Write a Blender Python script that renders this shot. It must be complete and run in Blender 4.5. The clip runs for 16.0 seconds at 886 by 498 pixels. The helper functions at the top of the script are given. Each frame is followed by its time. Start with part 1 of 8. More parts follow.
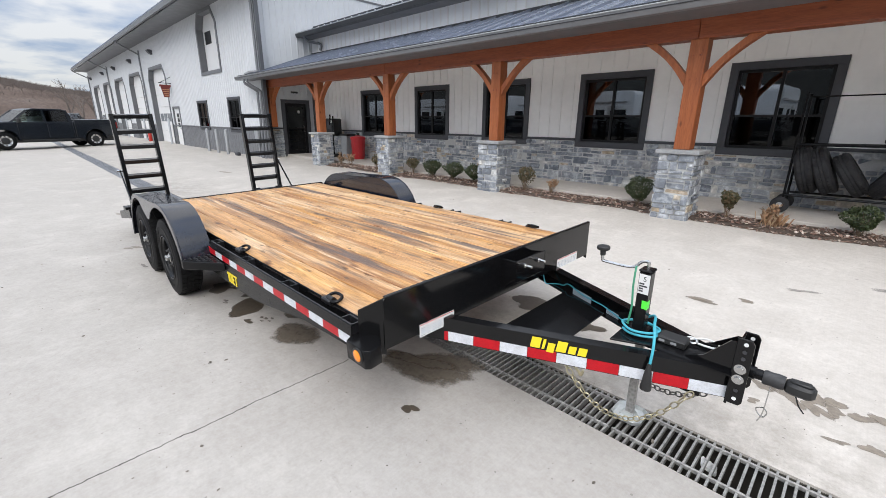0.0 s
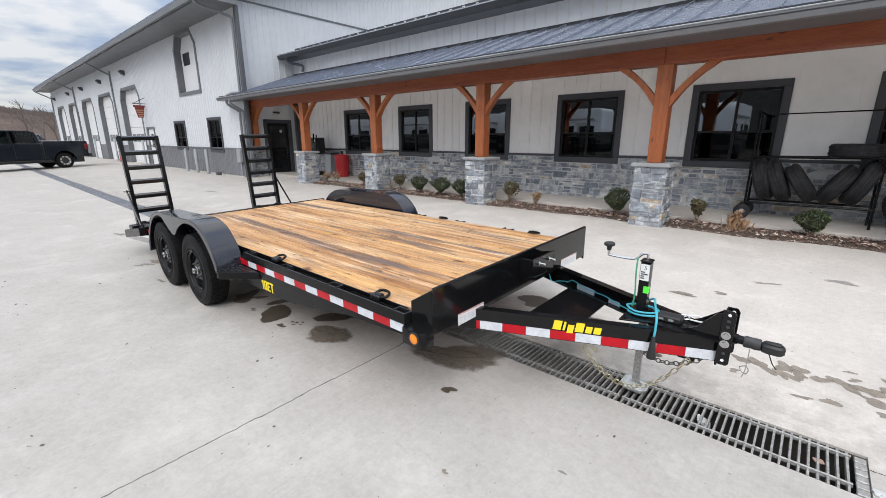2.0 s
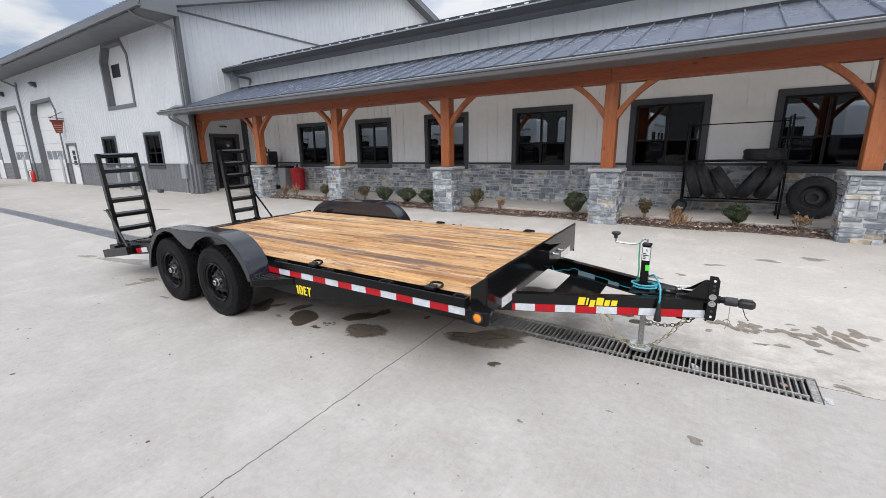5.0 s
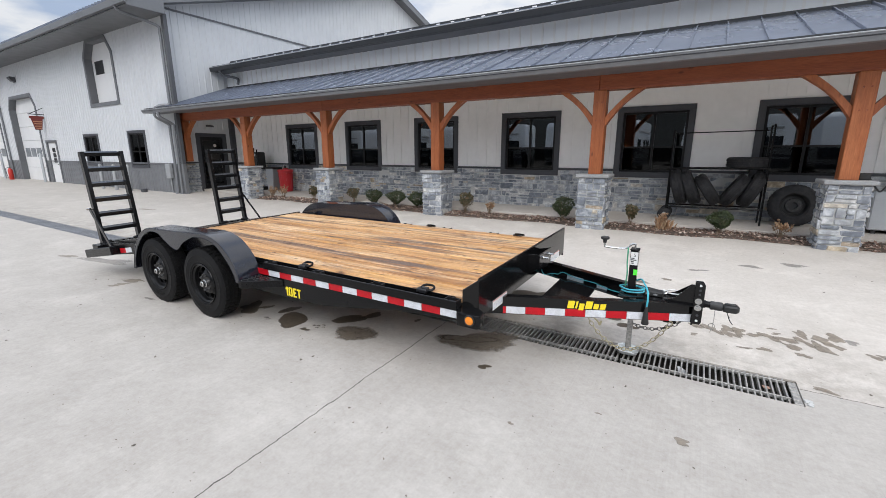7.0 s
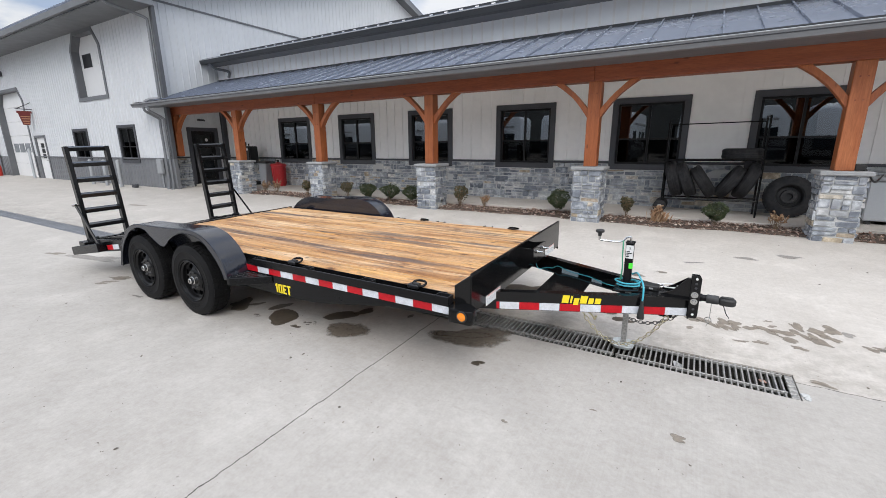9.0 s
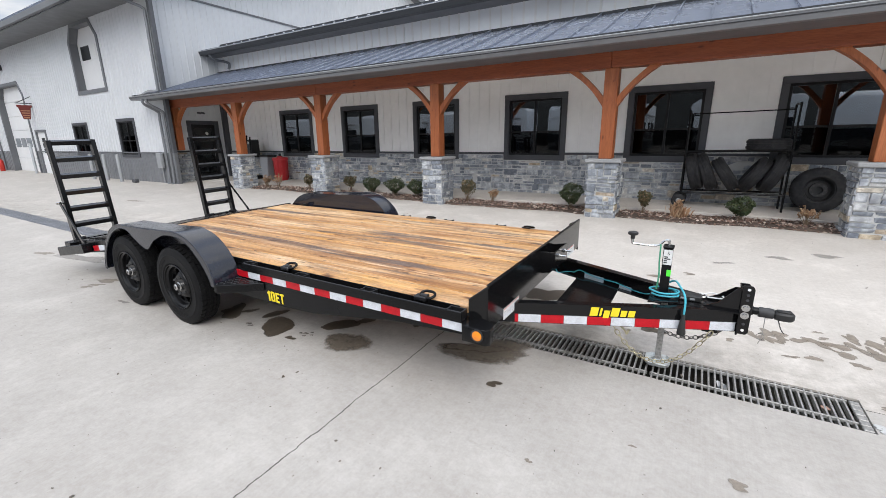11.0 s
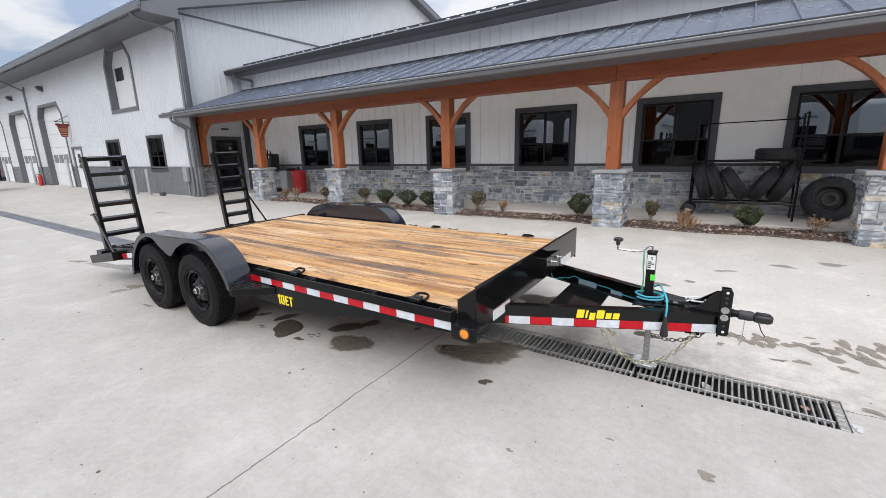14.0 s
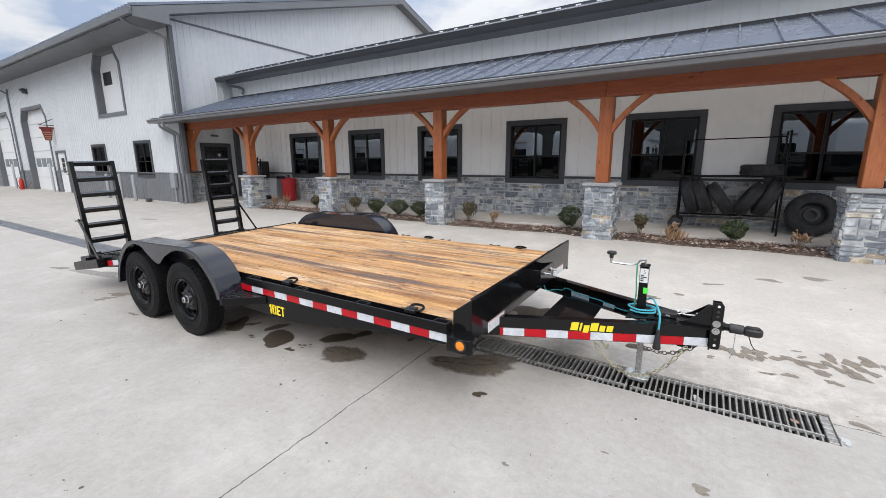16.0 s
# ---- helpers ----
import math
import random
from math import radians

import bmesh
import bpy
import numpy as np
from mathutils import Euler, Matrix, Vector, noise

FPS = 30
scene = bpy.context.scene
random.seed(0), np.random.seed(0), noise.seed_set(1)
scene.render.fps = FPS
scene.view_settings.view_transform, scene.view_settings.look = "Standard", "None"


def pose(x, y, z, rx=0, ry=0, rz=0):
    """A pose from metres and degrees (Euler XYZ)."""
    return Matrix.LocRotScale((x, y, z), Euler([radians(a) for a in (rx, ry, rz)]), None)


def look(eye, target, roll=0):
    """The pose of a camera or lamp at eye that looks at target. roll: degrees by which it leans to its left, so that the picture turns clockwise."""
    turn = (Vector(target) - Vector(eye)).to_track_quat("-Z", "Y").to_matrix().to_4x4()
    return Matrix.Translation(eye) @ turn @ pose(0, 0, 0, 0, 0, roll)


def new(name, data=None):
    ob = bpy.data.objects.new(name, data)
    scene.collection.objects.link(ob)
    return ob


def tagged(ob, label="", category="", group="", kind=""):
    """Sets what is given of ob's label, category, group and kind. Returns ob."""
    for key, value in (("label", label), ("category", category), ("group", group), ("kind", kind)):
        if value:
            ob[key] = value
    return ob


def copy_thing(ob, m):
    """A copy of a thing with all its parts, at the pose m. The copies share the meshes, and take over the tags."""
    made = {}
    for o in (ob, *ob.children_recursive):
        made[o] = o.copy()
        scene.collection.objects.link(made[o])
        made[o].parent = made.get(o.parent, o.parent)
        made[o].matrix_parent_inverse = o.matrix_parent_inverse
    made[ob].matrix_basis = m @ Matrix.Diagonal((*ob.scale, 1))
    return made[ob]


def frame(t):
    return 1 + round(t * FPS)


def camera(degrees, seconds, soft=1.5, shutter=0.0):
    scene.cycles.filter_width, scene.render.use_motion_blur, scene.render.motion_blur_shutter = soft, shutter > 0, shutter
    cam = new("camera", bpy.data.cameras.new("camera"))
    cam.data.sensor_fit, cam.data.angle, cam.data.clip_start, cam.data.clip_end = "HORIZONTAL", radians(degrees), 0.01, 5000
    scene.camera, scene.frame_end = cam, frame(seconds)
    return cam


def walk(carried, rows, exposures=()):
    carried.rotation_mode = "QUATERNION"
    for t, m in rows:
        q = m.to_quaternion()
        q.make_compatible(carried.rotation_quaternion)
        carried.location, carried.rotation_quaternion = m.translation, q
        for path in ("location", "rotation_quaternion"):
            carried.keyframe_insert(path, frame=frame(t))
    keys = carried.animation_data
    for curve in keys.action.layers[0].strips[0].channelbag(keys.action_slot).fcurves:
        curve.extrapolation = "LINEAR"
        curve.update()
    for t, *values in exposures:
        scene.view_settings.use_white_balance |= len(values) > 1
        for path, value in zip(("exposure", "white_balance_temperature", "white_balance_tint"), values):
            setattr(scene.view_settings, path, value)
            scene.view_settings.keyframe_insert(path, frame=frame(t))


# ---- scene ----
cam = camera(93.3, 16.0, 0.85)
PATH = [
    (0, (0.12, 0.152, 1.444), (-1.23, 1.509, 0.862), 0.6),
    (0.5, (0.112, 0.151, 1.446), (-1.235, 1.515, 0.876), 0.6),
    (1, (0.129, 0.053, 1.455), (-1.212, 1.433, 0.909), 0.5),
    (1.5, (0.196, -0.121, 1.461), (-1.123, 1.286, 0.931), 0.3),
    (2, (0.134, -0.337, 1.459), (-1.144, 1.116, 0.951), -0.0),
    (2.5, (0.035, -0.541, 1.464), (-1.203, 0.947, 0.961), -0.3),
    (3, (0.084, -0.709, 1.468), (-1.114, 0.814, 0.973), -0.6),
    (3.5, (0.104, -0.844, 1.481), (-1.055, 0.712, 0.994), -0.9),
    (4, (-0.008, -0.965, 1.477), (-1.13, 0.621, 1.001), -1.1),
    (4.5, (-0.125, -1.062, 1.474), (-1.21, 0.55, 1.002), -1.2),
    (5, (-0.133, -1.079, 1.477), (-1.194, 0.552, 1.014), -1.0),
    (7.5, (-0.154, -1.109, 1.478), (-1.152, 0.565, 1.03), -0.0),
    (8, (-0.158, -1.102, 1.476), (-1.141, 0.579, 1.019), -0.1),
    (8.5, (-0.164, -1.091, 1.474), (-1.146, 0.588, 1.008), -0.2),
    (9, (-0.157, -1.035, 1.469), (-1.151, 0.633, 0.992), -0.4),
    (11.5, (-0.4, -0.721, 1.459), (-1.418, 0.923, 0.949), -0.8),
    (12, (-0.377, -0.728, 1.461), (-1.413, 0.908, 0.96), -0.9),
    (12.5, (-0.288, -0.74, 1.465), (-1.35, 0.883, 0.978), -1.1),
    (13, (-0.192, -0.774, 1.465), (-1.276, 0.839, 0.989), -1.3),
    (13.5, (-0.139, -0.806, 1.466), (-1.229, 0.805, 1.002), -1.4),
    (14, (-0.147, -0.818, 1.463), (-1.236, 0.797, 1.009), -1.3),
    (14.5, (-0.176, -0.829, 1.468), (-1.254, 0.796, 1.024), -1.0),
    (15, (-0.188, -0.841, 1.473), (-1.254, 0.796, 1.043), -0.7),
    (15.5, (-0.187, -0.846, 1.476), (-1.243, 0.8, 1.058), -0.5),
    (16, (-0.184, -0.841, 1.473), (-1.233, 0.812, 1.064), -0.3),
]
walk(cam, [(t, look(eye, target, roll)) for t, eye, target, roll in PATH],
     [(0.0, 0.10), (1.5, 0.08), (3.0, 0.0), (5.0, -0.05), (9.0, -0.02), (11.5, 0.05), (13.5, 0.04), (16.0, 0.0)])

# ---- light ----
world = bpy.data.worlds.new("overcast_sky")
scene.world = world
world.use_nodes = True
wn, wl = world.node_tree.nodes, world.node_tree.links
wn.clear()
SUN_UP, SUN_ROUND = 43.5, 150.0
sky = wn.new("ShaderNodeTexSky")
sky.sky_type = 'NISHITA'
sky.sun_disc = False
sky.sun_elevation, sky.sun_rotation = radians(SUN_UP), radians(SUN_ROUND)
dim = wn.new("ShaderNodeMix")
dim.data_type, dim.blend_type = 'RGBA', 'MULTIPLY'
dim.inputs[0].default_value = 1.0
dim.inputs[7].default_value = (0.13, 0.13, 0.13, 1)
wl.new(sky.outputs[0], dim.inputs[6])
wtc = wn.new("ShaderNodeTexCoord")
wsep = wn.new("ShaderNodeSeparateXYZ")
wl.new(wtc.outputs["Generated"], wsep.inputs[0])
# flat cloud deck: direction divided by its height
wadd = wn.new("ShaderNodeMath"); wadd.operation = 'ADD'; wadd.inputs[1].default_value = 0.12
wabs = wn.new("ShaderNodeMath"); wabs.operation = 'ABSOLUTE'
wl.new(wsep.outputs[2], wabs.inputs[0]); wl.new(wabs.outputs[0], wadd.inputs[0])
wdx = wn.new("ShaderNodeMath"); wdx.operation = 'DIVIDE'
wdy = wn.new("ShaderNodeMath"); wdy.operation = 'DIVIDE'
wl.new(wsep.outputs[0], wdx.inputs[0]); wl.new(wadd.outputs[0], wdx.inputs[1])
wl.new(wsep.outputs[1], wdy.inputs[0]); wl.new(wadd.outputs[0], wdy.inputs[1])
wcom = wn.new("ShaderNodeCombineXYZ")
wl.new(wdx.outputs[0], wcom.inputs[0]); wl.new(wdy.outputs[0], wcom.inputs[1])
wno = wn.new("ShaderNodeTexNoise")
wno.inputs["Scale"].default_value = 1.6
wno.inputs["Detail"].default_value = 6
wno.inputs["Roughness"].default_value = 0.52
wl.new(wcom.outputs[0], wno.inputs["Vector"])
wr = wn.new("ShaderNodeValToRGB")
wr.color_ramp.elements[0].position = 0.39
wr.color_ramp.elements[0].color = (0.47, 0.57, 0.76, 1)
wr.color_ramp.elements[1].position = 0.57
wr.color_ramp.elements[1].color = (0.99, 0.996, 1.014, 1)
wl.new(wno.outputs["Fac"], wr.inputs[0])
# overcast: brighter towards the zenith
wp = wn.new("ShaderNodeMath"); wp.operation = 'POWER'; wp.inputs[1].default_value = 1.2
wl.new(wabs.outputs[0], wp.inputs[0])
wz = wn.new("ShaderNodeMapRange")
wz.inputs["From Min"].default_value, wz.inputs["From Max"].default_value = 0.0, 1.0
wz.inputs["To Min"].default_value, wz.inputs["To Max"].default_value = 0.58, 1.68
wl.new(wp.outputs[0], wz.inputs[0])
# the cloud is thinner and brighter round the hidden sun
wdot = wn.new("ShaderNodeVectorMath"); wdot.operation = 'DOT_PRODUCT'
wl.new(wtc.outputs["Generated"], wdot.inputs[0])
wdot.inputs[1].default_value = (0.36, -0.61, 0.705)
wmx = wn.new("ShaderNodeMath"); wmx.operation = 'MAXIMUM'; wmx.inputs[1].default_value = 0.0
wl.new(wdot.outputs["Value"], wmx.inputs[0])
wsq = wn.new("ShaderNodeMath"); wsq.operation = 'POWER'; wsq.inputs[1].default_value = 2.0
wl.new(wmx.outputs[0], wsq.inputs[0])
wgl = wn.new("ShaderNodeMath"); wgl.operation = 'MULTIPLY_ADD'; wgl.inputs[1].default_value = 0.8; wgl.inputs[2].default_value = 1.0
wl.new(wsq.outputs[0], wgl.inputs[0])
wgz = wn.new("ShaderNodeMath"); wgz.operation = 'MULTIPLY'
wl.new(wz.outputs[0], wgz.inputs[0]); wl.new(wgl.outputs[0], wgz.inputs[1])
wm = wn.new("ShaderNodeVectorMath"); wm.operation = 'SCALE'
wl.new(wr.outputs[0], wm.inputs[0]); wl.new(wgz.outputs[0], wm.inputs["Scale"])
wmix = wn.new("ShaderNodeMix")
wmix.data_type = 'RGBA'
wmix.inputs[0].default_value = 0.88
wl.new(dim.outputs[2], wmix.inputs[6]); wl.new(wm.outputs[0], wmix.inputs[7])
bg = wn.new("ShaderNodeBackground")
bg.inputs[1].default_value = 1.17
wl.new(wmix.outputs[2], bg.inputs[0])
wo = wn.new("ShaderNodeOutputWorld")
wl.new(bg.outputs[0], wo.inputs[0])

sun_data = bpy.data.lights.new("sun", 'SUN')
sun_data.energy, sun_data.angle, sun_data.color = 1.4, radians(35), (1.0, 0.96, 0.9)
sun = new("sun", sun_data)
sun.matrix_world = look((0, 0, 46), (-24, 42, 0))


# ---- materials ----
def nodes_of(name):
    m = bpy.data.materials.new(name)
    m.use_nodes = True
    return m, m.node_tree.nodes, m.node_tree.links, m.node_tree.nodes["Principled BSDF"]


def world_coords(n, l, scale=(1, 1, 1)):
    ge = n.new("ShaderNodeNewGeometry")
    mp = n.new("ShaderNodeMapping")
    mp.inputs["Scale"].default_value = scale
    l.new(ge.outputs["Position"], mp.inputs["Vector"])
    return mp.outputs[0]


def noise_of(n, l, vec, scale, detail=4, rough=0.55):
    t = n.new("ShaderNodeTexNoise")
    t.inputs["Scale"].default_value, t.inputs["Detail"].default_value, t.inputs["Roughness"].default_value = scale, detail, rough
    l.new(vec, t.inputs["Vector"])
    return t.outputs["Fac"]


def ramp(n, l, fac, stops):
    r = n.new("ShaderNodeValToRGB")
    e = r.color_ramp.elements
    while len(e) < len(stops):
        e.new(0.5)
    for el, (p, c) in zip(e, stops):
        el.position = p
        el.color = (*c, 1) if len(c) == 3 else c
    l.new(fac, r.inputs[0])
    return r.outputs[0]


def mixed(n, l, a, b, fac, how='MIX'):
    m = n.new("ShaderNodeMix")
    m.data_type, m.blend_type = 'RGBA', how
    for sock, v in ((m.inputs[0], fac), (m.inputs[6], a), (m.inputs[7], b)):
        if isinstance(v, (int, float)):
            sock.default_value = v
        elif isinstance(v, tuple):
            sock.default_value = (*v, 1)
        else:
            l.new(v, sock)
    return m.outputs[2]


def math_of(n, l, op, a, b=0.0, c=0.0):
    m = n.new("ShaderNodeMath")
    m.operation = op
    for s, v in zip(m.inputs, (a, b, c)):
        if isinstance(v, (int, float)):
            s.default_value = v
        else:
            l.new(v, s)
    return m.outputs[0]


def bump(n, l, p, height, strength=0.2, dist=0.01):
    b = n.new("ShaderNodeBump")
    b.inputs["Strength"].default_value, b.inputs["Distance"].default_value = strength, dist
    l.new(height, b.inputs["Height"])
    l.new(b.outputs[0], p.inputs["Normal"])


def paint(name, colour, rough=0.5, metal=0.0, vary=0.08, grain=30.0, relief=0.05, coat=0.0, dirt=None):
    """A painted or plain surface: colour with two scales of variation, uneven gloss and a little relief."""
    m, n, l, p = nodes_of(name)
    v = world_coords(n, l)
    big = noise_of(n, l, v, 1.3, 5)
    fine = noise_of(n, l, v, grain, 4)
    dark = tuple(max(0.0, c * (1 - 2.0 * vary)) for c in colour)
    light = tuple(min(1.0, c * (1 + 1.2 * vary)) for c in colour)
    c1 = ramp(n, l, big, [(0.3, dark), (0.7, light)])
    c2 = mixed(n, l, c1, ramp(n, l, fine, [(0.3, dark), (0.7, light)]), 0.35)
    if dirt:
        mask = ramp(n, l, noise_of(n, l, v, 3.1, 8, 0.7), [(0.52, (0, 0, 0)), (0.75, (1, 1, 1))])
        c2 = mixed(n, l, c2, dirt, math_of(n, l, 'MULTIPLY', mask, 0.5))
    l.new(c2, p.inputs["Base Color"])
    p.inputs["Metallic"].default_value = metal
    r = n.new("ShaderNodeMapRange")
    r.inputs["To Min"].default_value, r.inputs["To Max"].default_value = max(0.02, rough * 0.75), min(1, rough * 1.25)
    l.new(noise_of(n, l, v, grain * 0.3, 5), r.inputs[0])
    l.new(r.outputs[0], p.inputs["Roughness"])
    p.inputs["Coat Weight"].default_value = coat
    p.inputs["Coat Roughness"].default_value = 0.06
    bump(n, l, p, fine, relief, 0.004)
    return m


def make_concrete():
    m, n, l, p = nodes_of("concrete_slab")
    v = world_coords(n, l)
    big = noise_of(n, l, v, 0.28, 6, 0.6)
    mid = noise_of(n, l, v, 2.2, 8, 0.68)
    fine = noise_of(n, l, v, 55, 4, 0.7)
    c = ramp(n, l, big, [(0.30, (0.369, 0.350, 0.327)), (0.70, (0.482, 0.460, 0.429))])
    c = mixed(n, l, c, ramp(n, l, mid, [(0.35, (0.338, 0.315, 0.288)), (0.6, (0.482, 0.460, 0.434))]), 0.45)
    c = mixed(n, l, c, ramp(n, l, fine, [(0.3, (0.307, 0.295, 0.273)), (0.7, (0.533, 0.510, 0.478))]), 0.22)
    # swept broom marks across the slab
    br = noise_of(n, l, world_coords(n, l, (120, 1.5, 1)), 1.0, 3)
    c = mixed(n, l, c, ramp(n, l, br, [(0.35, (0.369, 0.350, 0.332)), (0.65, (0.502, 0.480, 0.458))]), 0.12)
    # faint curved scuffs and tyre rub
    scv = n.new("ShaderNodeMapping")
    scv.inputs["Rotation"].default_value = (0, 0, 0.5)
    scv.inputs["Scale"].default_value = (2.2, 11.0, 1.0)
    l.new(v, scv.inputs[0])
    scf = noise_of(n, l, scv.outputs[0], 1.0, 7, 0.72)
    patchy = ramp(n, l, noise_of(n, l, v, 0.8, 3), [(0.45, (0, 0, 0)), (0.62, (1, 1, 1))])
    c = mixed(n, l, c, (0.277, 0.255, 0.229), math_of(n, l, 'MULTIPLY', ramp(n, l, scf, [(0.60, (0, 0, 0)), (0.70, (0.38, 0.37, 0.36))]), patchy))
    # pale mineral bloom
    c = mixed(n, l, c, (0.574, 0.550, 0.517), math_of(n, l, 'MULTIPLY', ramp(n, l, noise_of(n, l, v, 1.1, 8, 0.7), [(0.54, (0, 0, 0)), (0.70, (1, 1, 1))]), 0.4))
    # small dark specks and drips
    vo = n.new("ShaderNodeTexVoronoi")
    vo.inputs["Scale"].default_value = 3.3
    l.new(world_coords(n, l), vo.inputs["Vector"])
    wob = math_of(n, l, 'MULTIPLY', noise_of(n, l, v, 25, 3), 0.05)
    cell = n.new("ShaderNodeSeparateColor")
    l.new(vo.outputs["Color"], cell.inputs[0])
    few = math_of(n, l, 'GREATER_THAN', cell.outputs[0], 0.62)
    size = math_of(n, l, 'MULTIPLY', cell.outputs[1], 0.07)
    d = math_of(n, l, 'ADD', vo.outputs["Distance"], wob)
    spot = math_of(n, l, 'MULTIPLY', math_of(n, l, 'LESS_THAN', d, size), few)
    c = mixed(n, l, c, (0.13, 0.12, 0.105), math_of(n, l, 'MULTIPLY', spot, 0.6))
    # the sawn joint that has cracked on across the yard, and the one past the end of the drain
    sp = n.new("ShaderNodeSeparateXYZ")
    l.new(v, sp.inputs[0])
    jag = math_of(n, l, 'MULTIPLY', math_of(n, l, 'SUBTRACT', noise_of(n, l, v, 9, 6, 0.7), 0.5), 0.05)
    x = math_of(n, l, 'ADD', sp.outputs[0], jag)
    y = math_of(n, l, 'ADD', sp.outputs[1], jag)
    near = math_of(n, l, 'LESS_THAN', sp.outputs[1], 2.0)
    j1 = math_of(n, l, 'MULTIPLY', math_of(n, l, 'LESS_THAN', math_of(n, l, 'ABSOLUTE', math_of(n, l, 'ADD', math_of(n, l, 'MULTIPLY_ADD', sp.outputs[1], 0.028, 1.900), x)), 0.0032), near)
    right = math_of(n, l, 'GREATER_THAN', sp.outputs[0], 0.545)
    j2 = math_of(n, l, 'MULTIPLY', math_of(n, l, 'LESS_THAN', math_of(n, l, 'ABSOLUTE', math_of(n, l, 'SUBTRACT', y, 2.14)), 0.003), right)
    joint = math_of(n, l, 'MAXIMUM', j1, j2)
    c = mixed(n, l, c, (0.07, 0.065, 0.06), joint)
    # rough mid-size mottling and small pits
    mott = noise_of(n, l, v, 19, 8, 0.78)
    c = mixed(n, l, c, ramp(n, l, mott, [(0.36, (0.80, 0.78, 0.755)), (0.60, (1.05, 1.05, 1.05))]), 0.48, 'MULTIPLY')
    pit = n.new("ShaderNodeTexVoronoi")
    pit.inputs["Scale"].default_value = 26
    l.new(v, pit.inputs["Vector"])
    pc = n.new("ShaderNodeSeparateColor")
    l.new(pit.outputs["Color"], pc.inputs[0])
    hole = math_of(n, l, 'MULTIPLY', math_of(n, l, 'LESS_THAN', pit.outputs["Distance"], math_of(n, l, 'MULTIPLY', pc.outputs[1], 0.16)), math_of(n, l, 'GREATER_THAN', pc.outputs[0], 0.80))
    c = mixed(n, l, c, (0.20, 0.19, 0.175), math_of(n, l, 'MULTIPLY', hole, 0.65))
    # scoured grey wear where water runs to the drain
    wear = ramp(n, l, noise_of(n, l, v, 5.5, 9, 0.76), [(0.40, (0, 0, 0)), (0.58, (1, 1, 1))])
    band = n.new("ShaderNodeMapRange")
    band.inputs["From Min"].default_value, band.inputs["From Max"].default_value = 4.2, 2.6
    l.new(math_of(n, l, 'ADD', sp.outputs[1], math_of(n, l, 'MULTIPLY', big, 1.2)), band.inputs[0])
    wash = math_of(n, l, 'MULTIPLY', math_of(n, l, 'MULTIPLY', wear, band.outputs[0]), math_of(n, l, 'GREATER_THAN', sp.outputs[1], 2.14))
    c = mixed(n, l, c, mixed(n, l, c, (0.72, 0.71, 0.695), 1.0, 'MULTIPLY'), wash)
    # the slab on the building's side of the drain is set paler
    past_drain = math_of(n, l, 'GREATER_THAN', sp.outputs[1], 2.14)
    c = mixed(n, l, c, (0.965, 0.953, 0.938), 1.0, 'MULTIPLY')
    c = mixed(n, l, c, mixed(n, l, c, (1.06, 1.055, 1.05), 1.0, 'MULTIPLY'), past_drain)
    # paler towards the office end: brighter light there is put into the colour
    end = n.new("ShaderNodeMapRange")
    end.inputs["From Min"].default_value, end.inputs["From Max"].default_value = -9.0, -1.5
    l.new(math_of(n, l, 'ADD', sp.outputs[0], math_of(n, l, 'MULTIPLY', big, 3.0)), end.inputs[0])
    c = mixed(n, l, c, mixed(n, l, c, (1.22, 1.215, 1.21), 1.0, 'MULTIPLY'), math_of(n, l, 'MULTIPLY', end.outputs[0], past_drain))
    l.new(c, p.inputs["Base Color"])
    rr = n.new("ShaderNodeMapRange")
    rr.inputs["To Min"].default_value, rr.inputs["To Max"].default_value = 0.55, 0.9
    l.new(mid, rr.inputs[0])
    l.new(rr.outputs[0], p.inputs["Roughness"])
    p.inputs["Specular IOR Level"].default_value = 0.22
    h = math_of(n, l, 'SUBTRACT', math_of(n, l, 'ADD', math_of(n, l, 'MULTIPLY', fine, 0.4), math_of(n, l, 'MULTIPLY', mott, 0.35)), math_of(n, l, 'ADD', joint, math_of(n, l, 'MULTIPLY', hole, 0.6)))
    bump(n, l, p, h, 0.35, 0.006)
    return m



def make_stone():
    m, n, l, p = nodes_of("ledge_stone")
    oi = n.new("ShaderNodeObjectInfo")
    gi = n.new("ShaderNodeNewGeometry")
    rnd = math_of(n, l, 'FRACT', math_of(n, l, 'ADD', oi.outputs["Random"], gi.outputs["Random Per Island"]))
    tone = ramp(n, l, rnd, [(0.0, (0.19, 0.21, 0.245)), (0.25, (0.27, 0.295, 0.33)), (0.52, (0.36, 0.38, 0.41)), (0.78, (0.50, 0.515, 0.53)),
                            (0.90, (0.64, 0.62, 0.58)), (0.955, (0.50, 0.41, 0.29)), (1.0, (0.37, 0.30, 0.23))])
    v = world_coords(n, l)
    a = noise_of(n, l, v, 9, 6, 0.65)
    b = noise_of(n, l, v, 70, 4, 0.7)
    c = mixed(n, l, tone, ramp(n, l, a, [(0.35, (0.35, 0.35, 0.37)), (0.62, (1.0, 1.0, 0.99))]), 0.7, 'MULTIPLY')
    c = mixed(n, l, c, ramp(n, l, a, [(0.52, (0, 0, 0)), (0.72, (0.34, 0.34, 0.33))]), 0.6, 'ADD')
    l.new(c, p.inputs["Base Color"])
    p.inputs["Roughness"].default_value = 0.82
    bump(n, l, p, math_of(n, l, 'ADD', a, math_of(n, l, 'MULTIPLY', b, 0.3)), 0.8, 0.012)
    return m


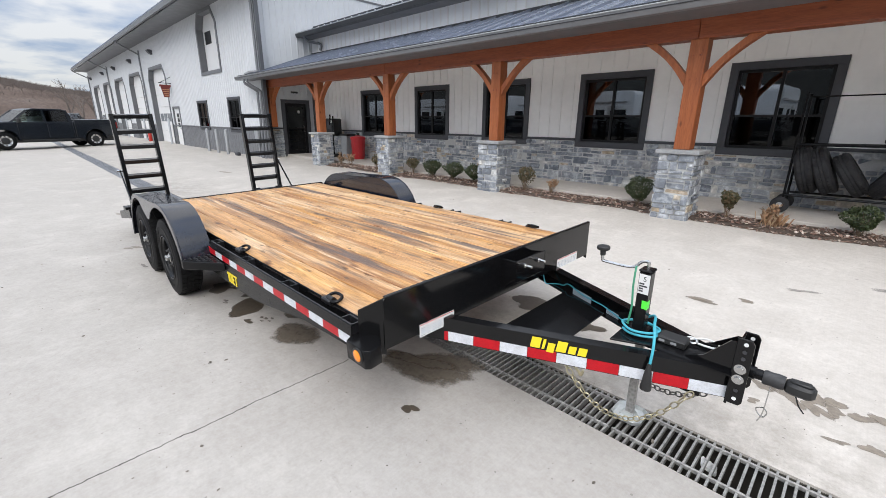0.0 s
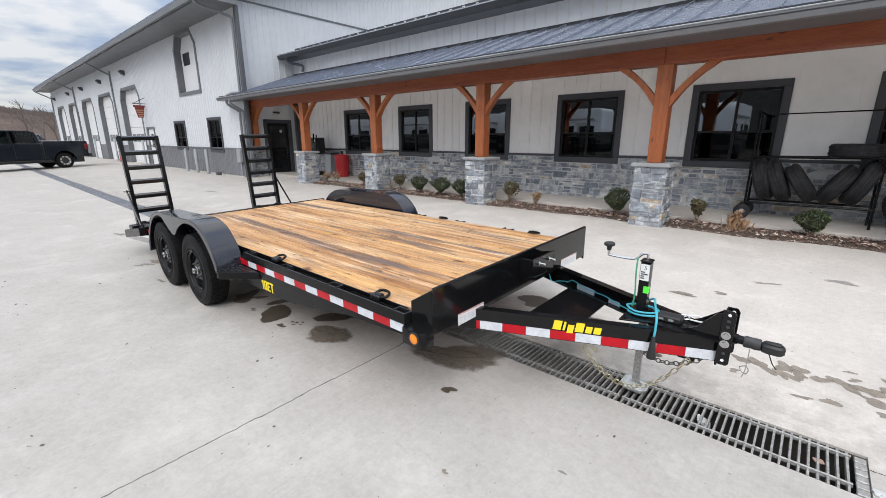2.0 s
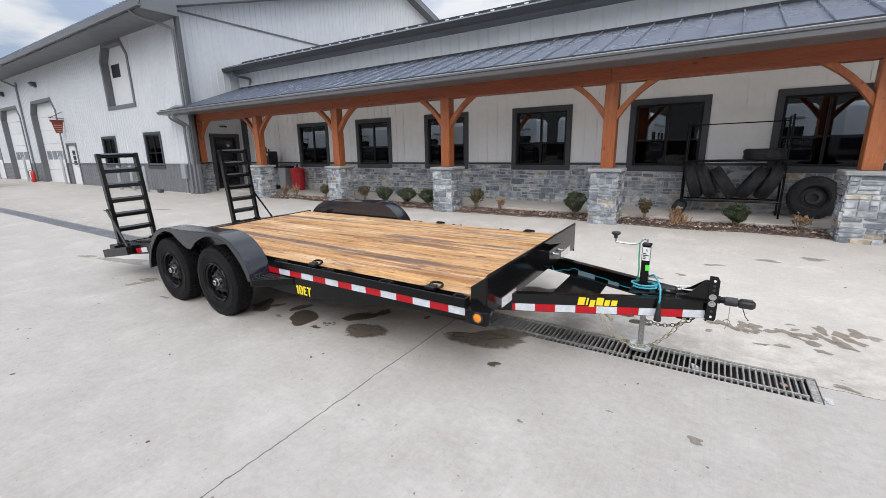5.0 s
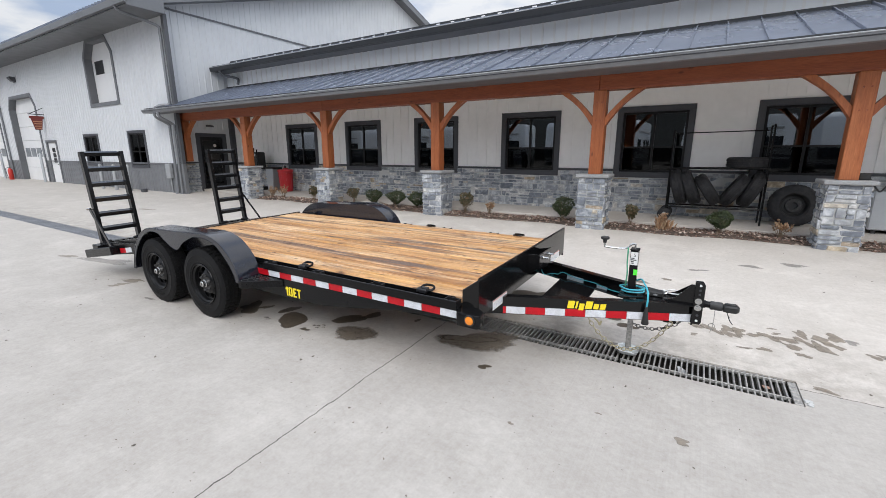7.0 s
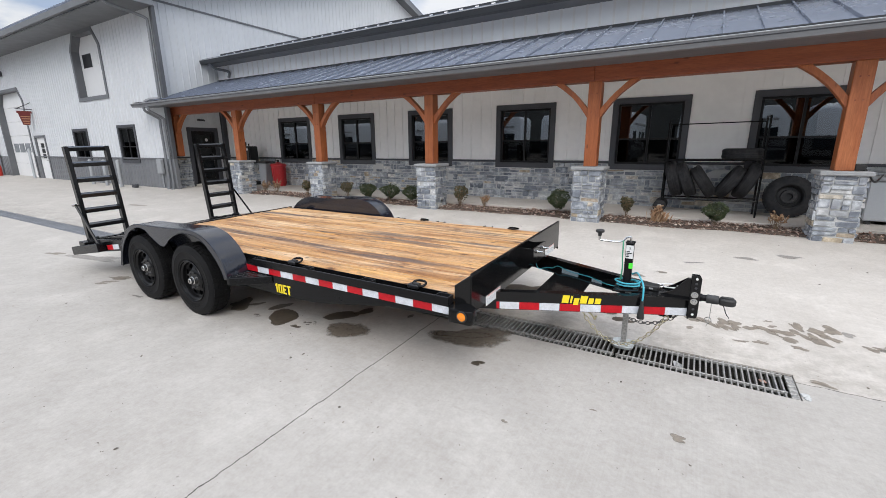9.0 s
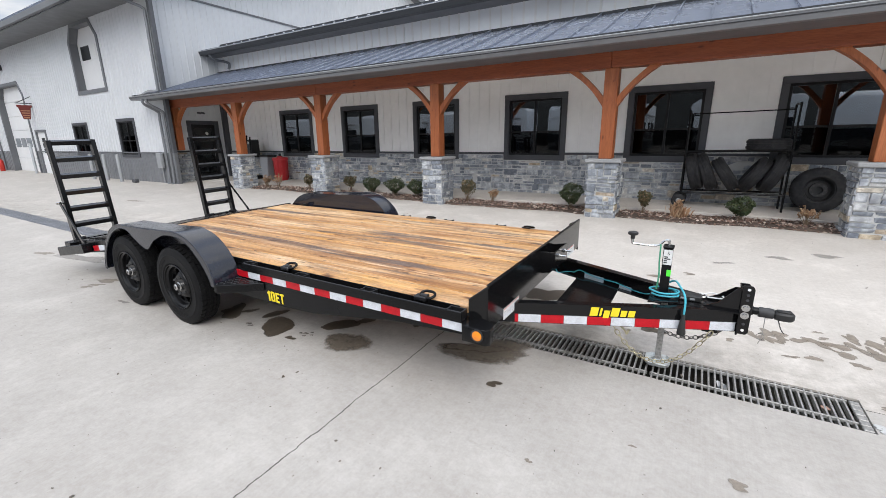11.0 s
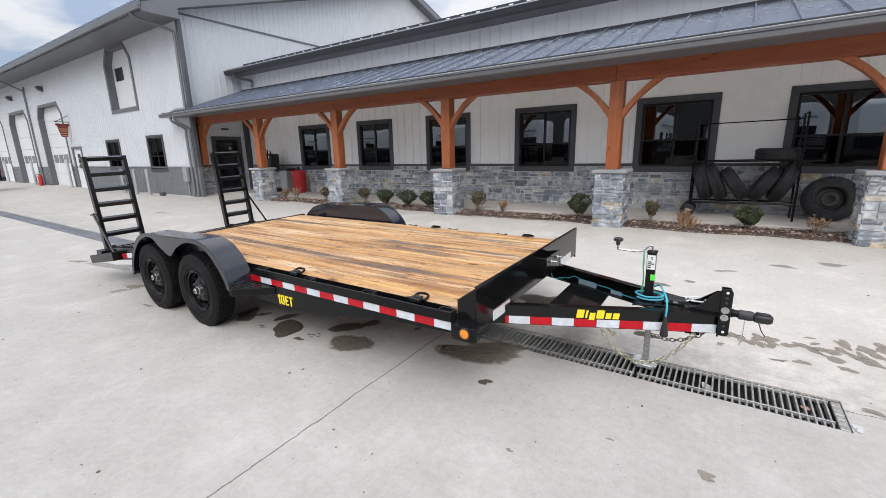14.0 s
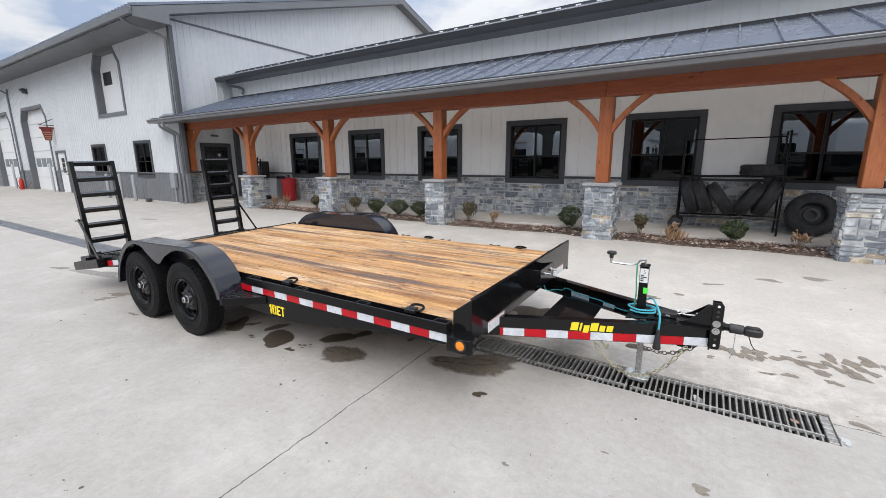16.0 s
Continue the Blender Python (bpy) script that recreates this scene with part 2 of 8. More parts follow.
def make_wood(name, tones, along=(1, 12, 12), knots=True, rough=0.5, spread=0.5):
    """Boards or timbers: grain drawn out along one axis, knots and a tone of their own for each piece."""
    m, n, l, p = nodes_of(name)
    oi = n.new("ShaderNodeObjectInfo")
    tc = n.new("ShaderNodeTexCoord")
    sh = n.new("ShaderNodeVectorMath")
    sh.operation = 'ADD'
    l.new(tc.outputs["Object"], sh.inputs[0])
    k = n.new("ShaderNodeCombineXYZ")
    l.new(math_of(n, l, 'MULTIPLY', oi.outputs["Random"], 37.0), k.inputs[0])
    l.new(math_of(n, l, 'MULTIPLY', oi.outputs["Random"], 11.0), k.inputs[2])
    l.new(k.outputs[0], sh.inputs[1])
    mp = n.new("ShaderNodeMapping")
    mp.inputs["Scale"].default_value = along
    l.new(sh.outputs[0], mp.inputs[0])
    g = noise_of(n, l, mp.outputs[0], 1.6, 7, 0.62)
    mp2 = n.new("ShaderNodeMapping")
    mp2.inputs["Scale"].default_value = tuple(a * 5 for a in along)
    l.new(sh.outputs[0], mp2.inputs[0])
    f = noise_of(n, l, mp2.outputs[0], 2.2, 4, 0.6)
    mid = math_of(n, l, 'ADD', math_of(n, l, 'MULTIPLY', g, 1.0 - spread * 0.5), math_of(n, l, 'MULTIPLY', oi.outputs["Random"], spread * 0.5))
    c = ramp(n, l, mid, tones)
    c = mixed(n, l, c, ramp(n, l, f, [(0.35, (0.55, 0.5, 0.45)), (0.62, (1, 1, 1))]), 0.55, 'MULTIPLY')
    if knots:
        vo = n.new("ShaderNodeTexVoronoi")
        vo.inputs["Scale"].default_value = 1.0
        mp3 = n.new("ShaderNodeMapping")
        mp3.inputs["Scale"].default_value = tuple(2.2 if a == min(along) else 6.0 for a in along)
        l.new(sh.outputs[0], mp3.inputs[0])
        l.new(mp3.outputs[0], vo.inputs["Vector"])
        kn = ramp(n, l, vo.outputs["Distance"], [(0.04, (0.25, 0.16, 0.10)), (0.12, (1, 1, 1))])
        c = mixed(n, l, c, kn, 0.8, 'MULTIPLY')
    l.new(c, p.inputs["Base Color"])
    p.inputs["Roughness"].default_value = rough
    bump(n, l, p, f, 0.25, 0.004)
    return m


def make_deck():
    """Treated pine: each plank its own tone, streaked grain, grey weathering, knots and dark board edges."""
    m, n, l, p = nodes_of("treated_pine_plank")
    oi = n.new("ShaderNodeObjectInfo")
    tc = n.new("ShaderNodeTexCoord")
    rn = oi.outputs["Random"]
    k = n.new("ShaderNodeCombineXYZ")
    l.new(math_of(n, l, 'MULTIPLY', rn, 53.0), k.inputs[0])
    l.new(math_of(n, l, 'MULTIPLY', rn, 17.0), k.inputs[1])
    sh = n.new("ShaderNodeVectorMath")
    l.new(tc.outputs["Object"], sh.inputs[0]); l.new(k.outputs[0], sh.inputs[1])

    def stretched(scale):
        mp = n.new("ShaderNodeMapping")
        mp.inputs["Scale"].default_value = scale
        l.new(sh.outputs[0], mp.inputs[0])
        return mp.outputs[0]
    rnd2 = math_of(n, l, 'FRACT', math_of(n, l, 'MULTIPLY', rn, 7.31))
    tone = ramp(n, l, rnd2, [(0.0, (0.44, 0.235, 0.105)), (0.22, (0.58, 0.32, 0.135)), (0.45, (0.66, 0.40, 0.19)), (0.7, (0.76, 0.53, 0.30)), (0.88, (0.62, 0.34, 0.135)), (1.0, (0.50, 0.27, 0.12))])
    # heartwood and sapwood in long uneven runs
    along = noise_of(n, l, stretched((0.30, 9.0, 9.0)), 1.3, 6, 0.62)
    tone = mixed(n, l, tone, (0.33, 0.145, 0.052), ramp(n, l, along, [(0.46, (0, 0, 0)), (0.60, (0.85, 0.85, 0.85))]))
    pale = noise_of(n, l, stretched((0.42, 10.0, 10.0)), 1.7, 5, 0.6)
    tone = mixed(n, l, tone, (0.83, 0.65, 0.44), ramp(n, l, pale, [(0.51, (0, 0, 0)), (0.68, (0.82, 0.82, 0.82))]))
    gold = noise_of(n, l, stretched((0.5, 6.0, 6.0)), 1.4, 4, 0.55)
    tone = mixed(n, l, tone, (0.72, 0.37, 0.07), ramp(n, l, gold, [(0.52, (0, 0, 0)), (0.68, (0.55, 0.55, 0.55))]))
    # weathered grey and black streaks
    grey = noise_of(n, l, stretched((0.38, 5.5, 5.5)), 1.2, 7, 0.64)
    tone = mixed(n, l, tone, (0.13, 0.10, 0.092), ramp(n, l, grey, [(0.555, (0, 0, 0)), (0.625, (0.9, 0.9, 0.9))]))
    # year rings as fine wavering lines
    warp = noise_of(n, l, stretched((1.6, 9, 9)), 1.5, 3, 0.5)
    sx = n.new("ShaderNodeSeparateXYZ")
    l.new(sh.outputs[0], sx.inputs[0])
    ring = math_of(n, l, 'SINE', math_of(n, l, 'MULTIPLY', math_of(n, l, 'ADD', sx.outputs[1], math_of(n, l, 'MULTIPLY', warp, 0.16)), 330.0))
    g = noise_of(n, l, stretched((2.4, 95, 95)), 1.8, 6, 0.66)
    c = mixed(n, l, tone, ramp(n, l, g, [(0.36, (0.40, 0.34, 0.29)), (0.56, (1.18, 1.17, 1.16))]), 0.56, 'MULTIPLY')
    # uneven weathering in patches a hand long
    patch = noise_of(n, l, stretched((1.7, 6.0, 6.0)), 1.3, 7, 0.7)
    c = mixed(n, l, c, ramp(n, l, patch, [(0.34, (0.60, 0.55, 0.54)), (0.50, (1.0, 1.0, 1.0)), (0.66, (1.20, 1.21, 1.22))]), 0.8, 'MULTIPLY')
    c = mixed(n, l, c, ramp(n, l, ring, [(0.55, (1, 1, 1)), (1.0, (0.60, 0.52, 0.45))]), 0.6, 'MULTIPLY')
    vo = n.new("ShaderNodeTexVoronoi")
    vo.inputs["Scale"].default_value = 1.0
    l.new(stretched((2.6, 7.5, 7.5)), vo.inputs["Vector"])
    c = mixed(n, l, c, ramp(n, l, vo.outputs["Distance"], [(0.06, (0.12, 0.065, 0.042)), (0.10, (0.5, 0.37, 0.28)), (0.19, (1, 1, 1))]), 0.9, 'MULTIPLY')
    # scuffs, splits and boot marks across the grain
    sc = n.new("ShaderNodeTexVoronoi")
    sc.inputs["Scale"].default_value = 1.0
    l.new(stretched((3.2, 9.0, 9.0)), sc.inputs["Vector"])
    jag = noise_of(n, l, stretched((14, 40, 40)), 1.0, 4, 0.7)
    mark = math_of(n, l, 'ADD', sc.outputs["Distance"], math_of(n, l, 'MULTIPLY', jag, 0.5))
    c = mixed(n, l, c, ramp(n, l, mark, [(0.33, (0.22, 0.16, 0.12)), (0.40, (1, 1, 1))]), 0.85, 'MULTIPLY')
    # small splits and pitch pockets, drawn out along the grain
    sp = n.new("ShaderNodeTexVoronoi")
    sp.inputs["Scale"].default_value = 1.0
    l.new(stretched((8.0, 22.0, 22.0)), sp.inputs["Vector"])
    sc2 = n.new("ShaderNodeSeparateColor")
    l.new(sp.outputs["Color"], sc2.inputs[0])
    split = math_of(n, l, 'MULTIPLY', math_of(n, l, 'LESS_THAN', math_of(n, l, 'ADD', sp.outputs["Distance"], math_of(n, l, 'MULTIPLY', jag, 0.3)), math_of(n, l, 'MULTIPLY_ADD', sc2.outputs[1], 0.22, 0.20)), math_of(n, l, 'GREATER_THAN', sc2.outputs[0], 0.80))
    c = mixed(n, l, c, (0.10, 0.055, 0.035), math_of(n, l, 'MULTIPLY', split, 0.8))
    l.new(c, p.inputs["Base Color"])
    rr = n.new("ShaderNodeMapRange")
    rr.inputs["To Min"].default_value, rr.inputs["To Max"].default_value = 0.24, 0.48
    l.new(g, rr.inputs[0]); l.new(rr.outputs[0], p.inputs["Roughness"])
    bump(n, l, p, g, 0.5, 0.004)
    return m


def make_tape(name, colour):
    m, n, l, p = nodes_of(name)
    v = world_coords(n, l)
    br = n.new("ShaderNodeTexVoronoi")
    br.inputs["Scale"].default_value = 160
    l.new(v, br.inputs["Vector"])
    c = mixed(n, l, colour, ramp(n, l, br.outputs["Distance"], [(0.1, tuple(x * 0.86 for x in colour)), (0.7, tuple(min(1, x * 1.08) for x in colour))]), 0.7)
    c = mixed(n, l, c, ramp(n, l, noise_of(n, l, v, 22, 6, 0.65), [(0.35, (0.80, 0.79, 0.78)), (0.62, (1.05, 1.05, 1.05))]), 0.8, 'MULTIPLY')
    l.new(c, p.inputs["Base Color"])
    p.inputs["Roughness"].default_value = 0.35
    p.inputs["Specular IOR Level"].default_value = 0.3
    p.inputs["Coat Weight"].default_value = 0.04
    return m


def make_stain(name, colour, rough, lo, hi, most=0.93, ragged=0.85):
    """Wet patch lying on the slab: dries out towards an uneven edge, where the slab shows through."""
    m, n, l, p = nodes_of(name)
    at = n.new("ShaderNodeAttribute")
    at.attribute_name = "wetness"
    v = world_coords(n, l)
    edge = math_of(n, l, 'MULTIPLY', math_of(n, l, 'SUBTRACT', noise_of(n, l, v, 15, 8, 0.68), 0.5), ragged)
    w = math_of(n, l, 'ADD', at.outputs["Fac"], edge)
    c = ramp(n, l, noise_of(n, l, v, 30, 5, 0.7), [(0.3, tuple(x * 0.75 for x in colour)), (0.7, tuple(x * 1.35 for x in colour))])
    l.new(c, p.inputs["Base Color"])
    p.inputs["Roughness"].default_value = rough
    w = math_of(n, l, 'ADD', w, math_of(n, l, 'MULTIPLY', math_of(n, l, 'SUBTRACT', noise_of(n, l, v, 5, 5, 0.6), 0.55), 0.5))
    l.new(ramp(n, l, w, [(lo, (0, 0, 0)), (hi, (most, most, most))]), p.inputs["Alpha"])
    bump(n, l, p, noise_of(n, l, v, 60, 4), 0.15, 0.003)
    return m


def make_glass(name, tint, ior=1.9):
    m, n, l, p = nodes_of(name)
    n.remove(p)
    out = n["Material Output"]
    tr = n.new("ShaderNodeBsdfTransparent")
    tr.inputs[0].default_value = (*tint, 1)
    gl = n.new("ShaderNodeBsdfGlossy")
    gl.inputs["Roughness"].default_value = 0.015
    fr = n.new("ShaderNodeFresnel")
    fr.inputs[0].default_value = ior
    mx = n.new("ShaderNodeMixShader")
    l.new(fr.outputs[0], mx.inputs[0])
    l.new(tr.outputs[0], mx.inputs[1])
    l.new(gl.outputs[0], mx.inputs[2])
    l.new(mx.outputs[0], out.inputs[0])
    return m


def make_tyre(name="tyre_rubber", dust=1.0):
    m, n, l, p = nodes_of(name)
    v = world_coords(n, l)
    a = noise_of(n, l, v, 14, 6, 0.6)
    c = ramp(n, l, a, [(0.35, tuple(dust * q for q in (0.006, 0.006, 0.0068))), (0.75, tuple(dust * q for q in (0.014, 0.0138, 0.0136)))])
    l.new(c, p.inputs["Base Color"])
    p.inputs["Roughness"].default_value = 0.6
    p.inputs["Specular IOR Level"].default_value = 0.14
    bump(n, l, p, noise_of(n, l, v, 120, 3), 0.15, 0.003)
    return m


def make_leaves(name, a, b, c):
    m, n, l, p = nodes_of(name)
    ge = n.new("ShaderNodeNewGeometry")
    col = ramp(n, l, ge.outputs["Random Per Island"], [(0.0, a), (0.55, b), (1.0, c)])
    l.new(col, p.inputs["Base Color"])
    p.inputs["Roughness"].default_value = 0.55
    return m


def make_galv():
    m, n, l, p = nodes_of("galvanised_steel")
    v = world_coords(n, l)
    vo = n.new("ShaderNodeTexVoronoi")
    vo.inputs["Scale"].default_value = 60
    l.new(v, vo.inputs["Vector"])
    c = ramp(n, l, vo.outputs["Distance"], [(0.1, (0.235, 0.23, 0.22)), (0.8, (0.40, 0.39, 0.37))])
    rust = ramp(n, l, noise_of(n, l, v, 7, 8, 0.7), [(0.58, (0, 0, 0)), (0.8, (1, 1, 1))])
    c = mixed(n, l, c, (0.26, 0.20, 0.14), math_of(n, l, 'MULTIPLY', rust, 0.5))
    l.new(c, p.inputs["Base Color"])
    p.inputs["Metallic"].default_value = 0.35
    p.inputs["Roughness"].default_value = 0.42
    return m


concrete = make_concrete()
stone = make_stone()
mortar = paint("mortar", (0.50, 0.50, 0.49), 0.9, vary=0.12, grain=60, relief=0.4)
cap_stone = paint("cut_cap_stone", (0.33, 0.335, 0.34), 0.85, vary=0.14, grain=50, relief=0.35)
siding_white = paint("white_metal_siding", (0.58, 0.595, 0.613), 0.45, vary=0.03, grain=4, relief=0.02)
# lighter copy of the wing's white, to make up for the eave's shade
siding_upper = paint("lightened_upper_siding", (0.88, 0.89, 0.90), 0.5, vary=0.03, grain=6)
drain_dark = paint("shaded_drain_channel", (0.085, 0.078, 0.066), 0.5, vary=0.3, grain=12)
siding_cream = paint("cream_board_siding", (0.86, 0.85, 0.835), 0.6, vary=0.04, grain=8, relief=0.04)
trim_grey = paint("charcoal_trim", (0.054, 0.056, 0.064), 0.5, vary=0.08, grain=20)
trim_corner = paint("charcoal_corner_metal", (0.085, 0.089, 0.098), 0.45, vary=0.08, grain=12)
jamb_grey = paint("grey_jamb_metal", (0.13, 0.135, 0.145), 0.45, vary=0.08, grain=12)
wainscot_grey = paint("grey_wainscot_metal", (0.16, 0.165, 0.175), 0.45, vary=0.06, grain=10)
soffit_grey = paint("grey_soffit_metal", (0.13, 0.133, 0.14), 0.45, vary=0.06, grain=10)
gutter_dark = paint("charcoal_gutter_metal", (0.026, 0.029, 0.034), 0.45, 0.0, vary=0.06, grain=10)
gutter_pale = paint("pale_gutter_lip", (0.36, 0.37, 0.38), 0.35, 0.3, vary=0.08, grain=10)
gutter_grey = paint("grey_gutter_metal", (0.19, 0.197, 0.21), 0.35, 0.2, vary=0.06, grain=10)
roof_slate = paint("slate_blue_roof_metal", (0.20, 0.225, 0.28), 0.26, 0.12, vary=0.06, grain=6, relief=0.02)
window_black = paint("black_window_frame", (0.009, 0.009, 0.010), 0.4, vary=0.1)
window_black.node_tree.nodes["Principled BSDF"].inputs["Specular IOR Level"].default_value = 0.25
door_white = paint("white_door_panel", (0.72, 0.72, 0.72), 0.5, vary=0.03, grain=5)
interior = paint("unlit_interior", (0.075, 0.07, 0.066), 0.8)
pane_pale = paint("frosted_door_pane", (0.30, 0.325, 0.345), 0.15, vary=0.25, grain=3, relief=0.0)
glass_door = make_glass("tinted_door_glass", (0.12, 0.14, 0.15), 1.6)
glass_dark = make_glass("window_glass", (0.36, 0.42, 0.47), 2.45)
screen_mesh = make_glass("insect_screen_glass", (0.14, 0.15, 0.155), 1.35)
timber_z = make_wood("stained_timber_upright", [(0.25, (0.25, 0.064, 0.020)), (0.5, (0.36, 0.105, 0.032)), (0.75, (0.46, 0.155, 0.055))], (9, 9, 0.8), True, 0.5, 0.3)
# beam stain is a darker copy of the posts': gutter shade in the colour
timber_x = make_wood("stained_timber_shaded_beam", [(0.25, (0.185, 0.040, 0.014)), (0.5, (0.27, 0.066, 0.022)), (0.75, (0.34, 0.098, 0.036))], (0.8, 9, 9), True, 0.5, 0.3)
deck_wood = make_deck()
black_paint = paint("gloss_black_paint", (0.006, 0.006, 0.0065), 0.12, vary=0.15, grain=40, relief=0.012, coat=0.0)
black_paint.node_tree.nodes["Principled BSDF"].inputs["Specular IOR Level"].default_value = 0.34
black_satin = paint("satin_black_paint", (0.006, 0.006, 0.0066), 0.25, vary=0.15, grain=40, relief=0.02)
black_satin.node_tree.nodes["Principled BSDF"].inputs["Specular IOR Level"].default_value = 0.2
# slightly paler black: rail and pocket edge highlights are put into the colour
black_highlit = paint("highlit_black_steel", (0.011, 0.011, 0.0125), 0.3, vary=0.3, grain=30, relief=0.04, dirt=(0.035, 0.035, 0.04))
fender_paint = paint("gloss_black_fender", (0.014, 0.016, 0.024), 0.16, vary=0.15, grain=25, relief=0.006, coat=0.28)
fender_paint.node_tree.nodes["Principled BSDF"].inputs["Specular IOR Level"].default_value = 0.48
tyre_mat = make_tyre()
tyre_dusty = make_tyre("dusty_tyre_rubber", 3.4)
rim_paint = paint("gloss_black_rim", (0.006, 0.006, 0.0066), 0.22, vary=0.15, grain=40, relief=0.015)
rim_paint.node_tree.nodes["Principled BSDF"].inputs["Specular IOR Level"].default_value = 0.26
# drum near black: shade behind the rim's openings is in its colour
drum_dark = paint("brake_drum_steel", (0.012, 0.012, 0.012), 0.6, 0.0, vary=0.15, grain=30)
worn_black = paint("worn_black_casting", (0.045, 0.045, 0.047), 0.55, vary=0.3, grain=35, relief=0.2, dirt=(0.20, 0.20, 0.20))
zinc = paint("bright_galvanised", (0.66, 0.68, 0.67), 0.38, 0.55, vary=0.10, grain=25, dirt=(0.38, 0.38, 0.36))
dark_chain = paint("grey_steel_chain", (0.20, 0.19, 0.18), 0.4, 0.8, vary=0.15)
label_blue = paint("pale_blue_label", (0.40, 0.46, 0.52), 0.3, vary=0.06)
chrome = paint("bright_zinc", (0.58, 0.58, 0.57), 0.26, 1.0, vary=0.06)
brass_chain = paint("yellow_zinc_chain", (0.50, 0.45, 0.31), 0.38, 0.8, vary=0.15)
galv = make_galv()
tape_red = make_tape("red_reflective_tape", (0.47, 0.005, 0.013))
tape_white = make_tape("silver_reflective_tape", (0.63, 0.65, 0.69))
yellow = paint("yellow_decal", (0.85, 0.66, 0.02), 0.4, vary=0.03)
amber = paint("amber_lens", (0.85, 0.25, 0.01), 0.15, vary=0.06, coat=0.6)
teal = paint("teal_cable_jacket", (0.06, 0.40, 0.50), 0.4, vary=0.08)
lime = paint("lime_tape", (0.10, 0.85, 0.06), 0.5, vary=0.04)
green_strap = paint("green_strap", (0.05, 0.28, 0.16), 0.6, vary=0.1)
label_white = paint("white_label", (0.75, 0.75, 0.74), 0.4, vary=0.04)
ink = paint("dark_print", (0.04, 0.04, 0.045), 0.5, vary=0.1)
print_red = paint("red_print", (0.55, 0.06, 0.03), 0.45, vary=0.08)
plastic_red = paint("red_plastic", (0.42, 0.02, 0.025), 0.4, vary=0.08, dirt=(0.2, 0.03, 0.03))
plastic_grey = paint("grey_plastic", (0.30, 0.31, 0.32), 0.5, vary=0.08)
panel_grey = paint("pale_grey_panel", (0.42, 0.44, 0.46), 0.5, vary=0.05)
plastic_black = paint("black_plastic", (0.018, 0.018, 0.018), 0.5, vary=0.15)
truck_paint = paint("dark_grey_truck_paint", (0.006, 0.009, 0.014), 0.14, 0.0, vary=0.08, coat=0.1, grain=6, relief=0.0)
truck_paint.node_tree.nodes["Principled BSDF"].inputs["Specular IOR Level"].default_value = 0.36
truck_glass = make_glass("truck_window_glass", (0.16, 0.19, 0.20), 1.5)
truck_glass_clear = make_glass("clear_truck_glass", (0.72, 0.80, 0.79), 1.5)
wet = make_stain("wet_concrete", (0.085, 0.068, 0.050), 0.32, 0.40, 0.56, 0.9)
half_dry = make_stain("half_dried_concrete", (0.14, 0.116, 0.09), 0.45, 0.22, 0.85, 0.88, 1.3)
faint = make_stain("drying_concrete", (0.29, 0.27, 0.245), 0.6, 0.25, 0.75, 0.55)
damp = make_stain("damp_concrete", (0.25, 0.212, 0.17), 0.45, 0.36, 0.62, 0.76, 1.5)
mulch_mat = make_leaves("mulch_and_dry_leaves", (0.11, 0.065, 0.05), (0.30, 0.19, 0.145), (0.60, 0.52, 0.45))
grit_mat = paint("dark_grit", (0.17, 0.145, 0.12), 0.9, vary=0.4)
soil = paint("dark_soil", (0.09, 0.065, 0.05), 0.95, vary=0.3, grain=30, relief=0.5)
leaf_green = make_leaves("boxwood_leaves", (0.017, 0.029, 0.009), (0.034, 0.052, 0.016), (0.07, 0.088, 0.03))
leaf_dry = make_leaves("dry_leaves", (0.24, 0.12, 0.06), (0.36, 0.22, 0.125), (0.48, 0.35, 0.22))
leaf_mixed = make_leaves("half_dry_leaves", (0.035, 0.05, 0.018), (0.10, 0.085, 0.042), (0.25, 0.165, 0.09))
twig = paint("twig_bark", (0.20, 0.14, 0.09), 0.85, vary=0.2)
camper_white = paint("camper_white", (0.74, 0.79, 0.85), 0.3, vary=0.04, grain=4)
camper_blue = paint("camper_graphic", (0.10, 0.13, 0.17), 0.3, vary=0.1)
hill_mat = make_leaves("bare_woods", (0.10, 0.08, 0.07), (0.135, 0.107, 0.093), (0.185, 0.155, 0.14))
bark_grey = paint("grey_bark", (0.115, 0.094, 0.082), 0.9, vary=0.2)
# same steel as the near grates; its grazing-view tone is in the colour
grate_far = paint("far_grate_steel", (0.23, 0.24, 0.26), 0.5, 0.2, vary=0.1)
# near-black backdrop for two unseen hills that darken what glass reflects
dark_backdrop = paint("dark_hill_backdrop", (0.026, 0.028, 0.026), 0.95, vary=0.4, grain=0.6, relief=0.0)


def make_hill():
    """Leafless woods far off: fine upright streaks of stems over slow drifts of brown and grey."""
    m, n, l, p = nodes_of("wooded_hillside")
    slow = noise_of(n, l, world_coords(n, l), 0.035, 5, 0.6)
    stems = noise_of(n, l, world_coords(n, l, (0.4, 1.0, 0.28)), 1.1, 5, 0.7)
    c = ramp(n, l, slow, [(0.32, (0.088, 0.069, 0.061)), (0.55, (0.125, 0.098, 0.084)), (0.75, (0.165, 0.137, 0.122))])
    c = mixed(n, l, c, ramp(n, l, stems, [(0.35, (0.55, 0.55, 0.57)), (0.65, (1.2, 1.18, 1.16))]), 0.55, 'MULTIPLY')
    l.new(c, p.inputs["Base Color"])
    p.inputs["Roughness"].default_value = 0.95
    p.inputs["Specular IOR Level"].default_value = 0.0
    return m


hill_woods = make_hill()
rust_red = paint("sign_dark_red", (0.16, 0.025, 0.02), 0.5, vary=0.1)
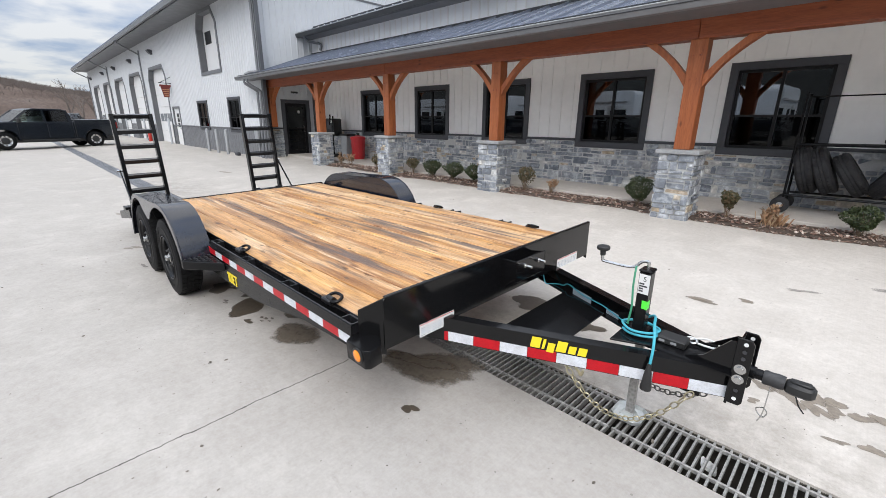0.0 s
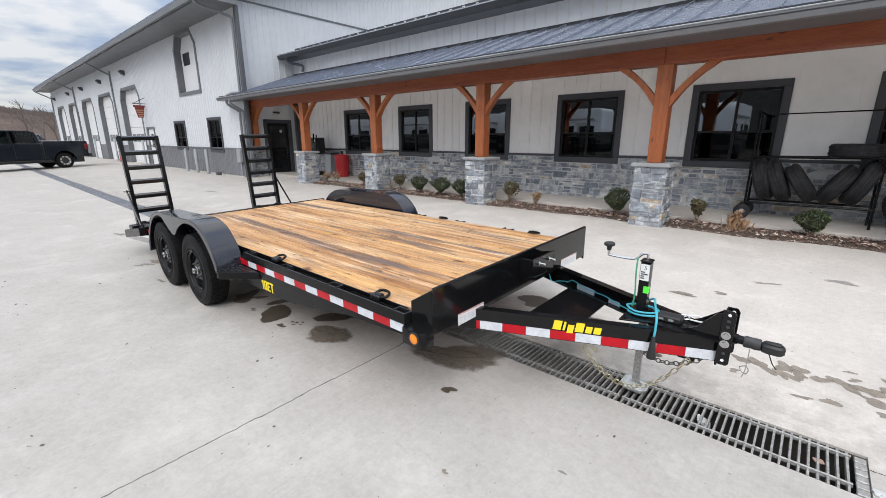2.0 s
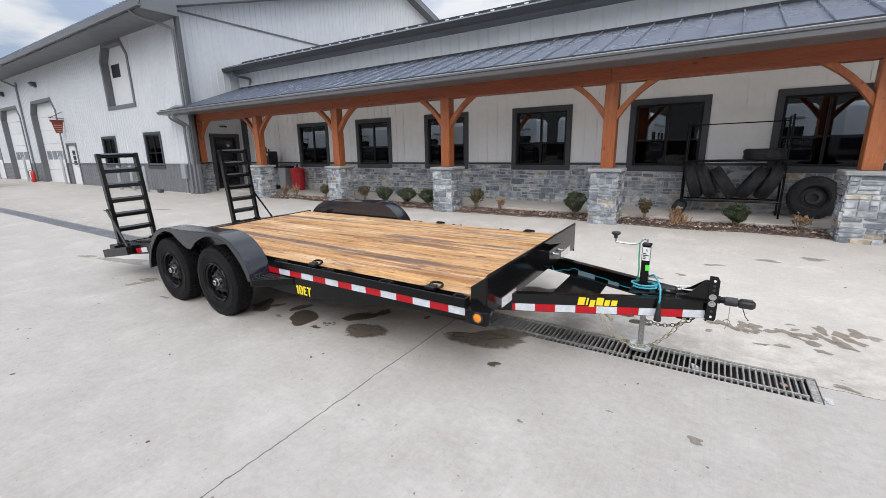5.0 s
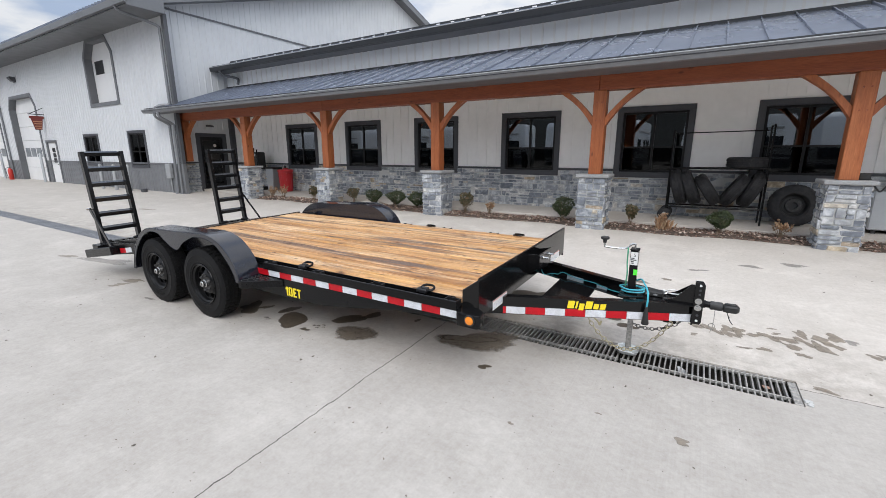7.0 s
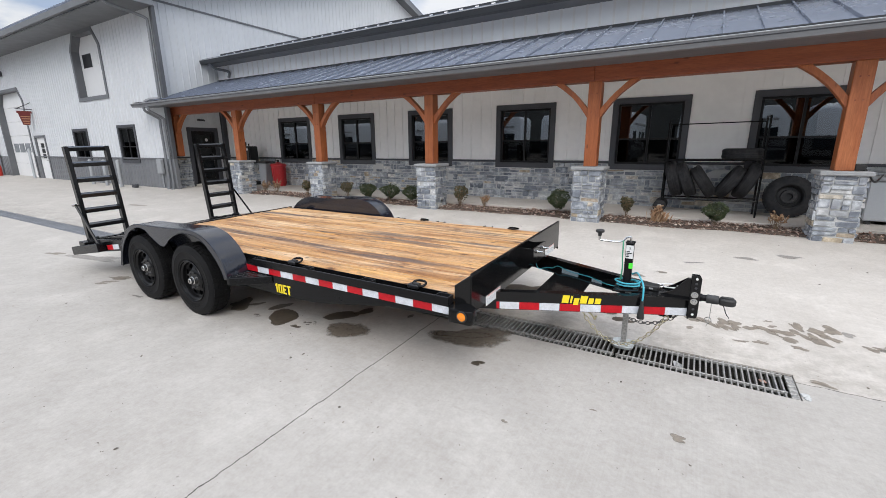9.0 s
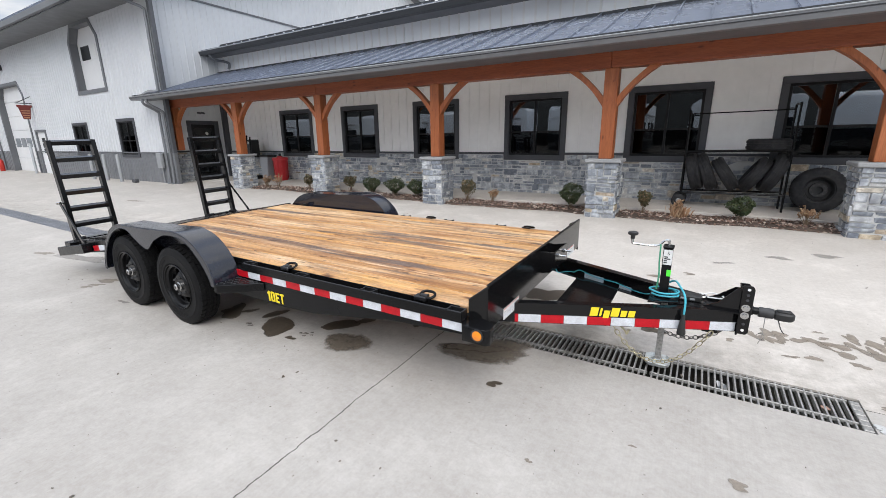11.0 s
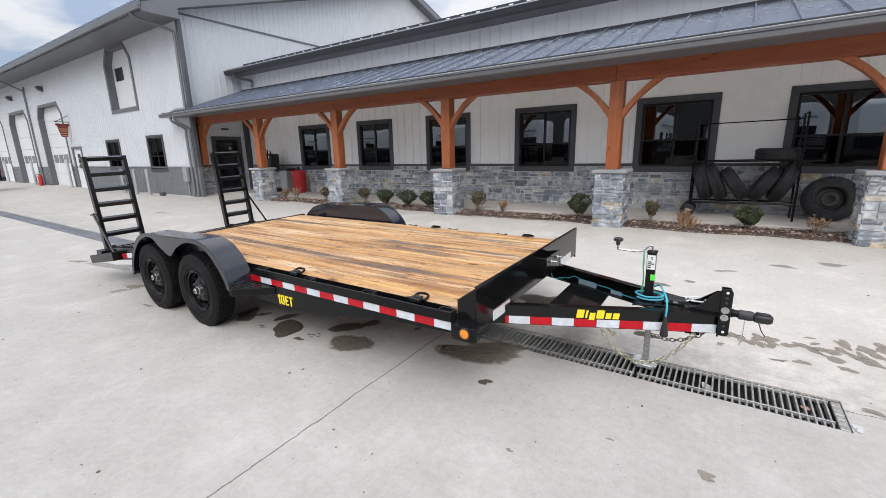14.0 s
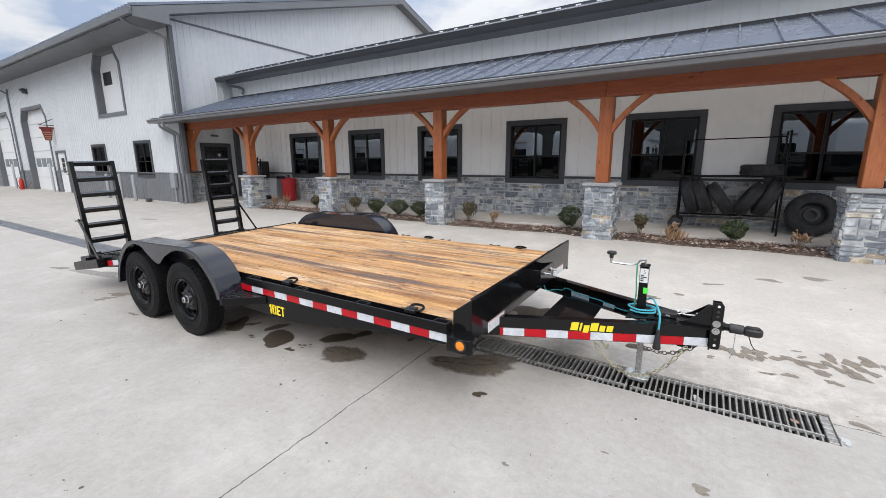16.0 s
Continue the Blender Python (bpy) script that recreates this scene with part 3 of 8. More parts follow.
sign_tan = paint("sign_tan_print", (0.45, 0.22, 0.12), 0.5, vary=0.1)
tail_red = paint("tail_light_lens", (0.16, 0.008, 0.008), 0.15, vary=0.08, coat=0.5)
red_paint = paint("red_paint", (0.5, 0.03, 0.02), 0.4, vary=0.08)

# ---- mesh helpers ----
OFFSET = {}


def thing(name, label, category, base=(0, 0, 0), group="", kind="", turn=None):
    """An empty at the base of a thing; its parts are given in world metres before the turn."""
    ob = new(name)
    ob.empty_display_size = 0.1
    ob.matrix_world = Matrix.Translation(base) if turn is None else Matrix.Translation(base) @ turn
    OFFSET[ob.name] = Vector(base)
    return tagged(ob, label, category, group, kind)


def root_offset(ob):
    while ob.parent is not None:
        ob = ob.parent
    return OFFSET.get(ob.name, Vector((0, 0, 0)))


def part(name, bm, material, parent=None, label="", smooth=35, kind=""):
    me = bpy.data.meshes.new(name)
    off = root_offset(parent) if parent is not None else Vector((0, 0, 0))
    if off.length > 0:
        bmesh.ops.translate(bm, verts=bm.verts, vec=-off)
    bmesh.ops.recalc_face_normals(bm, faces=bm.faces)
    bm.to_mesh(me)
    bm.free()
    if smooth:
        me.polygons.foreach_set("use_smooth", [True] * len(me.polygons))
        me.set_sharp_from_angle(angle=radians(smooth))
    me.materials.append(material)
    ob = new(name, me)
    if parent is not None:
        ob.parent = parent
    return tagged(ob, label, "", "", kind)


def solid(name, bm, material, label, category, kind="", group="", smooth=35):
    ob = part(name, bm, material, None, label, smooth, kind)
    return tagged(ob, label, category, group, kind)


def box(bm, x0, x1, y0, y1, z0, z1, bevel=0.0, rot=None):
    m = Matrix.Translation(((x0 + x1) / 2, (y0 + y1) / 2, (z0 + z1) / 2))
    if rot is not None:
        m = m @ rot
    m = m @ Matrix.Diagonal((abs(x1 - x0), abs(y1 - y0), abs(z1 - z0), 1))
    vs = bmesh.ops.create_cube(bm, size=1, matrix=m)["verts"]
    if bevel:
        es = list({e for v in vs for e in v.link_edges})
        bmesh.ops.bevel(bm, geom=es, offset=bevel, segments=1, affect='EDGES', profile=0.5)
    return bm


def boxed(x0, x1, y0, y1, z0, z1, bevel=0.0, rot=None):
    return box(bmesh.new(), x0, x1, y0, y1, z0, z1, bevel, rot)


AX = {"x": (0, 1, 2), "y": (1, 0, 2), "z": (2, 0, 1)}


def prism(bm, pts, axis, a, b, bevel=0.0):
    """Extrudes a polygon of pairs along an axis, from a to b. The pairs are the two other coordinates in the order x, y, z."""
    i, j, k = AX[axis]

    def at(p, h):
        c = [0, 0, 0]
        c[i], c[j], c[k] = h, p[0], p[1]
        return bm.verts.new(c)
    lo, hi = [at(p, a) for p in pts], [at(p, b) for p in pts]
    fs = [bm.faces.new(lo), bm.faces.new(hi[::-1])]
    for q in range(len(pts)):
        r = (q + 1) % len(pts)
        fs.append(bm.faces.new((lo[q], hi[q], hi[r], lo[r])))
    if bevel:
        bmesh.ops.recalc_face_normals(bm, faces=fs)
        es = list({e for f in fs for e in f.edges})
        bmesh.ops.bevel(bm, geom=es, offset=bevel, segments=1, affect='EDGES', profile=0.5)
    return bm


def rod(bm, p, q, r, seg=12, r2=None):
    p, q = Vector(p), Vector(q)
    d = q - p
    m = Matrix.Translation((p + q) / 2) @ d.to_track_quat('Z', 'Y').to_matrix().to_4x4()
    bmesh.ops.create_cone(bm, cap_ends=True, segments=seg, radius1=r, radius2=r if r2 is None else r2, depth=d.length, matrix=m)
    return bm


def bar(bm, p, q, w, h, up=(0, 0, 1), bevel=0.0):
    """A square bar from p to q, w wide and h deep, h along up."""
    p, q = Vector(p), Vector(q)
    d = (q - p).normalized()
    s = d.cross(Vector(up)).normalized()
    u = s.cross(d).normalized()
    m = Matrix((s, d, u)).transposed().to_4x4()
    m = Matrix.Translation((p + q) / 2) @ m @ Matrix.Diagonal((w, (q - p).length, h, 1))
    vs = bmesh.ops.create_cube(bm, size=1, matrix=m)["verts"]
    if bevel:
        es = list({e for v in vs for e in v.link_edges})
        bmesh.ops.bevel(bm, geom=es, offset=bevel, segments=1, affect='EDGES', profile=0.5)
    return bm


def tube(bm, pts, r, seg=8, closed=False):
    """A round tube along a line of points."""
    pts = [Vector(p) for p in pts]
    n = len(pts)
    rings = []
    side = None
    for i in range(n):
        if closed:
            t = pts[(i + 1) % n] - pts[i - 1]
        else:
            t = pts[min(i + 1, n - 1)] - pts[max(i - 1, 0)]
        t.normalize()
        if side is None:
            side = t.orthogonal().normalized()
        side = (side - t * side.dot(t)).normalized()
        up = t.cross(side)
        rings.append([bm.verts.new(pts[i] + r * (math.cos(a) * side + math.sin(a) * up)) for a in (2 * math.pi * k / seg for k in range(seg))])
    last = n if closed else n - 1
    for i in range(last):
        a, b = rings[i], rings[(i + 1) % n]
        for k in range(seg):
            bm.faces.new((a[k], a[(k + 1) % seg], b[(k + 1) % seg], b[k]))
    if not closed:
        bm.faces.new(rings[0][::-1])
        bm.faces.new(rings[-1])
    return bm


def lathe(bm, prof, centre, axis="y", seg=40):
    """Turns a profile of (radius, place along the axis) round the axis through the centre."""
    i, j, k = AX[axis]
    rings = []
    for r, h in prof:
        ring = []
        for s in range(seg):
            a = 2 * math.pi * s / seg
            c = [0, 0, 0]
            c[i], c[j], c[k] = centre[i] + h, centre[j] + r * math.cos(a), centre[k] + r * math.sin(a)
            ring.append(bm.verts.new(c))
        rings.append(ring)
    for a, b in zip(rings, rings[1:]):
        for s in range(seg):
            bm.faces.new((a[s], a[(s + 1) % seg], b[(s + 1) % seg], b[s]))
    for ring, (r, h) in ((rings[0], prof[0]), (rings[-1], prof[-1])):
        if r > 1e-4 and prof[0] != prof[-1]:
            bm.faces.new(ring)
    if prof[0] == prof[-1]:
        bmesh.ops.remove_doubles(bm, verts=rings[0] + rings[-1], dist=1e-5)
    return bm


def smooth_line(pts, step=6):
    """A rounded line through the points (Catmull-Rom)."""
    pts = [Vector(p) for p in pts]
    out = []
    for i in range(len(pts) - 1):
        p0, p1, p2, p3 = pts[max(i - 1, 0)], pts[i], pts[i + 1], pts[min(i + 2, len(pts) - 1)]
        for s in range(step):
            t = s / step
            out.append(0.5 * (2 * p1 + (p2 - p0) * t + (2 * p0 - 5 * p1 + 4 * p2 - p3) * t * t + (3 * p1 - p0 - 3 * p2 + p3) * t ** 3))
    out.append(pts[-1])
    return out


def text_part(name, words, size, m, material, parent, depth=0.002, bold=0.0):
    cu = bpy.data.curves.new(name, 'FONT')
    cu.body, cu.size, cu.extrude, cu.align_x = words, size, depth, 'CENTER'
    cu.offset = bold
    tmp = bpy.data.objects.new(name, cu)
    scene.collection.objects.link(tmp)
    me = bpy.data.meshes.new_from_object(tmp.evaluated_get(bpy.context.evaluated_depsgraph_get()))
    bpy.data.objects.remove(tmp)
    me.transform(m)
    me.transform(Matrix.Translation(-root_offset(parent)))
    me.materials.append(material)
    ob = new(name, me)
    ob.parent = parent
    return ob

# ---- ground and drain ----
RISE0, RISE, TOP_Y = 2.3, 0.027, 9.0


def ease(t):
    t = min(max(t, 0.0), 1.0)
    return t * t * (3 - 2 * t)


def gz(y, x=0.0):
    """Height of the yard: a shallow dip where the trailer's wheels stand, level to the drain, then a gentle rise to the buildings."""
    return RISE * (min(max(y, RISE0), TOP_Y) - RISE0) - 0.03 * ease((-2.95 - x)) * ease((1.9 - y) / 0.7)


DR0, DR1, DR_END, DR_FAR = 1.91, 2.245, 0.545, -39.0


def make_ground():
    bm = bmesh.new()
    xs = [-1500, -120, -60, DR_FAR, -20, -8] + [-3.95 + 0.1 * i for i in range(11)] + [-2, DR_END, 6, 30, 1500]
    ys = [-1500, -60, -15, -4] + [1.2 + 0.07 * i for i in range(10)] + [DR0, DR1, 3.5, 5, 6.6, 7.6, TOP_Y, 40, 300, 1500]
    g = [[bm.verts.new((x, y, gz(y, x))) for y in ys] for x in xs]
    for i in range(len(xs) - 1):
        for j in range(len(ys) - 1):
            if ys[j] == DR0 and DR_FAR <= xs[i] < DR_END:
                continue
            bm.faces.new((g[i][j], g[i + 1][j], g[i + 1][j + 1], g[i][j + 1]))
    # walls and floor of the channel
    prof = [(DR0, 0), (DR0, -0.3), (DR1, -0.3), (DR1, 0)]
    a = [bm.verts.new((DR_FAR, y, z)) for y, z in prof]
    b = [bm.verts.new((DR_END, y, z)) for y, z in prof]
    for i in range(3):
        bm.faces.new((a[i], a[i + 1], b[i + 1], b[i]))
    bm.faces.new(a)
    bm.faces.new(b)
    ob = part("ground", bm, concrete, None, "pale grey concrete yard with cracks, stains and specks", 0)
    return tagged(ob, "", "ground", "", "structure")


make_ground()


# dark lining added: the channel's shade, with its dirt, is in the colour
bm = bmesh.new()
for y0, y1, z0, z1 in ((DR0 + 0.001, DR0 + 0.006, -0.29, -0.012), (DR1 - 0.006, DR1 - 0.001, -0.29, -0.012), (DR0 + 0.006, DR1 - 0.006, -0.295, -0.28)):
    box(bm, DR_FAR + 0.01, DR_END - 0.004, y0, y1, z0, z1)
solid("drain_channel", bm, drain_dark, "dark channel lining below the grate, shade and dirt in its colour", "drain", "structure", "", 0)


def drain_panel(x0, x1, fine):
    """One lift-out length of the grate: two long bars and cross bars."""
    th = thing("drain_grate", "worn galvanised steel drain grate set in the concrete", "grate", (x0, DR0, 0), "grates of the trench drain")
    for y in (DR0 + 0.066, DR1 - 0.046):
        part("long_bar", boxed(x0 + 0.004, x1 - 0.004, y - 0.006, y + 0.006, -0.016, 0.004, 0.002), galv if fine else grate_far, th)
    n = round((x1 - x0) / 0.0345)
    if fine:
        me = None
        for i in range(n):
            x = x0 + (i + 0.5) * (x1 - x0) / n
            if me is None:
                ob = part("cross_bar", boxed(-0.0048, 0.0048, 0.006, DR1 - DR0 - 0.006, -0.034, -0.002), galv, None, "", 0)
                me = ob.data
            else:
                ob = new("cross_bar", me)
            ob.parent = th
            ob.location = (x - x0, 0, 0)
    else:
        bm = bmesh.new()
        for i in range(n):
            x = x0 + (i + 0.5) * (x1 - x0) / n
            box(bm, x - 0.008, x + 0.008, DR0 + 0.006, DR1 - 0.006, -0.034, -0.002)
        part("far_grating", bm, grate_far, th, "", 0, "stuff")


ends = [0.495 - 1.0 * i for i in range(40)]
for i in range(39):
    drain_panel(max(ends[i + 1], DR_FAR + 0.01), ends[i] - 0.006, i < 6)
th = thing("drain_end_plate", "slotted blue-grey end plate of the trench drain", "grate", (0.497, DR0, 0))
for i in range(6):
    y = DR0 + 0.02 + i * 0.05
    part("slat", boxed(0.497, 0.541, y, y + 0.043, -0.02, -0.004, 0.003), galv, th)
bm = bmesh.new()
for i in range(14):
    a = random.uniform(-0.02, 0.05), random.uniform(-0.04, 0.06)
    bmesh.ops.create_icosphere(bm, subdivisions=1, radius=random.uniform(0.008, 0.017), matrix=pose(0.560 + a[0] * 0.5, 1.955 + a[1] * 0.6, 0.003) @ Matrix.Diagonal((1.2, 0.9, 0.6, 1)))
solid("broken_grout", bm, mortar, "crumbled white grout at the end of the drain", "grout")
# litter caught in the channel
solid("paper_scrap", boxed(-0.14, -0.06, 2.08, 2.14, -0.06, -0.04, 0.01, pose(0, 0, 0, 20, 30, 20)), label_white, "crumpled white paper scrap lying in the drain", "litter")
solid("dead_leaf", boxed(0.35, 0.395, 2.06, 2.09, -0.012, -0.006, 0.004, pose(0, 0, 0, 10, 10, 30)), mulch_mat, "dry brown leaf lying on the drain grate", "leaf")


def blot(cx, cy, rx, ry, turn, seed, material, z=0.003, rough=0.28):
    rng = random.Random(seed)
    ph = [rng.uniform(0, 6.28) for _ in range(6)]
    bm = bmesh.new()
    n = 48
    lay = bm.verts.layers.float.new("wetness")
    rings = []
    for share, wetness in ((0.4, 1.0), (0.75, 0.85), (1.0, 0.5), (1.22, 0.0)):
        ring = []
        for i in range(n):
            a = 2 * math.pi * i / n
            k = share * (1 + sum(rough / (q + 1) ** 0.8 * math.sin((q + 2) * a + ph[q]) for q in range(4)))
            u, v = rx * k * math.cos(a), ry * k * math.sin(a)
            x = cx + u * math.cos(turn) - v * math.sin(turn)
            y = cy + u * math.sin(turn) + v * math.cos(turn)
            vert = bm.verts.new((x, y, gz(y, x) + z))
            vert[lay] = wetness
            ring.append(vert)
        rings.append(ring)
    bm.faces.new(rings[0])
    for a, b in zip(rings, rings[1:]):
        for i in range(n):
            bm.faces.new((a[i], b[i], b[(i + 1) % n], a[(i + 1) % n]))
    return solid("water_stain", bm, material, "dark water stain with an uneven edge on the concrete", "stain", "structure", "", 0)


BLOTS = [(-1.53, 1.70, 0.37, 0.13, 0.32, 'h'), (-1.60, 1.70, 0.20, 0.06, 0.32, 'h'), (-1.307, 1.35, 0.04, 0.03, 0.2, 'w'), (-3.185, 1.24, 0.175, 0.135, -0.7, 'W'), (-2.475, 1.30, 0.16, 0.15, 0.2, 'H'), (-2.735, 1.50, 0.155, 0.08, 1.0, 'W'), (-2.615, 1.675, 0.12, 0.04, 1.1, 'w'), (-3.83, 1.26, 0.13, 0.11, -0.6, 'w'),
         (-3.70, 1.34, 0.06, 0.04, 0.7, 'w'), (-2.908, 1.135, 0.045, 0.025, 0.3, 'w'), (-2.90, 1.235, 0.016, 0.012, 0.5, 'w'), (-2.86, 1.25, 0.018, 0.013, 0.5, 'w'), (-2.83, 1.285, 0.014, 0.012, 0.5, 'w'), (-2.80, 1.25, 0.012, 0.010, 0.5, 'w'),
         (-2.84, 1.21, 0.014, 0.010, 0.2, 'w'), (-2.187, 1.80, 0.035, 0.025, 0.9, 'w'), (-3.42, 1.39, 0.10, 0.06, 1.25, 'W'), (-3.45, 1.16, 0.03, 0.015, 0.4, 'w'), (-3.40, 1.14, 0.02, 0.012, 0.4, 'w'), (-0.074, 1.171, 0.045, 0.026, -0.3, 'd'),
         (-8.14, 1.175, 0.16, 0.045, 0.2, 'd'), (-7.28, 1.343, 0.42, 0.11, 0.15, 'f'), (-5.853, 0.88, 0.06, 0.028, 0.2, 'd'), (-5.843, 0.96, 0.09, 0.03, 0.4, 'd'), (-5.894, 1.083, 0.16, 0.05, 0.4, 'd'), (-4.996, 0.874, 0.07, 0.02, 0.2, 'f'), (0.98, 5.53, 0.16, 0.06, 0.2, 'f'), (0.50, 5.23, 0.14, 0.05, 0.2, 'f'), (-0.05, 4.75, 0.10, 0.035, 0.3, 'f'), (-12.4, 4.15, 0.3, 0.06, 0.3, 'd'), (-1.50, 2.95, 0.24, 0.14, 0.8, 'w'), (-1.30, 2.72, 0.14, 0.07, 0.6, 'w'), (-1.08, 2.85, 0.11, 0.07, 0.3, 'w'), (-0.72, 2.75, 0.10, 0.05, 0.2, 'w'),
         (-0.55, 2.62, 0.08, 0.05, 0.4, 'w'), (-0.62, 3.95, 0.10, 0.045, 0.2, 'd'), (-0.62, 3.95, 0.07, 0.03, 0.2, 'd'), (-0.345, 4.18, 0.06, 0.03, 0, 'd'), (0.68, 2.19, 0.07, 0.022, -0.2, 'd'), (-0.5, 1.2, 0.014, 0.01, 0, 'd'),
         (-2.5, 0.75, 0.012, 0.01, 0, 'w'), (-0.9, 0.85, 0.016, 0.012, 0, 'd'),
         # dripped trail past the coupler
         (0.07, 2.91, 0.045, 0.085, 0.7, 'd'), (0.19, 2.97, 0.04, 0.065, 0.6, 'd'), (0.2, 2.86, 0.036, 0.075, 0.75, 'd'), (0.265, 2.99, 0.04, 0.055, 0.4, 'd'), (0.27, 2.91, 0.042, 0.05, 0.5, 'd'), (0.37, 2.93, 0.042, 0.045, 0.8, 'd'), (0.48, 2.95, 0.04, 0.085, 0.6, 'd'), (0.53, 3.05, 0.032, 0.022, 0.5, 'd'), (0.59, 2.95, 0.05, 0.07, 0.9, 'd'), (0.61, 2.83, 0.036, 0.075, 0.9, 'd'), (0.7, 3.13, 0.042, 0.075, 0.4, 'd'), (0.69, 2.98, 0.034, 0.085, 0.5, 'd'), (0.82, 3.08, 0.06, 0.07, 0.9, 'd'), (0.8, 2.89, 0.045, 0.085, 0.9, 'd'), (0.77, 2.98, 0.03, 0.045, 0.5, 'd'), (0.92, 3.18, 0.045, 0.09, 0.5, 'd'), (0.88, 2.99, 0.038, 0.06, 0.8, 'd'), (0.29, 2.635, 0.04, 0.02, 0.2, 'd'), (0.42, 2.68, 0.036, 0.036, 0.3, 'd'), (0.65, 2.7, 0.042, 0.032, 0.2, 'd'), (-0.05, 2.72, 0.026, 0.026, 0.3, 'd'), (-0.03, 2.91, 0.04, 0.055, 0.6, 'd'), (0.51, 3.15, 0.03, 0.017, 0.5, 'd')]
for i, (x, y, a, b, t, k) in enumerate(BLOTS):
    blot(x, y, a, b, t, i, {'w': wet, 'd': damp, 'f': faint, 'h': half_dry}[k.lower()], 0.003 + 0.0004 * (i % 3), 0.12 if k.isupper() else 0.28)
rng = random.Random(5)
for i in range(22):
    u = i / 21
    blot(1.0 + 1.05 * u + rng.uniform(-0.05, 0.05), 3.06 + 0.16 * u + rng.uniform(-0.16, 0.16), rng.uniform(0.02, 0.06), rng.uniform(0.018, 0.036), rng.uniform(-0.9, 0.3), 140 + i, damp if i % 3 else faint, 0.003, 0.3)
# bits of leaf, grit and bark blown over the slab
bm = bmesh.new()
rng = random.Random(11)
for i in range(300):
    y = rng.uniform(-0.6, 6.4) if i % 3 else rng.uniform(-0.4, 1.6)
    x = rng.uniform(-9.0, 3.0) if i % 3 else rng.uniform(-6.5, 1.0)
    r_ = rng.choice((0.003, 0.003, 0.004, 0.005, 0.006, 0.010))
    m = Matrix.Translation((x, y, gz(y, x) + 0.0015 + r_ * 0.2)) @ pose(0, 0, 0, rng.uniform(-14, 14), rng.uniform(-14, 14), rng.uniform(0, 360)) @ Matrix.Diagonal((r_ * rng.uniform(0.8, 1.8), r_ * 0.7, r_ * 0.3, 1))
    bmesh.ops.create_icosphere(bm, subdivisions=1, radius=1, matrix=m)
solid("grit_and_leaf_bits", bm, grit_mat, "scattered dark grit and leaf bits on the concrete", "litter", "stuff", "", 0)

# ---- service wing ----
GX0, GX1, GY, GB = -55.4, -15.47, 6.66, 32.2      # long front, near gable, front plane, back
EAVE, SLOPE, RIDGE_Y = 5.74, 0.305, 18.6
GDOORS = [(-31.25, -27.45), (-36.9, -33.1), (-42.4, -38.6), (-47.9, -44.1), (-53.5, -49.7)]
GTOP, WAIN = 4.28, 1.12
wing = thing("wall_wing_front", "white ribbed metal wall with a charcoal wainscot", "wall", (GX1, GY, 0), "", "structure")
HOLES = [(a, b, 0.0, GTOP) for a, b in GDOORS] + [(-21.42, -18.92, 3.26, 5.72), (-22.7, -21.3, 0.98, 2.26), (-18.75, -17.42, 0.95, 2.30), (-27.05, -25.75, 0.0, 2.08)]
HOLES.sort()
W0 = 0.05


def wall_run(x0, x1, top, holes, add):
    """Calls add(x0, x1, z0, z1) for the parts of a wall that holes leave."""
    cuts = sorted({x0, x1, *[h[0] for h in holes], *[h[1] for h in holes]})
    for a, b in zip(cuts, cuts[1:]):
        if b <= x0 or a >= x1:
            continue
        zs = [(h[2], h[3]) for h in holes if h[0] <= a and h[1] >= b]
        z = W0
        for lo, hi in sorted(zs):
            if lo > z:
                add(a, b, z, lo)
            z = max(z, hi)
        if z < top:
            add(a, b, z, top)


bm_w, bm_g = bmesh.new(), bmesh.new()


def add_wing(a, b, z0, z1):
    if z0 < WAIN:
        box(bm_g, a, b, GY, GY + 0.3, z0, min(z1, WAIN))
    if z1 > WAIN:
        box(bm_w, a, b, GY + 0.002, GY + 0.3, max(z0, WAIN), z1)


wall_run(GX0, GX1 - 0.004, EAVE, HOLES, add_wing)
# cut corners at the heads of the tall openings
for a, b, z0, z1 in [h for h in HOLES if h[3] > 4]:
    for x, s in ((a, 1), (b, -1)):
        prism(bm_w, [(x, z1), (x + s * 0.45, z1), (x, z1 - 0.6)], "y", GY + 0.002, GY + 0.3)
# ribs of the sheet metal
x = GX0 + 0.1
while x < GX1 - 0.3:
    hs = [h for h in HOLES if h[0] - 0.12 < x < h[1] + 0.12]
    wall_run(x, x + 0.001, EAVE, [(x - 1, x + 1, h[2] - 0.1, h[3] + 0.1) for h in hs],
             lambda a, b, z0, z1, x=x: ([prism(bm_g, [(x - 0.03, GY + 0.004), (x - 0.012, GY - 0.016), (x + 0.012, GY - 0.016), (x + 0.03, GY + 0.004)], "z", z0, min(z1, WAIN))] if z0 < WAIN else [],
                                        [prism(bm_w, [(x - 0.03, GY + 0.004), (x - 0.012, GY - 0.016), (x + 0.012, GY - 0.016), (x + 0.03, GY + 0.004)], "z", max(z0, WAIN), z1)] if z1 > WAIN else []))
    x += 0.2285
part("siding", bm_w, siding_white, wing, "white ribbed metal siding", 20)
part("wainscot", bm_g, wainscot_grey, wing, "charcoal ribbed metal wainscot", 20)
part("wainscot_trim", boxed(-27.4, GX1 - 0.2, GY - 0.024, GY + 0.001, WAIN - 0.02, WAIN + 0.025), jamb_grey, wing)


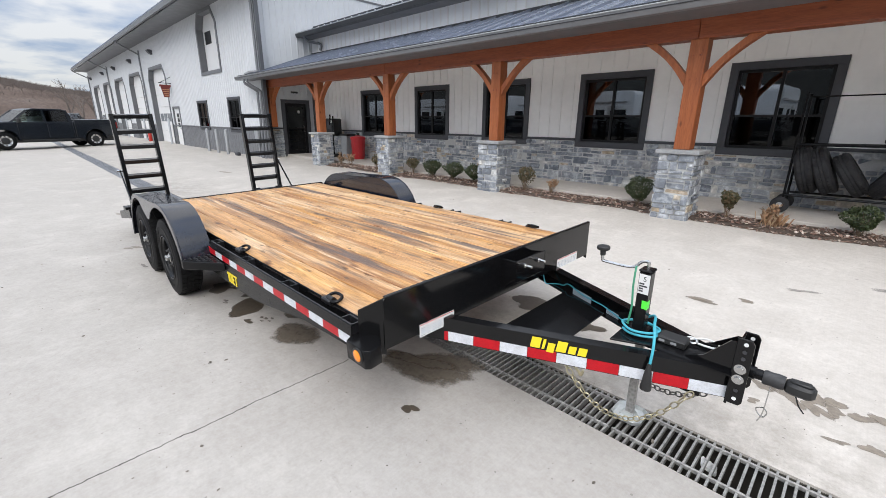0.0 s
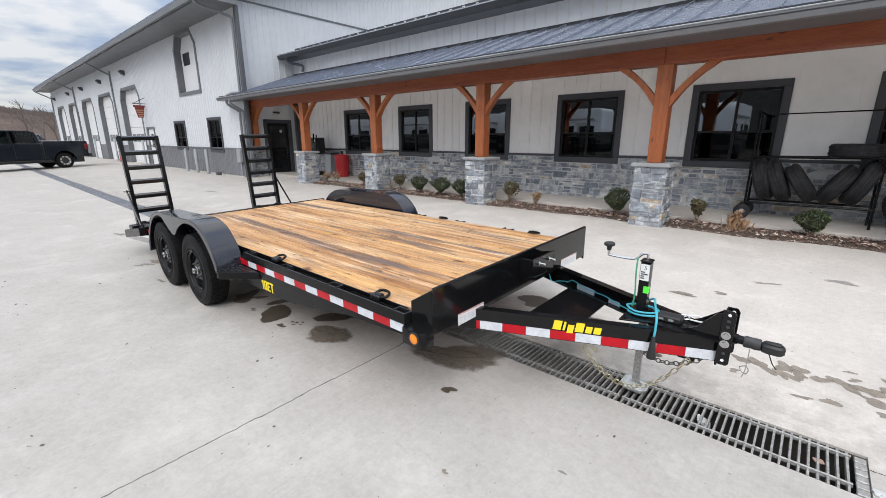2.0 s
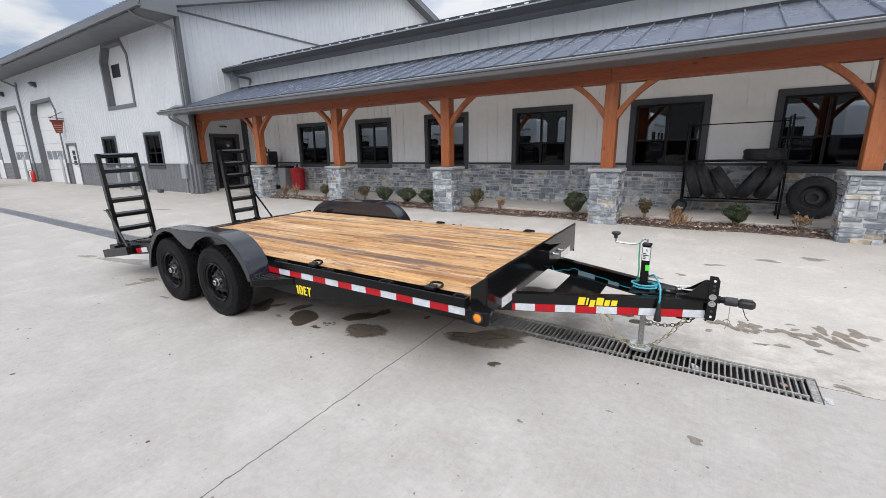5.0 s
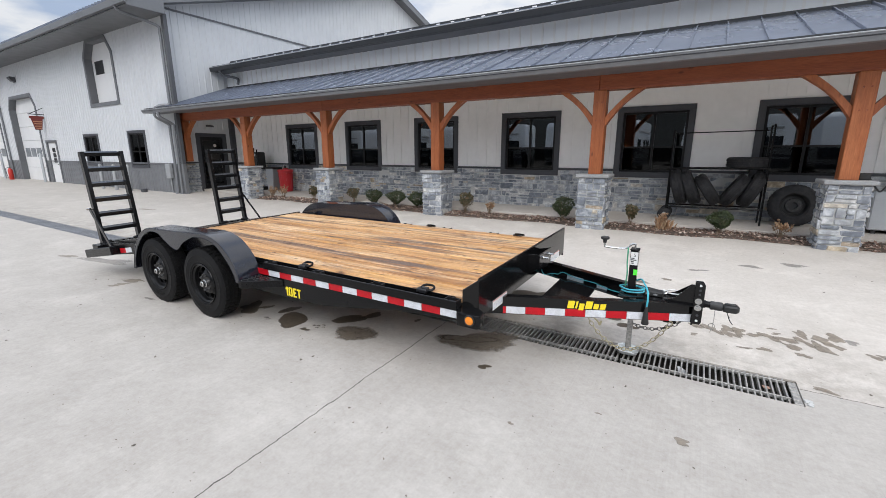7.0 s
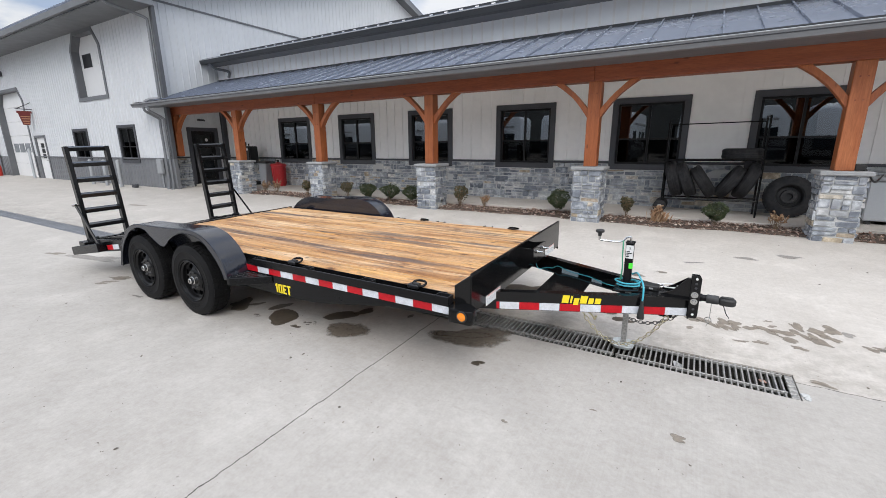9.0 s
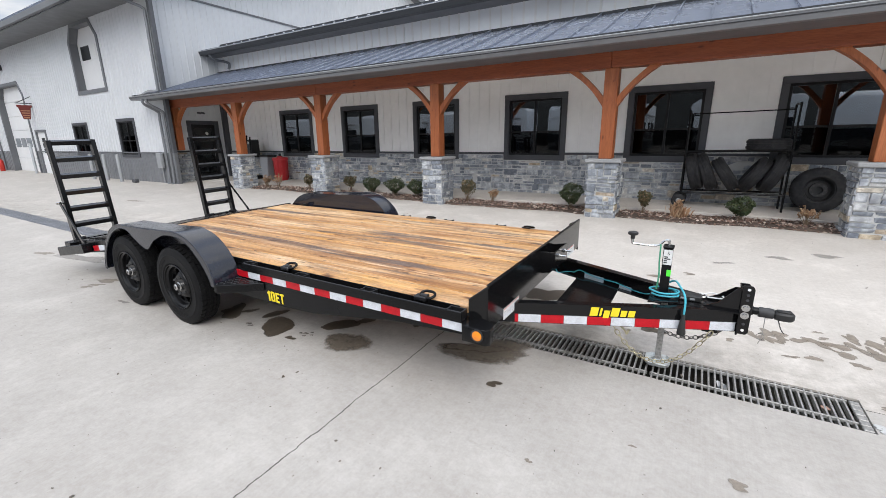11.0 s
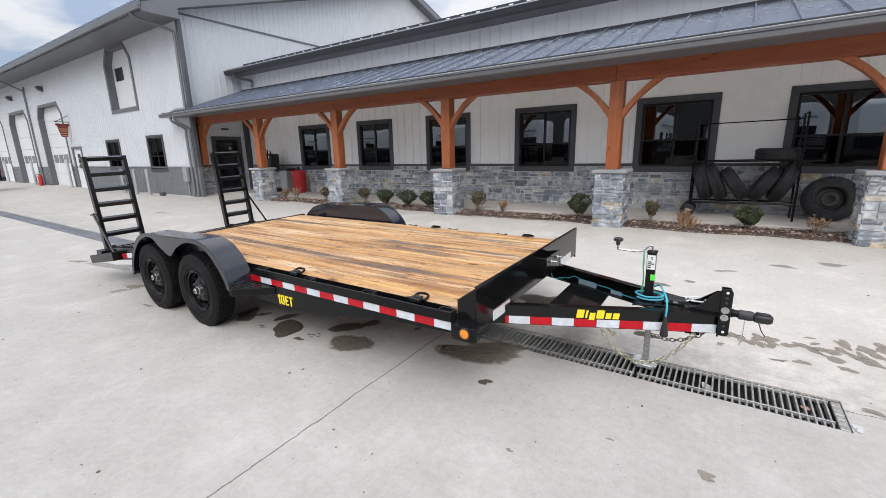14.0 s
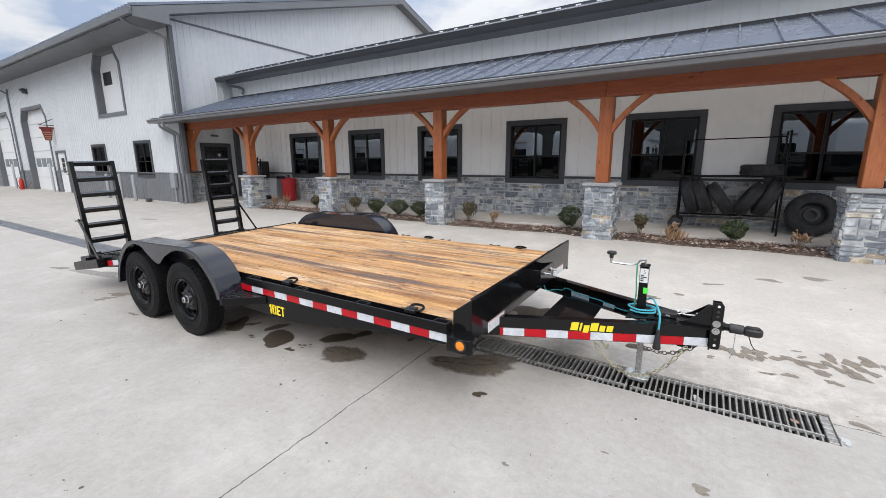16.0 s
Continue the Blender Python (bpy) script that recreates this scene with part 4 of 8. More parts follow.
def tall_frame(parent, a, b, z0, z1, cut, deep, door):
    """Metal jambs round a recessed tall opening, with cut corners at the head; a sectional door or a blind panel set back."""
    t = 0.13
    top = [(a, z0), (a, z1 - 0.6), (a + 0.45, z1), (b - 0.45, z1), (b, z1 - 0.6), (b, z0)]
    inn = [(a + t, z0), (a + t, z1 - 0.6 - 0.03), (a + 0.45 + 0.05, z1 - t), (b - 0.45 - 0.05, z1 - t), (b - t, z1 - 0.63), (b - t, z0)]
    bm = bmesh.new()
    for i in range(5):
        prism(bm, [top[i], top[i + 1], inn[i + 1], inn[i]], "y", GY - 0.03, GY + deep)
    part("jamb", bm, jamb_grey, parent)
    if not door:
        part("sill", boxed(a, b, GY - 0.03, GY + deep, z0 - 0.14, z0), jamb_grey, parent)
    w = (b - a) - 2 * t
    rows = 6 if door else 1
    h = (z1 - t - z0) / rows
    for r in range(rows):
        pn = part("door_section", boxed(a + t, b - t, GY + deep - 0.05, GY + deep, z0 + r * h + 0.006, z0 + (r + 1) * h - 0.006, 0.006), door_white, parent)
        if door and r == 2:
            n = 4
            for q in range(n):
                x0 = a + t + 0.25 + q * (w - 0.4) / n
                x1 = x0 + (w - 0.4) / n - 0.12
                # panes are opaque grey: the reflected yard is put into the colour
                part("pane", boxed(x0, x1, GY + deep - 0.06, GY + deep - 0.052, 1.31, 1.75), pane_pale, parent, "glass pane with the bright yard's reflection in its grey colour", 0)
    if not door:
        # two panes are plain white: their brightness is put into the colour
        for u0, u1, m_ in ((0.10, 0.42, window_black), (0.47, 0.66, label_white), (0.69, 0.90, label_white)):
            part("pane", boxed(a + t + u0 * w, a + t + u1 * w, GY + deep - 0.062, GY + deep - 0.052, z0 + 0.50 * h, z0 + 0.72 * h), m_, parent, "dark pane" if m_ is window_black else "plain white pane")


for i, (a, b) in enumerate(GDOORS):
    d = thing("door_%d" % (i + 1), "closed white sectional garage door in a deep grey frame", "garage door", ((a + b) / 2, GY, 0.1), "garage doors of the wing", "structure")
    tall_frame(d, a, b, 0.1, GTOP, True, 0.27, True)
d = thing("window_1", "blind white loading opening with a grey frame high in the wall", "window", (-20.2, GY, 3.4), "", "structure")
tall_frame(d, -21.42, -18.92, 3.40, 5.72, True, 0.28, False)


def sash_window(name, a, b, z0, z1, y, label, cols=2, rows=2, trim=0.12, face=-1, mat=trim_grey, group=""):
    """A framed window in a wall that faces the yard: trim, sash, mullions and panes."""
    w = thing(name, label, "window", ((a + b) / 2, y, z0), group, "structure")
    f = y - 0.03
    for p in ((a, b, z1 - trim, z1), (a, b, z0, z0 + trim), (a, a + trim, z0 + trim, z1 - trim), (b - trim, b, z0 + trim, z1 - trim)):
        part("window_frame", boxed(p[0], p[1], f, y + 0.09, p[2], p[3], 0.004), mat, w)
    a, b, z0, z1 = a + trim, b - trim, z0 + trim, z1 - trim
    s = 0.045
    for p in ((a, b, z1 - s, z1), (a, b, z0, z0 + s), (a, a + s, z0 + s, z1 - s), (b - s, b, z0 + s, z1 - s)):
        part("sash", boxed(p[0], p[1], y + 0.005, y + 0.075, p[2], p[3], 0.003), window_black, w)
    zm = z0 + (z1 - z0) * 0.42
    part("mullion", boxed((a + b) / 2 - 0.022, (a + b) / 2 + 0.022, y + 0.012, y + 0.07, z0 + s, z1 - s), window_black, w)
    for x0, x1 in ((a + s, (a + b) / 2 - 0.022), ((a + b) / 2 + 0.022, b - s)):
        part("rail", boxed(x0, x1, y + 0.014, y + 0.068, zm - 0.018, zm + 0.018), window_black, w)
        for q0, q1, gm in ((z0 + s, zm - 0.018, screen_mesh), (zm + 0.018, z1 - s, glass_dark)):
            pn = part("pane", boxed(x0, x1, y + 0.04, y + 0.046, q0, q1), gm, w, "dark reflecting glass pane" if gm is glass_dark else "dark insect screen over glass", 0)
            pn.visible_shadow = False
    return w


sash_window("window_2", -22.7, -21.3, 0.98, 2.26, GY, "small black window in the ribbed metal wall", trim=0.1)
sash_window("window_3", -18.75, -17.42, 0.95, 2.30, GY, "small black window in the ribbed metal wall", trim=0.1)
d = thing("door_6", "white service door with a narrow light in a grey frame", "door", (-26.4, GY, 0.1), "", "structure")
for p in ((-27.05, -26.93, 0.1, 2.08), (-25.87, -25.75, 0.1, 2.08), (-26.93, -25.87, 1.98, 2.08)):
    part("door_frame", boxed(p[0], p[1], GY - 0.03, GY + 0.1, p[2], p[3]), jamb_grey, d)
part("door_leaf", boxed(-26.93, -25.87, GY + 0.03, GY + 0.08, 0.1, 1.98, 0.006), door_white, d)
for q in range(3):
    part("pane", boxed(-26.55, -26.2, GY + 0.02, GY + 0.028, 1.05 + q * 0.24, 1.25 + q * 0.24), window_black, d)
part("handle", boxed(-26.1, -25.98, GY - 0.03, GY + 0.03, 0.95, 0.98, 0.008), chrome, d)

# near gable wall, with its door under the porch
gab = thing("wall_wing_gable", "tall white ribbed gable wall of the wing", "wall", (GX1, 7, 0), "", "structure")
DO0, DO1, DOT = 7.36, 8.47, 2.17
OY = 8.78                                            # front plane of the office
bm = bmesh.new()
zr = EAVE + SLOPE * (RIDGE_Y - GY)
box(bm, GX1 - 0.3, GX1, GY + 0.07, DO0, 1.15, EAVE)
box(bm, GX1 - 0.3, GX1, DO0, DO1, DOT, EAVE)
box(bm, GX1 - 0.3, GX1, DO1, GB, 0.05, EAVE)
prism(bm, [(GY + 0.07, EAVE), (GB, EAVE), (GB, EAVE + 0.3), (RIDGE_Y, zr + 0.3), (GY + 0.07, EAVE + 0.32)], "x", GX1 - 0.3, GX1)
y = GY + 0.16
while y < GB:
    z0 = 2.3 if DO0 - 0.1 < y < DO1 + 0.1 else (1.2 if y < DO0 else 0.2)
    zt = EAVE + SLOPE * (min(y, 2 * RIDGE_Y - y) - GY) + 0.22
    prism(bm, [(GX1 - 0.004, y - 0.03), (GX1 + 0.016, y - 0.012), (GX1 + 0.016, y + 0.012), (GX1 - 0.004, y + 0.03)], "z", z0, zt)
    y += 0.2285
part("siding", bm, siding_white, gab, "white ribbed metal siding", 20)
part("band_trim", boxed(GX1 + 0.001, GX1 + 0.03, GY + 0.2, GB, EAVE + 0.24, EAVE + 0.30), jamb_grey, gab)
# the front wall runs on a little past the gable as a corner return
part("corner_return", boxed(GX1 - 0.003, GX1 + 0.23, GY, GY + 0.068, WAIN, EAVE), siding_white, gab)
part("return_base", boxed(GX1 - 0.003, GX1 + 0.23, GY - 0.002, GY + 0.068, 0.05, WAIN), wainscot_grey, gab)
part("corner_trim", boxed(GX1 + 0.22, GX1 + 0.365, GY - 0.035, GY + 0.075, WAIN, EAVE), trim_corner, gab)
part("corner_trim", boxed(GX1 + 0.22, GX1 + 0.366, GY - 0.036, GY + 0.075, 0.05, WAIN), wainscot_grey, gab)
part("stone_backing", boxed(GX1 - 0.3, GX1 - 0.02, GY + 0.08, DO0, 0.05, 1.15), mortar, gab)
d = thing("door_7", "black glazed entrance door in a charcoal frame", "door", (GX1, 7.9, 0.15), "", "structure")
for p in ((DO0, DO0 + 0.13, 0.12, DOT), (DO1 - 0.13, DO1, 0.12, DOT), (DO0 + 0.13, DO1 - 0.13, DOT - 0.12, DOT)):
    part("door_frame", boxed(GX1 - 0.12, GX1 + 0.04, p[0], p[1], p[2], p[3], 0.005), trim_grey, d)
a, b = DO0 + 0.13, DO1 - 0.13
for p in ((a, a + 0.11, 0.14, DOT - 0.12), (b - 0.11, b, 0.14, DOT - 0.12), (a + 0.11, b - 0.11, DOT - 0.24, DOT - 0.12), (a + 0.11, b - 0.11, 0.14, 0.38), (a + 0.11, b - 0.11, 1.13, 1.19)):
    part("stile", boxed(GX1 - 0.08, GX1 - 0.03, p[0], p[1], p[2], p[3], 0.004), window_black, d)
pn = part("pane", boxed(GX1 - 0.06, GX1 - 0.054, a + 0.11, b - 0.11, 0.38, DOT - 0.24), glass_door, d, "dark tinted glass", 0)
pn.visible_shadow = False
part("pull_handle", tube(bmesh.new(), [(GX1 - 0.03, b - 0.14, 0.95), (GX1 + 0.03, b - 0.14, 0.95), (GX1 + 0.03, b - 0.14, 1.25), (GX1 - 0.03, b - 0.14, 1.25)], 0.01), chrome, d)
part("decal", lathe(bmesh.new(), [(0.055, 0), (0.055, 0.003), (0.035, 0.003), (0.035, 0)], (GX1 - 0.052, 8.05, 1.75), "x", 20), label_white, d)

# roof of the wing, soffit and gutter
OV, RK = 1.05, 0.46
roof = thing("roof_wing", "slate-grey ribbed metal roof with deep grey eaves", "roof", (GX1, GY, EAVE), "", "structure")
bm = bmesh.new()
for sgn in (1, -1):
    y0 = GY - OV if sgn > 0 else 2 * RIDGE_Y - (GY - OV)
    ze = EAVE + 0.22
    zt = ze + SLOPE * (RIDGE_Y - GY + OV)
    pts = [(y0, ze), (RIDGE_Y, zt), (RIDGE_Y, zt + 0.06), (y0, ze + 0.06)]
    prism(bm, pts, "x", GX0 - 0.5, GX1 + RK)
part("roof_sheet", bm, roof_slate, roof)
bm = bmesh.new()
x = GX0 - 0.4
while x < GX1 + RK:
    prism(bm, [(GY - OV - 0.03, EAVE + 0.27), (RIDGE_Y, zt + 0.05), (RIDGE_Y, zt + 0.095), (GY - OV - 0.03, EAVE + 0.325)], "x", x, x + 0.03)
    x += 0.2285
part("roof_ribs", bm, roof_slate, roof, "", 0, "stuff")
part("soffit", boxed(GX0 - 0.5, GX1 + RK - 0.02, GY - OV + 0.02, GY + 0.01, EAVE - 0.03, EAVE), soffit_grey, roof)
bm = bmesh.new()
for sgn in (1, -1):
    y0 = GY - OV if sgn > 0 else 2 * RIDGE_Y - (GY - OV)
    yc = GY if sgn > 0 else 2 * RIDGE_Y - GY
    prism(bm, [(y0, EAVE - 0.03), (y0, EAVE + 0.24), (RIDGE_Y, zt + 0.02), (RIDGE_Y, zt - 0.25), (yc, EAVE + 0.29), (yc, EAVE - 0.03)], "x", GX1 + RK - 0.03, GX1 + RK)
part("rake_fascia", bm, gutter_grey, roof)
bm = bmesh.new()
prism(bm, [(GY, EAVE + 0.29), (RIDGE_Y, zt - 0.25), (RIDGE_Y, zt - 0.22), (GY, EAVE + 0.32)], "x", GX1, GX1 + RK - 0.03)
prism(bm, [(2 * RIDGE_Y - GY, EAVE + 0.29), (RIDGE_Y, zt - 0.25), (RIDGE_Y, zt - 0.22), (2 * RIDGE_Y - GY, EAVE + 0.32)], "x", GX1, GX1 + RK - 0.03)
part("rake_soffit", bm, soffit_grey, roof)
part("gutter", prism(bmesh.new(), [(GY - OV - 0.11, EAVE + 0.19), (GY - OV - 0.08, EAVE + 0.03), (GY - OV + 0.02, EAVE + 0.03), (GY - OV + 0.02, EAVE + 0.20), (GY - OV - 0.01, EAVE + 0.20), (GY - OV - 0.01, EAVE + 0.06),
                                       (GY - OV - 0.06, EAVE + 0.06), (GY - OV - 0.09, EAVE + 0.19)], "x", GX0 - 0.5, GX1 + RK), gutter_grey, roof)
part("back_wall", boxed(GX0, GX1 - 0.3, GB - 0.3, GB, 0.05, EAVE), siding_white, roof)
part("end_wall", boxed(GX0, GX0 + 0.3, GY + 0.3, GB - 0.3, 0.05, EAVE), siding_white, roof)


def downspout(x, y0, z0, y1, z1, bottom, name="downspout", r=0.045):
    line = [(x, y0, z0), (x, y0, z0 - 0.12), (x, y1, z1), (x, y1, z1 - 0.15), (x, y1, bottom + 0.12), (x, y1 - 0.1, bottom + 0.02)]
    bm = bmesh.new()
    tube(bm, [Vector(p) for p in smooth_line(line, 3)], r, 8)
    return solid(name, bm, gutter_grey, "grey metal downspout on the wall", "downspout", "structure", "downspouts")


for x in (-55.2, -44.3, -32.45):
    downspout(x, GY - OV - 0.03, EAVE + 0.06, GY - 0.06, 5.15, 0.13)
solid("downspout", tube(bmesh.new(), smooth_line([(GX1 - 0.22, GY - OV - 0.03, EAVE + 0.05), (GX1 - 0.17, GY - OV + 0.1, EAVE - 0.1), (GX1 + 0.10, GY - 0.15, 5.42), (GX1 + 0.13, GY - 0.07, 5.2), (GX1 + 0.13, GY - 0.07, 4.5), (GX1 + 0.13, GY - 0.07, 3.05)], 3), 0.045, 8),
      gutter_grey, "grey downspout at the corner of the wing", "downspout", "structure", "downspouts")


def wall_lamp(x, y, z):
    w = thing("wall_lamp", "small dark wall-pack lamp under the eaves", "lamp", (x, y, z), "wall lamps of the wing")
    part("housing", prism(bmesh.new(), [(y, z - 0.12), (y - 0.12, z - 0.08), (y - 0.26, z + 0.08), (y - 0.2, z + 0.14), (y, z + 0.12)], "x", x - 0.16, x + 0.16, 0.01), trim_grey, w)
    part("lens", boxed(x - 0.12, x + 0.12, y - 0.17, y - 0.08, z - 0.1, z - 0.085), plastic_grey, w)


for x in (-29.45, -35.15, -41.0, -46.4, -53.4):
    wall_lamp(x, GY - 0.01, 4.98)

# keystone sign on its bracket
sg = thing("hanging_sign", "dark red keystone sign with pale lines hung from a bracket", "sign", (-26.63, GY, 2.4))
bm = bmesh.new()
tube(bm, [(-26.63, GY - 0.005, 3.23), (-26.63, 6.09, 3.23)], 0.02, 6)
tube(bm, [(-26.63, GY - 0.005, 3.53), (-26.63, 6.13, 3.23)], 0.015, 6)
part("bracket", bm, trim_grey, sg)
ky = [(6.12, 3.15), (6.63, 3.15), (6.63, 3.05), (6.585, 3.05), (6.49, 2.54), (6.26, 2.54), (6.165, 3.05), (6.12, 3.05)]
part("sign_board", prism(bmesh.new(), ky, "x", -26.655, -26.605), rust_red, sg)
for i, (w, z) in enumerate(((0.18, 3.00), (0.16, 2.905), (0.14, 2.81), (0.12, 2.705), (0.095, 2.61))):
    part("print_line", boxed(-26.603, -26.599, 6.375 - w, 6.375 + w, z - 0.022, z + 0.022), sign_tan if i else rust_red, sg)


def bollard(x, y, h, r=0.06):
    b = thing("bollard", "pale grey steel bollard in front of the metal wall", "bollard", (x, y, gz(y)), "bollards of the wing")
    part("post", lathe(bmesh.new(), [(0, h + 0.05), (r * 0.6, h + 0.04), (r, h), (r, 0)], (x, y, gz(y)), "z", 20), plastic_grey if x > -24 else panel_grey, b)


for x, y, h in ((-18.22, 6.25, 0.92), (-19.36, 6.25, 0.92), (-20.52, 6.25, 0.92), (-27.32, 6.42, 1.34), (-33.3, 6.42, 1.32), (-39.1, 6.42, 1.32)):
    bollard(x, y, h, 0.055 if x < -24 else 0.06)
ex = thing("fire_extinguisher", "red fire extinguisher standing by a garage door", "fire extinguisher", (-31.75, 6.3, 0.11))
part("cylinder", lathe(bmesh.new(), [(0, 0.62), (0.04, 0.6), (0.1, 0.5), (0.1, 0.02), (0.09, 0)], (-31.75, 6.3, 0.11), "z", 20), red_paint, ex)
part("hose", tube(bmesh.new(), smooth_line([(-31.75, 6.3, 0.73), (-31.95, 6.2, 0.7), (-32.0, 6.2, 0.4), (-31.9, 6.22, 0.2)]), 0.015, 6), plastic_black, ex)
mb = thing("meter_box", "pale grey electric box on the metal wainscot", "box", (-15.95, GY, 0.62))
part("body", boxed(-16.1, -15.82, GY - 0.13, GY - 0.02, 0.62, 1.12, 0.015), plastic_grey, mb)
part("conduit", tube(bmesh.new(), [(-15.95, GY - 0.06, 0.62), (-15.95, GY - 0.06, 0.14)], 0.02, 8), plastic_grey, mb)
solid("dark_brick", boxed(-17.42, -17.18, 6.22, 6.36, gz(6.2), gz(6.2) + 0.13, 0.02), trim_grey, "small dark block lying by the wall", "block")

# ---- office with porch ----
OX1 = 7.0
SLAB = 0.215
tagged(part("pavement", boxed(GX1 - 0.1, OX1, 7.42, OY + 0.05, 0.02, SLAB, 0.01), concrete, None, "concrete porch slab along the office", 0), "", "pavement", "", "structure")
WINS = [(-12.42, -10.93), (-9.68, -8.28), (-7.08, -5.69), (-4.46, -3.01), (-1.80, -0.365), (0.62, 2.12), (3.4, 4.9)]
WZ0, WZ1 = 0.96, 2.41
office = thing("wall_office_front", "cream board siding over a ledge-stone base", "wall", (-4, OY, 0), "", "structure")
bm_s, bm_b, bm_u = bmesh.new(), bmesh.new(), bmesh.new()


def add_office(a, b, z0, z1):
    if z0 < 1.1:
        box(bm_b, a, b, OY, OY + 0.25, z0, min(z1, 1.1))
    if z1 > 3.7:
        box(bm_u, a, b, OY + 0.001, OY + 0.25, 3.7, z1)
    if z1 > 1.1:
        box(bm_s, a, b, OY + 0.001, OY + 0.25, max(z0, 1.1), min(z1, 3.7))


OTOP = 4.335
wall_run(GX1, OX1, OTOP, [(a + 0.02, b - 0.02, WZ0 + 0.02, WZ1 - 0.02) for a, b in WINS], add_office)
part("siding", bm_s, siding_cream, office, "cream vertical board siding", 0)
part("upper_siding", bm_u, siding_upper, office, "white board siding above the porch roof", 0)
part("stone_backing", bm_b, mortar, office, "grey mortar between the stones", 0)
cuts = [GX1] + [v for w in WINS for v in w] + [OX1]
for a, b in zip(cuts[::2], cuts[1::2]):
    part("ledge_trim", boxed(a + 0.002, b - 0.002, OY - 0.045, OY, 1.085, 1.135, 0.006), trim_grey, office, "charcoal ledge above the stone")
for i, (a, b) in enumerate(WINS):
    sash_window("window_%d" % (i + 4), a, b, WZ0, WZ1, OY, "black-framed office window with wide charcoal trim", trim=0.115, group="office windows")
part("inner_corner_trim", boxed(GX1 + 0.02, GX1 + 0.16, OY - 0.16, OY - 0.002, SLAB, 3.6), trim_grey, office)
# the rooms behind the glass: their dimness is put into the surface colours
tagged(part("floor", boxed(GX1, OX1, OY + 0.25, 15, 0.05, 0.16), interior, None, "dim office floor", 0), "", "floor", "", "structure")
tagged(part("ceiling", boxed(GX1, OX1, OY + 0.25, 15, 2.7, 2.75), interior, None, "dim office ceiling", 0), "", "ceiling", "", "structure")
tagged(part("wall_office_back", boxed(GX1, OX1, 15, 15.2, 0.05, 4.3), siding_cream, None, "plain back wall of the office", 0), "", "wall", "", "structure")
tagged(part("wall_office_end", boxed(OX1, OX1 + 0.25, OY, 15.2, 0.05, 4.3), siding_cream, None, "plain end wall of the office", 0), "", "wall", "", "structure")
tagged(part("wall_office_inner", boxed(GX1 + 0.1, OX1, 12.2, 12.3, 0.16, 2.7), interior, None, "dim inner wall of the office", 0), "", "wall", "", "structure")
for x in (-11.6, -6.2, -3.6, -1.0, 1.4):
    dk = thing("desk", "dark office desk behind the window", "desk", (x, 9.6, 0.16), "desks in the office")
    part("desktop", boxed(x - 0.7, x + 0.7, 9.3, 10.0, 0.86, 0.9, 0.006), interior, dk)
    for sx in (-0.66, 0.62):
        part("leg", boxed(x + sx, x + sx + 0.04, 9.34, 9.96, 0.16, 0.86), window_black, dk)
    part("monitor", boxed(x - 0.25, x + 0.25, 9.62, 9.66, 1.0, 1.3, 0.01), plastic_black, dk)

# battens
bat = None
x = GX1 + 0.4
while x < OX1:
    spans = [(2.45 if any(a - 0.03 < x < b + 0.03 for a, b in WINS) else 1.14, OTOP)]
    for z0, z1 in spans:
        if bat is None:
            ob = part("batten", boxed(-0.022, 0.022, -0.016, 0.0, 0, 1, 0), siding_cream, None, "", 0)
            bat = ob.data
        else:
            ob = new("batten", bat)
        ob.parent = office
        ob.location = Vector((x, OY, z0)) - OFFSET[office.name]
        ob.scale = (1, 1, z1 - z0)
    x += 0.268

# porch frame
PY0, PY1 = 6.72, 7.19
POSTS = [-11.98, -8.59, -5.20, -1.80, 1.612, 5.0]
PFY = 6.86                                           # front face of posts and beam
PW = 0.215
BZ0, BZ1 = 2.53, 2.80


def brace(parent, x, s):
    """A curved knee brace from the post at x to the beam, to the side s."""
    n = 10
    h = PW / 2
    lo, hi = [], []
    for i in range(n + 1):
        u = i / n
        bow = 0.055 * math.sin(math.pi * u)
        lo.append((x + s * (h + 0.60 * u - bow * 0.7), BZ0 - 0.60 + 0.60 * u + bow * 0.7))
        hi.append((x + s * (h + 0.44 * u - bow * 0.25), BZ0 - 0.44 + 0.44 * u + bow * 0.25))
    pts = lo + hi[::-1]
    part("brace", prism(bmesh.new(), pts, "y", PFY + 0.04, PFY + 0.16), timber_z, parent, "curved timber brace")


def post(x, foot, both=True):
    p = thing("porch_post", "orange-brown stained timber post with curved braces", "post", (x, PFY + PW / 2, foot), "porch posts")
    part("shaft", boxed(x - PW / 2, x + PW / 2, PFY, PFY + PW, foot, BZ0, 0.008), timber_z, p)
    for s in ((1, -1) if both else (1,)):
        brace(p, x, s)
    for z in (BZ0 - 0.2, BZ0 - 0.5):
        for s in (-0.04, 0.04):
            part("peg", rod(bmesh.new(), (x + s, PFY + 0.02, z), (x + s, PFY - 0.008, z), 0.012, 8), timber_x, p)


CAPZ = 1.04
for x in POSTS:
    post(x, CAPZ + 0.06)
post(GX1 + PW / 2 + 0.02, 1.20, False)
beam = thing("porch_beam", "long orange-brown stained timber beam carrying the porch roof", "beam", (-4, PFY, BZ0), "", "structure")
xs = [GX1 + 0.02, -8.59, -1.82, 4.95, OX1]
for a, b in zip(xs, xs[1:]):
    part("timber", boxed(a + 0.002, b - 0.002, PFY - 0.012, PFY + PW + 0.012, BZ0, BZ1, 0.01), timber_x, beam)
